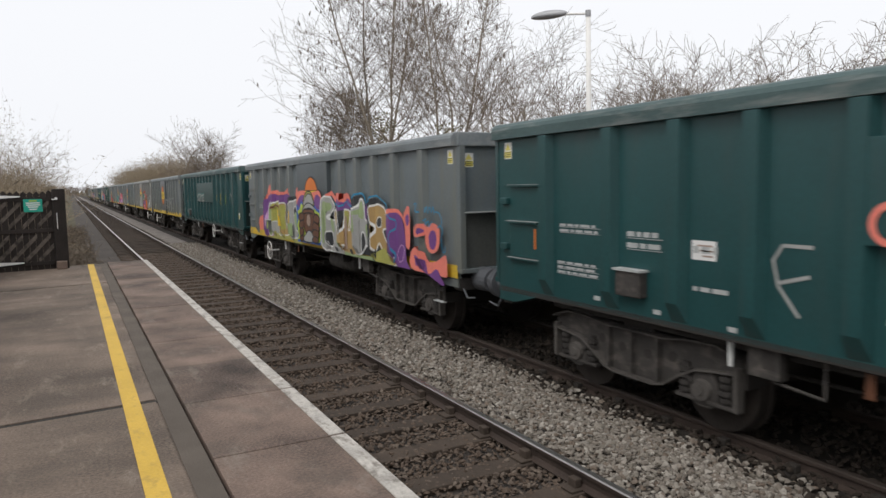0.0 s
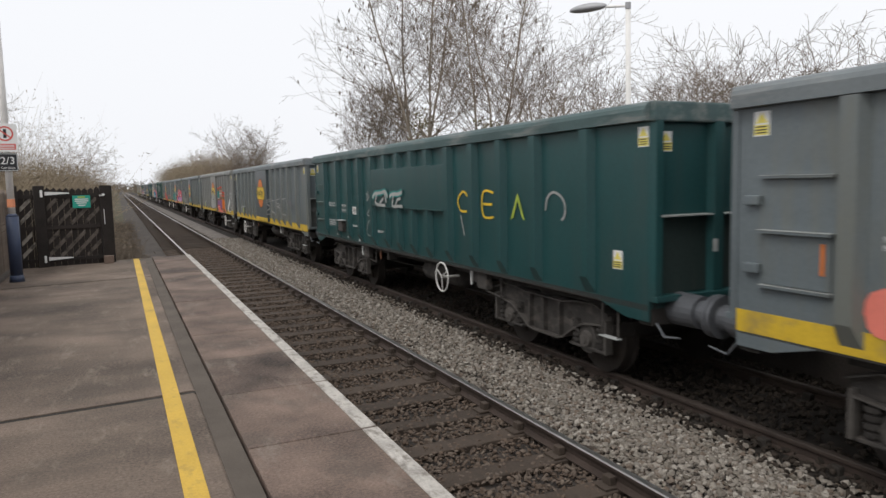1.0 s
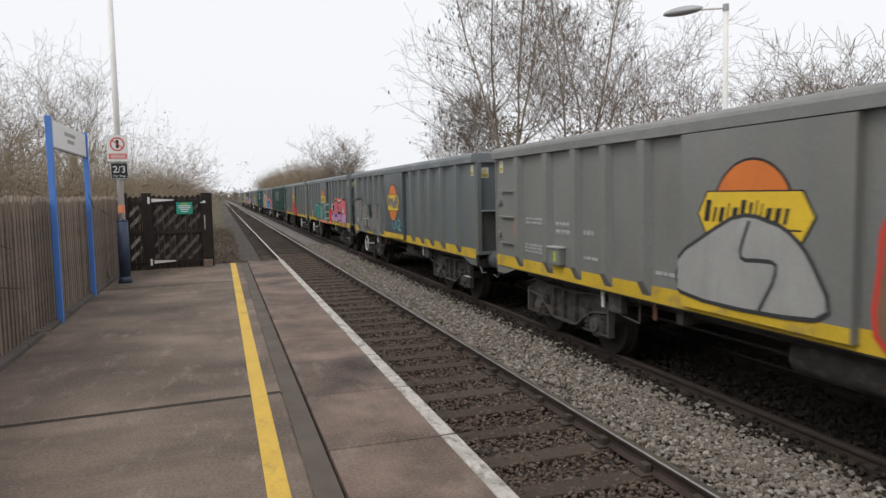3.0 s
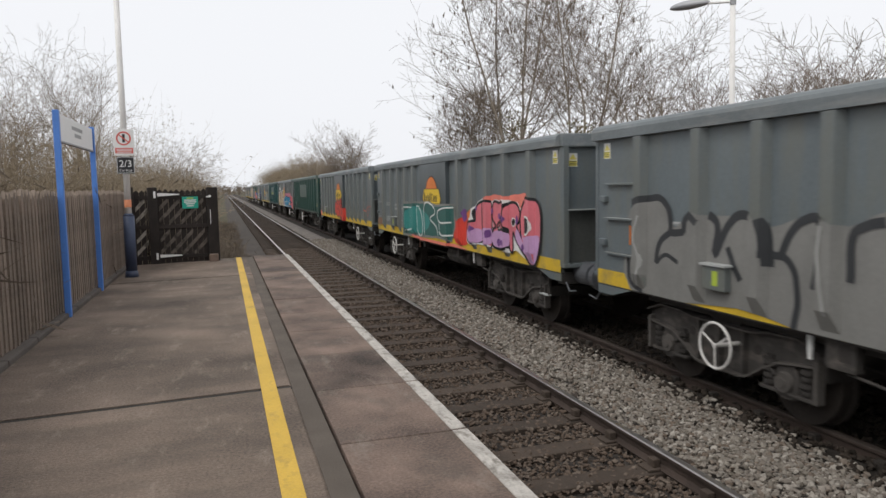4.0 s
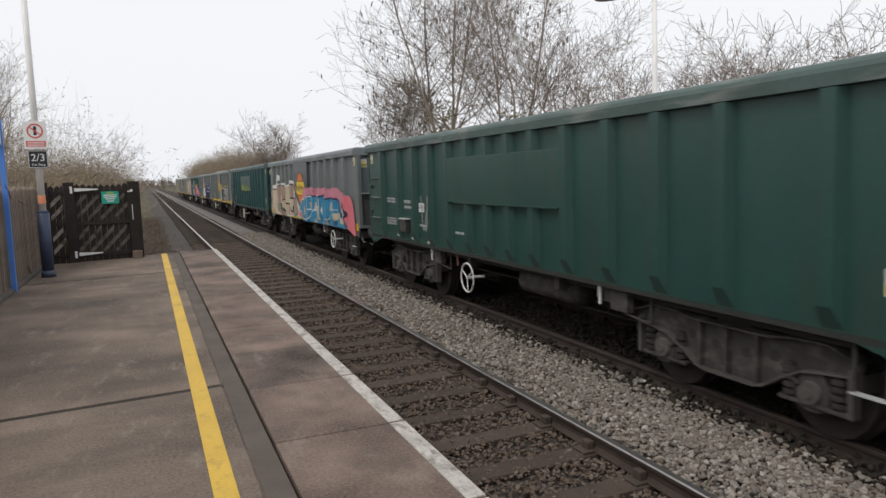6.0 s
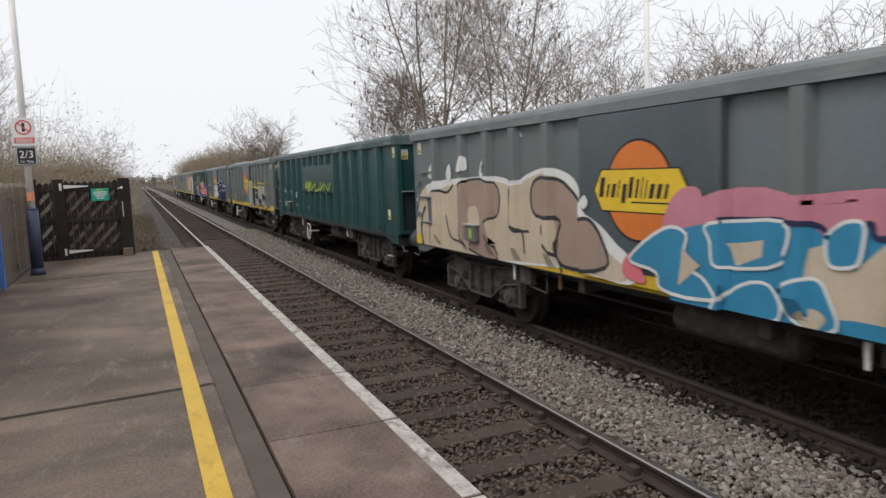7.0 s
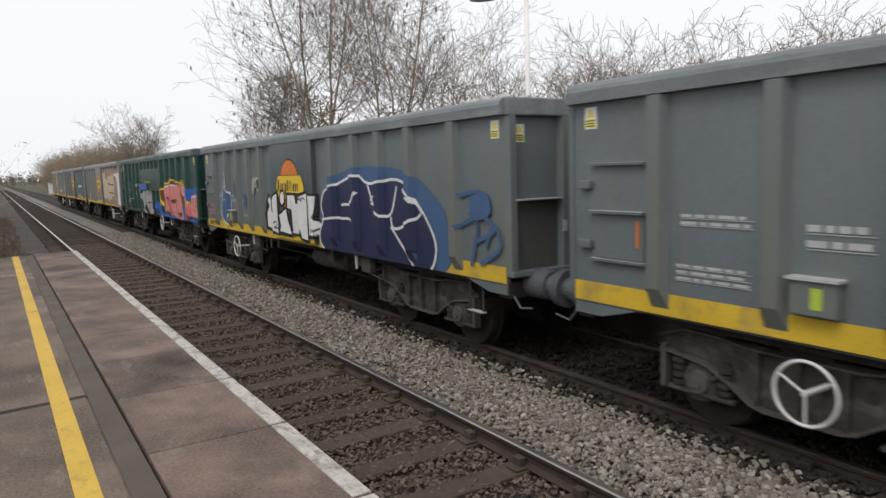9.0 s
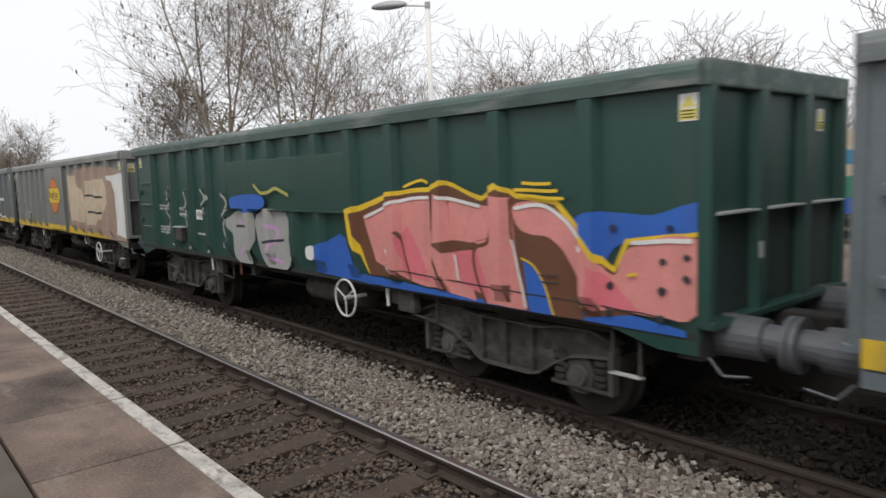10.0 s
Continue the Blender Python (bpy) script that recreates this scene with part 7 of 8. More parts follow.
    # wagon 10
    stroke(W[10], True, "olive", 0.07, [(7.84, 1.96), (7.7, 2.14), (7.61, 1.97), (7.8, 2)])
    stroke(W[10], True, "lime", 0.06, [(7.84, 1.96), (7.7, 2.14), (7.61, 1.97), (7.8, 2)])
    stroke(W[10], True, "lime", 0.06, [(7.52, 2.12), (7.4, 2.08), (7.5, 2.02), (7.35, 2.04), (7.49, 1.9), (7.27, 1.91)])
    stroke(W[10], True, "lime", 0.06, [(7.22, 2.16), (7.27, 1.96), (7.12, 2.14), (7.09, 1.91)])
    fill(W[10], True, "mint", [(8.13, 2.07), (8.07, 2.1), (8.06, 2.02), (8.12, 2.01)])
    # wagon 10
    stroke(W[10], True, "lime", 0.05, [(7.05, 1.91), (6.52, 2.09), (6.58, 1.89), (6.1, 1.95)])
    stroke(W[10], True, "lime", 0.05, [(5.9, 2.14), (6.01, 1.9), (5.51, 2.09), (5.55, 1.9)])
    stroke(W[10], True, "lime", 0.05, [(5.33, 2.09), (5.08, 1.92), (4.8, 2.13)])
    # wagon 11
    fill(W[11], False, "sky", [(5.83, 1.79), (5.62, 1.81), (5.63, 1.64), (5.83, 1.63)])
    fill(W[11], False, "cyan", [(6.01, 1.58), (5.79, 1.6), (5.78, 1.42), (6.01, 1.41)])
    fill(W[11], False, "sky", [(6.16, 1.44), (5.96, 1.47), (5.95, 1.27), (6.17, 1.26)])
    fill(W[11], False, "sky", [(5.92, 1.38), (5.66, 1.4), (5.67, 1.18), (5.93, 1.18)])
    fill(W[11], False, "jade", [(5.63, 1.15), (5.5, 1.16), (5.51, 1.01), (5.63, 1.01)])
    shape(W[11], False, "yellow", [(5.57, 2.06), (5.47, 2.19), (4.95, 2.19), (4.86, 1.98), (4.47, 1.93), (4.43, 2.1), (4.09, 2.14), (3.75, 2.03), (3.56, 1.81), (3.46, 2.07), (3.32, 2.14), (3.14, 2.09), (2.72, 2.12), (2.6, 2.02), (2.55, 2.11), (2.46, 2.14), (2.19, 2), (1.93, 2.09), (1.77, 2.11), (1.67, 2.02), (1.55, 1.84), (1.54, 1.54), (1.63, 1.34), (1.51, 1), (1.74, 1.03), (3.23, 1.06), (5.59, 0.98)])
    shape(W[11], False, "charcoal", [(5.49, 2.02), (5.41, 2.14), (5, 2.13), (4.92, 1.92), (4.47, 1.88), (4.37, 2.07), (4.1, 2.1), (3.8, 2), (3.56, 1.73), (3.41, 2.04), (3.3, 2.09), (3.14, 2.03), (2.72, 2.07), (2.59, 1.97), (2.51, 2.08), (2.46, 2.09), (2.19, 1.96), (1.93, 2.05), (1.78, 2.07), (1.71, 1.99), (1.59, 1.83), (1.59, 1.53), (1.68, 1.33), (1.57, 1.02), (3.23, 1.1), (5.52, 1.04)])
    fill(W[11], False, "silver", [(5.45, 2.06), (4.98, 2.07), (4.94, 1.83), (4.65, 1.84), (4.58, 1.72), (4.74, 1.55), (4.91, 1.48), (4.65, 1.43), (4.6, 1.25), (4.75, 1.06), (5.5, 1.08)])
    fill(W[11], False, "silver", [(4.39, 2.03), (4.11, 2.06), (4.06, 1.81), (3.78, 1.82), (3.78, 1.61), (4.07, 1.56), (4.06, 1.46), (3.77, 1.5), (3.56, 1.31), (3.56, 1.11), (4.4, 1.15), (4.38, 1.28), (4.21, 1.47), (4.39, 1.51)])
    shape(W[11], False, "silver", [(3.37, 2.01), (3.23, 2.01), (3.21, 1.22), (3.45, 1.23), (3.45, 1.58), (3.29, 1.64), (3.44, 1.66)])
    shape(W[11], False, "silver", [(3.2, 1.98), (2.94, 2.01), (2.72, 2.02), (2.64, 1.69), (2.57, 1.52), (2.54, 1.99), (2.44, 2.04), (2.32, 1.96), (2.32, 1.09), (2.65, 1.13), (2.9, 1.46), (2.86, 1.15), (3.18, 1.16)])
    shape(W[11], False, "silver", [(2.31, 1.91), (2.1, 1.95), (1.81, 2.03), (1.77, 1.54), (2.09, 1.49), (1.9, 1.26), (1.69, 1.04), (2.25, 1.07)])
    shape(W[11], False, "charcoal", [(2.3, 1.25), (2.27, 1.11), (2.42, 1.12), (2.4, 1.22)])
    stroke(W[11], False, "charcoal", 0.04, [(4.93, 1.65), (4.74, 1.42), (4.48, 1.41), (4.31, 1.29), (4.35, 1.22)])
    stroke(W[11], False, "charcoal", 0.04, [(2.9, 1.5), (2.74, 1.26)])
    shape(W[11], False, "silver", [(2, 1.4), (1.7, 1.4), (1.69, 1.35), (1.99, 1.35)])
    fill(W[11], False, "mint", [(3.75, 1.66), (3.69, 1.73), (3.63, 1.68), (3.69, 1.6)])
    fill(W[11], False, "mint", [(3.65, 1.56), (3.6, 1.62), (3.56, 1.57), (3.6, 1.51)])
    fill(W[11], False, "mint", [(1.72, 1.63), (1.65, 1.72), (1.55, 1.65), (1.64, 1.56)])
    fill(W[11], False, "mint", [(2.87, 1.05), (2.78, 1.13), (2.69, 1.08), (2.78, 0.98)])
    stroke(W[11], False, "yellow", 0.04, [(1.95, 1.1), (1.78, 1.11), (1.63, 1.1)])
    fill(W[11], False, "sky", [(1.57, 1.5), (1.43, 1.55), (1.31, 1.13), (1.47, 1.13)])
    stroke(W[11], False, "yellow", 0.05, [(1.52, 1.01), (1.45, 1.25), (1.35, 1.3)])
    # wagon 12
    fill(W[12], False, "denim", [(5.25, 1.38), (4.89, 2.12), (3.71, 2.37), (2.26, 2.3), (1.46, 1.95), (1.16, 1.6), (1.13, 1.1), (1.93, 0.84), (3.66, 0.79), (5.05, 0.85)])
    # wagon 12
    fill(W[12], False, "denim", [(11.5, 1.5), (11.43, 1.67), (11.26, 1.99), (11.13, 2.26), (10.83, 2.37), (10.76, 2.1), (10.84, 1.99), (10.65, 1.85), (10.65, 1.47), (10.93, 1.12), (11.42, 1.24)], "white", 0.035)
    stroke(W[12], False, "white", 0.02, [(11.22, 2.03), (10.93, 2.07), (10.81, 1.99)])
    stroke(W[12], False, "white", 0.02, [(11.28, 1.71), (10.81, 1.73)])
    fill(W[12], False, "denim", [(10.34, 2.11), (10, 2.12), (10.02, 1.8), (10.33, 1.81)])
    fill(W[12], False, "denim", [(9.63, 1.87), (9.17, 1.82), (9.24, 1.55), (9.59, 1.6)])
    shape(W[12], False, "black", [(8.14, 1.49), (7.96, 1.67), (8.06, 1.76), (7.91, 1.92), (7.67, 1.78), (7.5, 1.58), (7.54, 1.77), (7.44, 1.91), (7.09, 1.98), (7.15, 1.67), (7.05, 1.39), (7.07, 1.1), (7.47, 1.12), (8.12, 1.17)])
    shape(W[12], False, "white", [(8.03, 1.5), (7.86, 1.66), (7.96, 1.76), (7.88, 1.85), (7.7, 1.74), (7.44, 1.52), (7.47, 1.75), (7.39, 1.87), (7.17, 1.92), (7.24, 1.66), (7.13, 1.35), (7.16, 1.15), (7.44, 1.18), (8.02, 1.23)])
    fill(W[12], False, "black", [(7.03, 1.82), (6.95, 1.98), (6.79, 2), (6.69, 1.87), (6.74, 1.72), (6.9, 1.67), (7.02, 1.73)])
    fill(W[12], False, "white", [(6.98, 1.82), (6.92, 1.94), (6.8, 1.95), (6.74, 1.85), (6.79, 1.75), (6.9, 1.72)])
    shape(W[12], False, "black", [(7.15, 1.52), (6.61, 1.7), (6.56, 1.47), (6.43, 1.33), (6.33, 1.11), (7.14, 1.12), (7.01, 1.35), (7.05, 1.46)])
    shape(W[12], False, "white", [(7.07, 1.51), (6.67, 1.63), (6.61, 1.43), (6.5, 1.3), (6.42, 1.17), (7.06, 1.19), (6.93, 1.36), (6.97, 1.46)])
    shape(W[12], False, "black", [(6.63, 1.95), (6.15, 1.96), (6.1, 1.71), (6.06, 1.94), (5.56, 1.99), (5.55, 1.05), (5.94, 1.09), (5.96, 1.28), (6.01, 1.15), (6.42, 1.14), (6.36, 1.59), (6.66, 1.62)])
    shape(W[12], False, "white", [(6.56, 1.9), (6.2, 1.9), (6.12, 1.61), (6.01, 1.88), (5.61, 1.94), (5.61, 1.11), (5.89, 1.13), (5.93, 1.42), (6.05, 1.19), (6.33, 1.2), (6.29, 1.62), (6.59, 1.66)])
    shape(W[12], False, "black", [(5.61, 1.94), (5.26, 1.95), (5.28, 1.59), (5.34, 1.55), (5.06, 1.41), (5.02, 1.16), (5.59, 1.14)])
    shape(W[12], False, "white", [(5.55, 1.9), (5.31, 1.9), (5.33, 1.59), (5.43, 1.53), (5.11, 1.38), (5.08, 1.2), (5.54, 1.21)])
    stroke(W[12], False, "charcoal", 0.025, [(7.42, 1.33), (7.26, 1.36), (7.23, 1.29), (7.38, 1.24), (7.08, 1.25)])
    stroke(W[12], False, "charcoal", 0.03, [(6.01, 1.82), (5.93, 1.87), (5.87, 1.81), (5.8, 1.87), (5.68, 1.83)])
    stroke(W[12], False, "charcoal", 0.03, [(5.48, 1.25), (5.41, 1.31), (5.35, 1.27), (5.24, 1.34), (5.22, 1.27)])
    # wagon 12
    fill(W[12], False, "navy", [(5.15, 1.76), (4.98, 2), (4.41, 2.12), (3.72, 2.25), (3.3, 2.12), (2.42, 2.18), (2.03, 1.97), (1.62, 1.61), (1.44, 1.29), (1.6, 0.98), (1.98, 0.89), (2.55, 0.94), (3.23, 0.86), (3.64, 0.98), (4.5, 0.9), (5.1, 1), (5.27, 1.23), (5.08, 1.54)], "white", 0.04)
    stroke(W[12], False, "white", 0.04, [(5.14, 1.51), (4.43, 1.56), (3.79, 1.55)])
    stroke(W[12], False, "white", 0.04, [(4.31, 1.78), (3.84, 1.81), (3.66, 1.99)])
    stroke(W[12], False, "white", 0.04, [(3.34, 2.1), (3.11, 1.77), (2.66, 1.67), (2.43, 2.09)])
    stroke(W[12], False, "white", 0.04, [(2.63, 1.65), (2.51, 1.48), (1.8, 1.72), (2.08, 1.94)])
    stroke(W[12], False, "white", 0.04, [(2.64, 1.5), (2.27, 1.21), (1.95, 0.93)])
    stroke(W[12], False, "white", 0.03, [(3.27, 1.87), (3.1, 1.96), (3.04, 1.82), (3.25, 1.83)])
    stroke(W[12], False, "denim", 0.05, [(0.88, 1.99), (0.44, 2.03), (0.28, 1.9), (0.68, 1.76)])
    stroke(W[12], False, "denim", 0.05, [(0.9, 1.61), (0.45, 1.74), (0.18, 1.59), (0.58, 1.43)])
    stroke(W[12], False, "denim", 0.05, [(0.67, 1.96), (0.51, 1.63), (0.65, 1.15)])
    stroke(W[12], False, "denim", 0.05, [(0.35, 1.38), (0.18, 1.65), (0.08, 1.4), (0.47, 1.17)])
    fill(W[12], False, "denim", [(0.65, 1.96), (0.31, 2), (0.25, 1.78), (0.57, 1.7)])
    # wagon 12
    fill(W[12], False, "silver", [(8.92, 2.08), (8.83, 2.21), (8.62, 2.24), (8.38, 2.24), (8.31, 2.1), (8.37, 1.99), (8.57, 1.96), (8.62, 2.04), (8.74, 2.02), (8.83, 1.89), (8.91, 1.93)])
    stroke(W[12], False, "grey", 0.05, [(8.75, 2.08), (8.62, 2.12), (8.5, 2.06)])
    stroke(W[12], False, "coral", 0.035, [(12.43, 1.53), (12.32, 1.59), (12.22, 1.53), (12.07, 1.6)])
    stroke(W[12], False, "coral", 0.045, [(12.53, 1.31), (12.42, 1.39), (12.34, 1.31), (12.21, 1.4), (12.13, 1.33)])
    stroke(W[12], False, "charcoal", 0.03, [(12.62, 1.1), (12.35, 1.16), (12.51, 1.05), (12.19, 1.16), (12.04, 1.09), (11.89, 1.15), (11.75, 1.06)])
    # wagon 13
    shape(W[13], True, "blue", [(5.52, 1.4), (4.94, 1.59), (4.61, 1.43), (4.44, 1.01), (5.56, 1.04)])
    shape(W[13], True, "blue", [(5.55, 1.13), (4.46, 1.11), (2.96, 1.06), (1.01, 1.07), (0.88, 1.15), (0.1, 1.05), (0.09, 0.85), (0.67, 0.85), (1.01, 0.96), (4.47, 1.01)])
    fill(W[13], True, "blue", [(1.19, 1.86), (0.88, 1.95), (0.4, 1.93), (-0.07, 2.04), (-0.07, 1.76), (0.66, 1.7), (0.88, 1.49), (1.11, 1.71)])
    shape(W[13], True, "yellow", [(4.69, 1.9), (3.8, 2.12), (3.04, 2.18), (2.85, 2.24), (2.3, 2.07), (2.05, 2.21), (1.83, 2.1), (1.34, 2.05), (1.11, 1.82), (0.9, 1.61), (0.75, 1.49), (0.64, 1.73), (-0.04, 1.82), (-0.02, 1.27), (0.4, 1.2), (1, 1.11), (1.73, 1.07), (2.95, 1.12), (3.87, 1.16), (4.31, 1.13), (4.6, 1.49)])
    shape(W[13], True, "brown", [(4.6, 1.85), (3.78, 2.07), (3.03, 2.13), (2.82, 2.19), (2.31, 2.02), (2.02, 2.15), (1.83, 2.05), (1.37, 2), (1.17, 1.8), (0.96, 1.56), (0.74, 1.44), (0.6, 1.69), (0.01, 1.78), (0.01, 1.23), (0.4, 1.15), (1, 1.04), (1.73, 1.03), (2.96, 1.07), (3.85, 1.13), (4.27, 1.11), (4.5, 1.5)])
    shape(W[13], True, "salmon", [(4.39, 1.83), (3.7, 2.03), (3.12, 2.08), (3.01, 1.88), (3.08, 1.63), (2.94, 1.34), (2.9, 1.08), (3.32, 1.09), (3.74, 1.17), (4.16, 1.3), (4.28, 1.58)])
    shape(W[13], True, "salmon", [(2.95, 2.1), (2.45, 2), (2.18, 1.97), (2.23, 1.67), (2.75, 1.53), (2.66, 1.18), (2.41, 1.02), (2.87, 1.06), (2.99, 1.46)])
    shape(W[13], True, "salmon", [(2.14, 2.08), (1.92, 2.06), (1.89, 1.69), (1.82, 1.37), (1.68, 1.01), (2.25, 1.01), (2.45, 1.32), (2.47, 1.6), (2.19, 1.67)])
    fill(W[13], True, "salmon", [(1.88, 1.98), (1.57, 2.02), (1.24, 1.89), (0.99, 1.63), (0.75, 1.42), (0.59, 1.66), (-0, 1.76), (0.01, 1.18), (0.4, 1.12), (0.71, 1.15), (1, 1.12), (1.18, 1.47), (1.43, 1.7), (1.78, 1.75)])
    shape(W[13], True, "pink", [(3.69, 1.6), (3.51, 1.74), (3.32, 1.5), (3.14, 1.14), (3.59, 1.17)])
    shape(W[13], True, "pink", [(2.75, 1.52), (2.39, 1.55), (2.22, 1.06), (2.63, 1.19)])
    shape(W[13], True, "pink", [(1, 1.12), (0.97, 1.49), (0.75, 1.37), (0.5, 1.14), (0.72, 1.15)])
    shape(W[13], True, "brown", [(3.02, 1.57), (2.75, 1.62), (2.39, 1.61), (2.42, 1.54), (2.84, 1.48)])
    shape(W[13], True, "blue", [(1.76, 1.49), (1.57, 1.38), (1.41, 1.2), (1.42, 0.99), (1.69, 1)])
    shape(W[13], True, "brown", [(1.83, 1.72), (1.45, 1.71), (1.24, 1.51), (1.05, 1.01), (1.4, 1), (1.54, 1.39), (1.79, 1.52)])
    stroke(W[13], True, "brown", 0.035, [(3, 2.09), (3, 1.76), (3.08, 1.57), (2.93, 1.28), (2.86, 1.07)])
    stroke(W[13], True, "brown", 0.035, [(2.16, 2.06), (2.21, 1.65), (2.42, 1.55), (2.4, 1.27), (2.26, 1.02)])
    stroke(W[13], True, "brown", 0.03, [(3.67, 1.67), (3.57, 1.42), (3.47, 1.1)])
    stroke(W[13], True, "brown", 0.03, [(1.92, 2.05), (1.89, 1.66), (1.81, 1.35), (1.69, 1.01)])
    stroke(W[13], True, "charcoal", 0.012, [(3.75, 1.22), (1.95, 1.17), (0.67, 1.15), (0.04, 1.1)])
    stroke(W[13], True, "yellow", 0.02, [(1.78, 1.5), (1.56, 1.38), (1.39, 1.01)])
    stroke(W[13], True, "white", 0.035, [(4.34, 1.81), (3.7, 2), (3.11, 2.06)])
    stroke(W[13], True, "white", 0.035, [(2.91, 2.07), (2.32, 1.97)])
    stroke(W[13], True, "white", 0.035, [(1.85, 1.96), (1.51, 1.99), (1.24, 1.86), (1.03, 1.62)])
    stroke(W[13], True, "white", 0.035, [(0.57, 1.7), (0.04, 1.75)])
    stroke(W[13], True, "white", 0.03, [(3.06, 2.04), (3.02, 1.74)])
    stroke(W[13], True, "white", 0.03, [(1.9, 1.66), (1.81, 1.37), (1.72, 1.03)])
    stroke(W[13], True, "white", 0.025, [(3.96, 1.46), (3.76, 1.17)])
    stroke(W[13], True, "white", 0.03, [(2.71, 1.47), (2.66, 1.21)])
    fill(W[13], True, "charcoal", [(0.31, 1.57), (0.28, 1.6), (0.24, 1.57), (0.28, 1.54)])
    fill(W[13], True, "charcoal", [(0.11, 1.62), (0.08, 1.65), (0.04, 1.62), (0.08, 1.59)])
    fill(W[13], True, "charcoal", [(0.12, 1.45), (0.09, 1.48), (0.05, 1.45), (0.08, 1.42)])
    fill(W[13], True, "charcoal", [(0.33, 1.34), (0.3, 1.38), (0.25, 1.35), (0.29, 1.3)])
    fill(W[13], True, "charcoal", [(0.81, 1.33), (0.77, 1.37), (0.74, 1.34), (0.78, 1.3)])
    fill(W[13], True, "charcoal", [(0.83, 1.11), (0.8, 1.15), (0.76, 1.12), (0.8, 1.08)])
    fill(W[13], True, "navy", [(0.78, 1.82), (0.74, 1.85), (0.7, 1.82), (0.74, 1.78)])
    fill(W[13], True, "navy", [(0.25, 1.83), (0.22, 1.86), (0.18, 1.83), (0.22, 1.8)])
    fill(W[13], True, "charcoal", [(0.33, 1.11), (0.3, 1.15), (0.26, 1.12), (0.3, 1.08)])
    stroke(W[13], True, "yellow", 0.03, [(3.54, 2.17), (3.23, 2.24), (3.1, 2.22)])
    stroke(W[13], True, "yellow", 0.03, [(1.74, 2.19), (1.39, 2.19)])
    stroke(W[13], True, "yellow", 0.03, [(1.84, 2.13), (1.31, 2.12)])
    stroke(W[13], True, "yellow", 0.03, [(1.79, 2.08), (1.24, 2.05)])
    stroke(W[13], True, "yellow", 0.025, [(0.6, 1.44), (0.51, 1.45)])
    stroke(W[13], True, "charcoal", 0.015, [(1.53, 1.36), (1.32, 1.37)])
    stroke(W[13], True, "charcoal", 0.015, [(1.52, 1.3), (1.32, 1.31)])
    fill(W[13], True, "silver", [(8.13, 1.76), (7.34, 1.81), (7.49, 0.98), (8.06, 1.07), (8.12, 1.39)])
    fill(W[13], True, "silver", [(7.23, 1.78), (6.29, 1.83), (6.24, 1.08), (6.85, 0.98), (7.18, 1.27)])
    stroke(W[13], True, "lilac", 0.06, [(7.86, 1.68), (7.59, 1.42), (7.88, 1.13)])
    stroke(W[13], True, "lilac", 0.06, [(6.98, 1.66), (6.54, 1.55), (6.86, 1.2), (6.43, 1.11)])
    stroke(W[13], True, "charcoal", 0.04, [(7.98, 1.58), (7.47, 1.6)])
    stroke(W[13], True, "charcoal", 0.04, [(7.11, 1.36), (6.39, 1.44)])
    fill(W[13], True, "blue", [(7.92, 2.04), (6.92, 2.09), (6.84, 1.89), (7.82, 1.82)])
    stroke(W[13], True, "olive", 0.05, [(7.09, 2.24), (6.81, 2.11), (6.38, 2.17), (6.03, 2.08)])
    stroke(W[13], True, "silver", 0.04, [(11, 2.24), (10.8, 2.03), (11.16, 1.8), (10.95, 1.59), (11.2, 1.31)])
    stroke(W[13], True, "silver", 0.04, [(10.02, 2.18), (9.85, 1.93), (10.16, 1.72), (10, 1.41)])
    stroke(W[13], True, "silver", 0.04, [(9.22, 2.21), (9.01, 2.01), (9.34, 1.81), (9.11, 1.69)])
    stroke(W[13], True, "silver", 0.05, [(8.43, 2.13), (8.1, 1.95), (8.47, 1.57), (8.26, 1.2)])
    fill(W[13], True, "white", [(5.76, 1.37), (5.56, 1.39), (5.58, 1.22), (5.76, 1.22)])
    # wagon 14
    fill(W[14], False, "tan", [(4.76, 2.62), (-0.07, 2.58), (-0.18, 1), (1.98, 1.1), (4.74, 1.29)])
    shape(W[14], False, "cream", [(4.65, 2.58), (3.91, 2.57), (3.34, 1.85), (3.52, 1.33), (4.58, 1.37)])
    shape(W[14], False, "cream", [(2.86, 2.43), (1.56, 2.47), (1.21, 2.01), (2.17, 1.3), (3.08, 1.3)])
    shape(W[14], False, "white", [(0.97, 2.51), (0.06, 2.57), (-0.32, 2.14), (-0.12, 1.06), (0.72, 1.15), (0.38, 1.75)])
    stroke(W[14], False, "charcoal", 0.05, [(3.26, 2.07), (1.7, 2.01)])
    stroke(W[14], False, "charcoal", 0.05, [(2.85, 1.64), (1.82, 1.62)])
    stroke(W[14], False, "charcoal", 0.05, [(1.13, 2.28), (1.13, 1.34)])
    stroke(W[14], False, "black", 0.06, [(-0.82, 1.89), (-1.42, 1.76), (-0.81, 1.55), (-1.39, 1.45)])


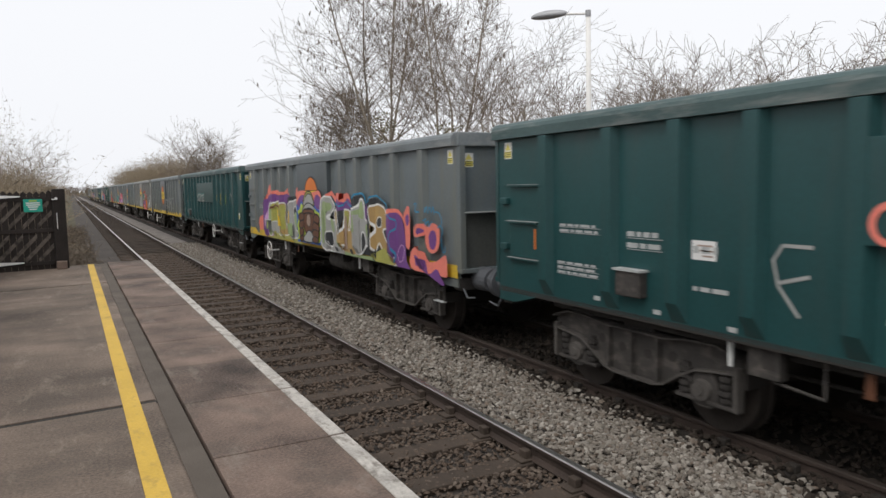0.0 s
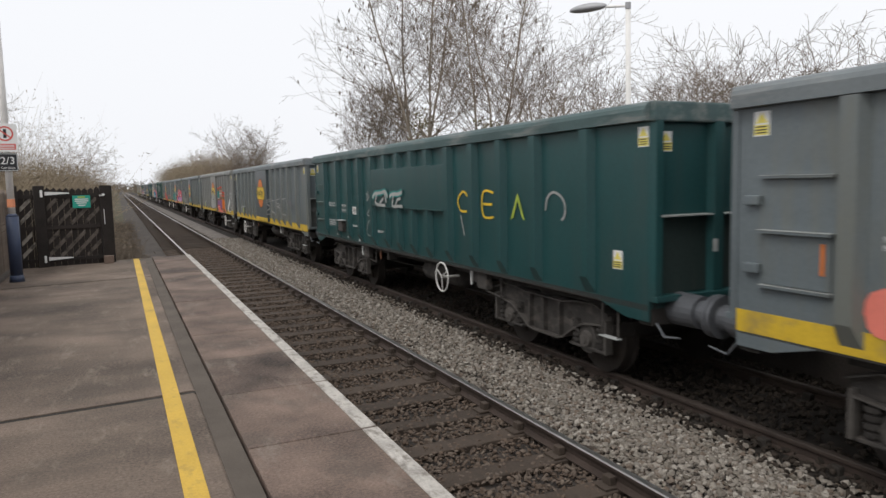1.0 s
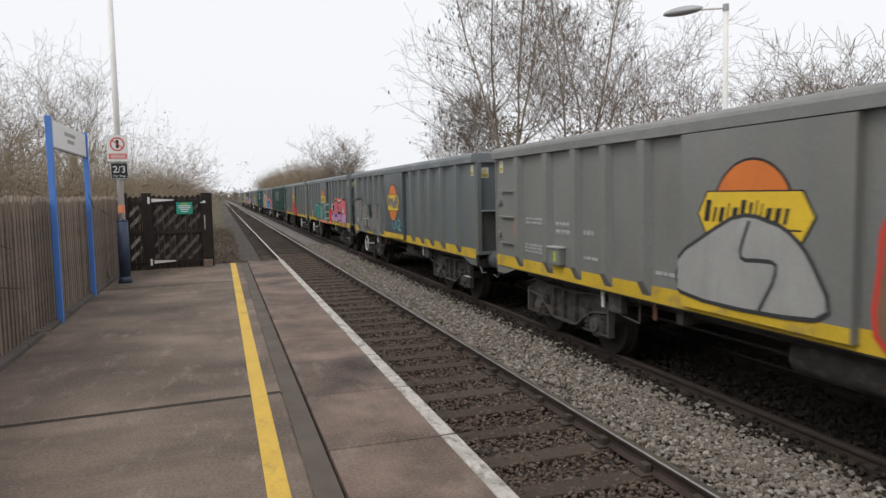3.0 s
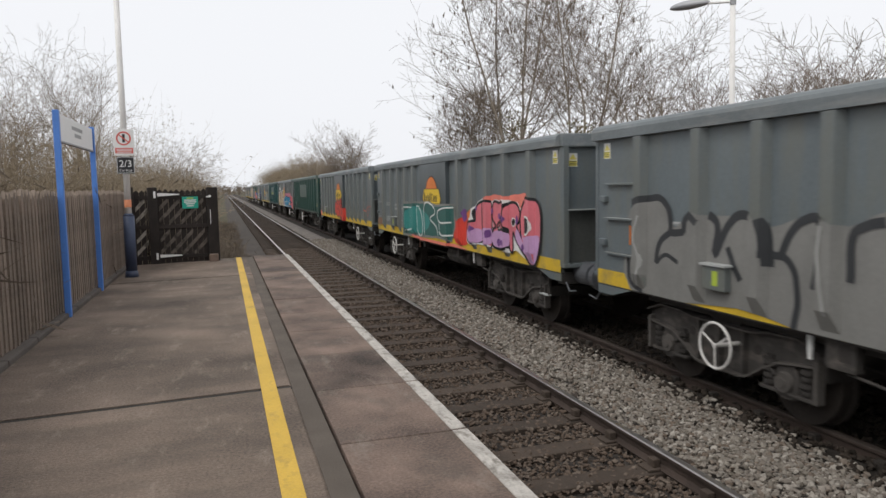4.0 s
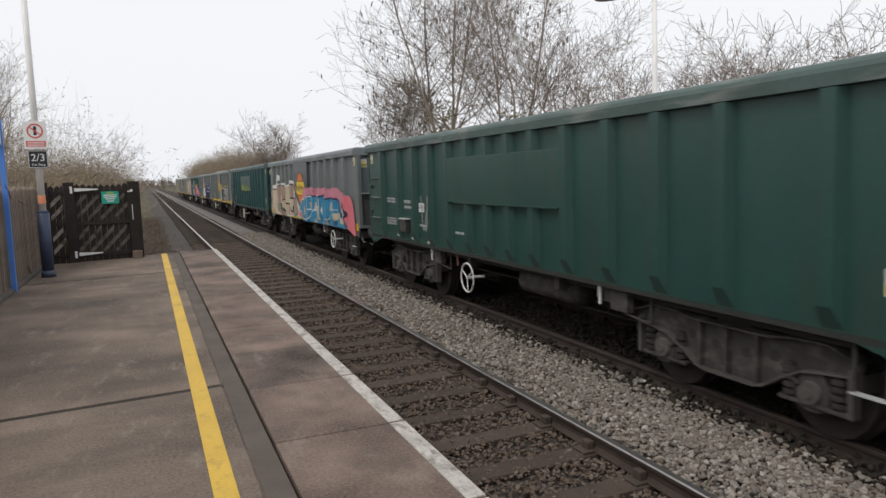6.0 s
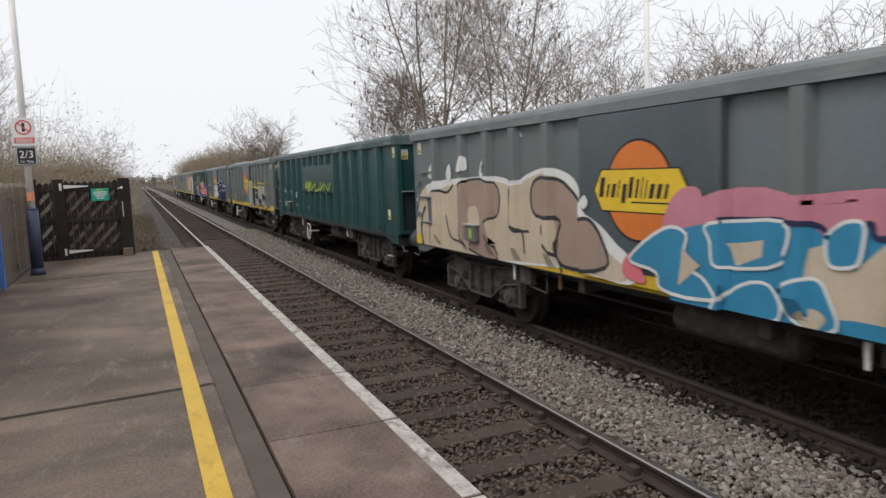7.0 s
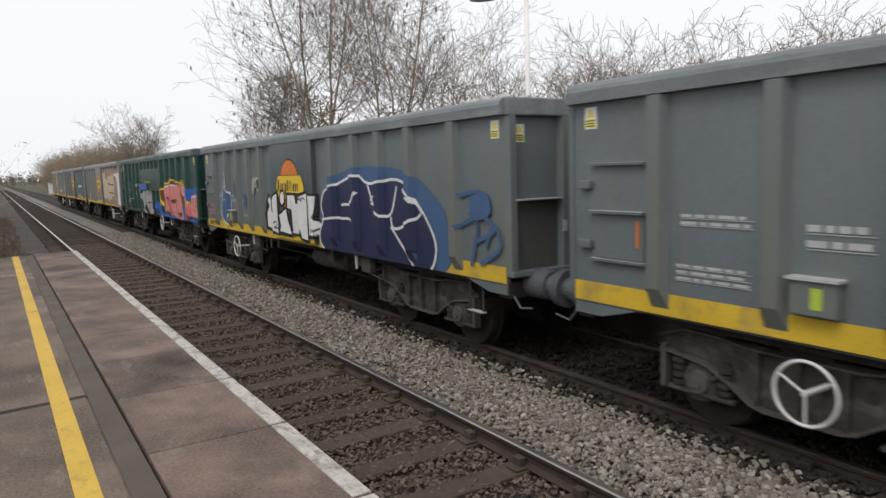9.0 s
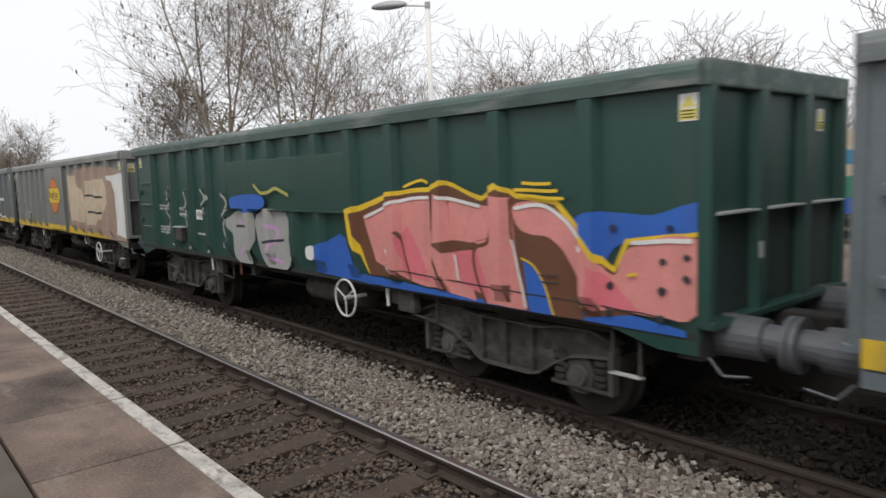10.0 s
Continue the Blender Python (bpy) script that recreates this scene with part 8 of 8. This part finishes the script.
def train():
    """The wagons in their order, the nearest end first."""
    G, Y, P = "green", "grey", "pale"
    order = [G, Y, G, Y, P, Y, Y, Y, G, Y, G, Y, Y, G, P, Y, P]
    wheel = {0: 4.85, 1: 10.45, 2: 4.85, 3: 10.45, 4: 2.35, 5: 10.45, 6: 10.45, 7: 2.35, 8: 7.5, 9: 2.4, 10: 7.85, 11: 10.5, 12: 10.2, 13: 4.8, 14: 2.2, 15: 10.45, 16: 2.35}
    first = {}
    cars = []
    names = {"teal": "teal box wagon with white stencils on its ribbed side", "green": "bottle green ribbed box wagon, road-grimed", "grey": "slate grey box wagon with a yellow lower stripe", "pale": "dusty pale grey box wagon with a worn yellow stripe"}
    for i, kind in enumerate(order):
        key = kind if kind != G else ("teal" if i in (0, 2, 10) else "green")
        if key not in first:
            m = {"teal": M_GREEN, "green": M_GREEN2, "grey": M_GREY, "pale": M_GREYP}[key]
            first[key] = wagon(m, kind == G, names[key])
            w = first[key]
        else:
            w = None
        cars.append([i, key, w])
    # copies are made before the paint that sets each one apart
    for c in cars:
        if c[2] is None:
            c[2] = copy_thing(first[c[1]], pose(FAR, 40 * c[0], R))
        c[2].matrix_basis = pose(FAR, PITCH * c[0] - 5.418, R)
    W = [c[2] for c in cars]
    for i, w in enumerate(W):
        handwheel(w, wheel[i], 0.78 if i in (0, 2, 13) else 0.65)
        if order[i] != G:
            logo(w, i)
    def say(i, text):
        W[i]["label"] = text
    g = True
    # 0
    decal(W[0], g, ribbon([(8.6, 1.82), (8.85, 1.82), (8.93, 1.7), (8.88, 1.5), (8.7, 1.28)], 0.03), "silver", 1); decal(W[0], g, ribbon([(8.9, 1.52), (8.62, 1.6)], 0.03), "silver", 1)
    decal(W[0], g, ribbon([(8.0 + 0.13 * math.cos(a / 3), 2.02 + 0.13 * math.sin(a / 3)) for a in range(20)], 0.05), "coral", 1)
    stroke(W[0], True, "silver", 0.03, [(7.4, 1.55), (7.1, 1.62), (6.95, 1.45), (7.2, 1.25), (7.4, 1.35)])
    say(1, "grey box wagon covered in purple, lime and yellow graffiti")
    say(2, "teal box wagon with yellow painted letters and white tags")
    say(3, "slate grey box wagon with faint white tags and a yellow stripe")
    say(4, "dusty grey box wagon with red and white graffiti")
    say(5, "slate grey box wagon with dark dripping letters and a scrawled-over mark")
    say(6, "slate grey box wagon with pink bubble letters and green graffiti")
    say(7, "slate grey box wagon with red bubble letters over its mark")
    say(9, "grey box wagon with cream, blue and pink graffiti letters")
    say(10, "teal box wagon with a lime tag on its side panel")
    say(11, "dusty grey box wagon with silver letters edged in yellow")
    say(12, "slate grey box wagon with white and navy graffiti letters")
    say(13, "bottle green box wagon with a large pink piece edged in gold")
    say(14, "dusty grey box wagon with cream and tan letters")
    fill(W[7], False, "coral", [(12.85, 1.2), (12.6, 1.28), (12.45, 1.1), (12.6, 0.95), (12.85, 0.98)])
    stroke(W[8], True, "silver", 0.035, [(9.6, 1.95), (9.5, 1.3), (9.3, 1.7), (9.15, 1.3), (9.05, 1.95)])
    stroke(W[15], False, "white", 0.1, [(3.4, 1.9), (3.35, 1.2)])
    stroke(W[15], False, "white", 0.1, [(2.8, 1.9), (3.3, 1.55), (2.7, 1.2)])
    stroke(W[15], False, "white", 0.1, [(1.7, 1.85), (2.4, 1.85), (2.4, 1.2), (1.7, 1.2)])
    stroke(W[16], False, "white", 0.06, [(4.5, 1.3), (4.1, 1.9), (3.8, 1.3), (3.4, 1.9), (3.0, 1.3), (2.5, 1.8), (2.1, 1.3)])
    stroke(W[5], False, "grey", 0.12, [(7.1, 1.95), (6.7, 2.12), (6.3, 1.95), (5.9, 2.1)])
    stroke(W[5], False, "grey", 0.1, [(7.0, 2.2), (6.4, 2.0), (6.0, 2.2), (5.8, 1.95)])
    stroke(W[5], False, "cyan", 0.05, [(6.6, 1.55), (6.3, 1.3), (6.15, 1.55), (6.0, 1.35)])
    stroke(W[5], False, "cyan", 0.05, [(5.9, 1.6), (5.6, 1.5), (5.85, 1.35), (5.55, 1.3)])
    stroke(W[2], True, "yellow", 0.035, [(3.98, 2.1), (4.13, 2.17), (4.3, 2.03), (4.2, 1.88), (4.0, 1.88)])
    stroke(W[2], True, "silver", 0.03, [(4.2, 1.8), (4.1, 1.5)])
    stroke(W[2], True, "yellow", 0.035, [(3.16, 2.16), (3.47, 2.16), (3.47, 1.82), (3.16, 1.82)])
    stroke(W[2], True, "yellow", 0.035, [(3.47, 1.99), (3.2, 1.99)])
    shape(W[2], True, "lime", [(2.69, 1.8), (2.51, 2.17), (2.33, 1.8), (2.4, 1.84), (2.51, 2.07), (2.62, 1.84)])
    stroke(W[2], True, "silver", 0.03, [(1.84, 1.95), (1.8, 2.1), (1.65, 2.17), (1.46, 2.08), (1.43, 1.92), (1.5, 1.84)])
    graffiti(W)
    load(W[9], 1, ((3.2, 1.6, 0.42), (8.5, 2, 0.3))); load(W[12], 2, ((1.6, 1.3, 0.5), (6.5, 2, 0.3))); load(W[13], 3, ((4.0, 1.5, 0.42), (9.5, 1.6, 0.3)))
    load(W[3], 4, ((4, 2, 0.2),)); load(W[11], 5, ((9, 1.6, 0.45), (3, 2, 0.2)))
    return W


def motions():
    """The train runs towards the platform at a steady pace, its wheels turning with it."""
    late = ((0, 0.05), (1, 0.2), (2.5, 0.28), (4.5, 0.28), (5.5, 0.33), (7.5, 0.2), (9, -0.16), (10, -0.26))
    for i, w in enumerate(WAGONS):
        walk(w, [(t, pose(FAR, PITCH * i - 5.418 - SPEED * t + d, R)) for t, d in late])
        for b in w.children:
            if b.name.startswith("bogie"):
                for ws in b.children:
                    if ws.name.startswith("wheelset"):
                        x, y, z = ws.matrix_basis.translation
                        walk(ws, [(k / 30, pose(x, y, z, math.degrees(SPEED * k / 30 / 0.42) + 30 * i)) for k in range(301)])


ground()
track(NEAR, "rusty railway track on timber sleepers beside the platform")
track(FAR, "rusty railway track under the passing train")
platform()
fence()
gate()
lamp_signs()
name_board()
far_lamp()
mural()
vegetation()
WAGONS = train()
motions()
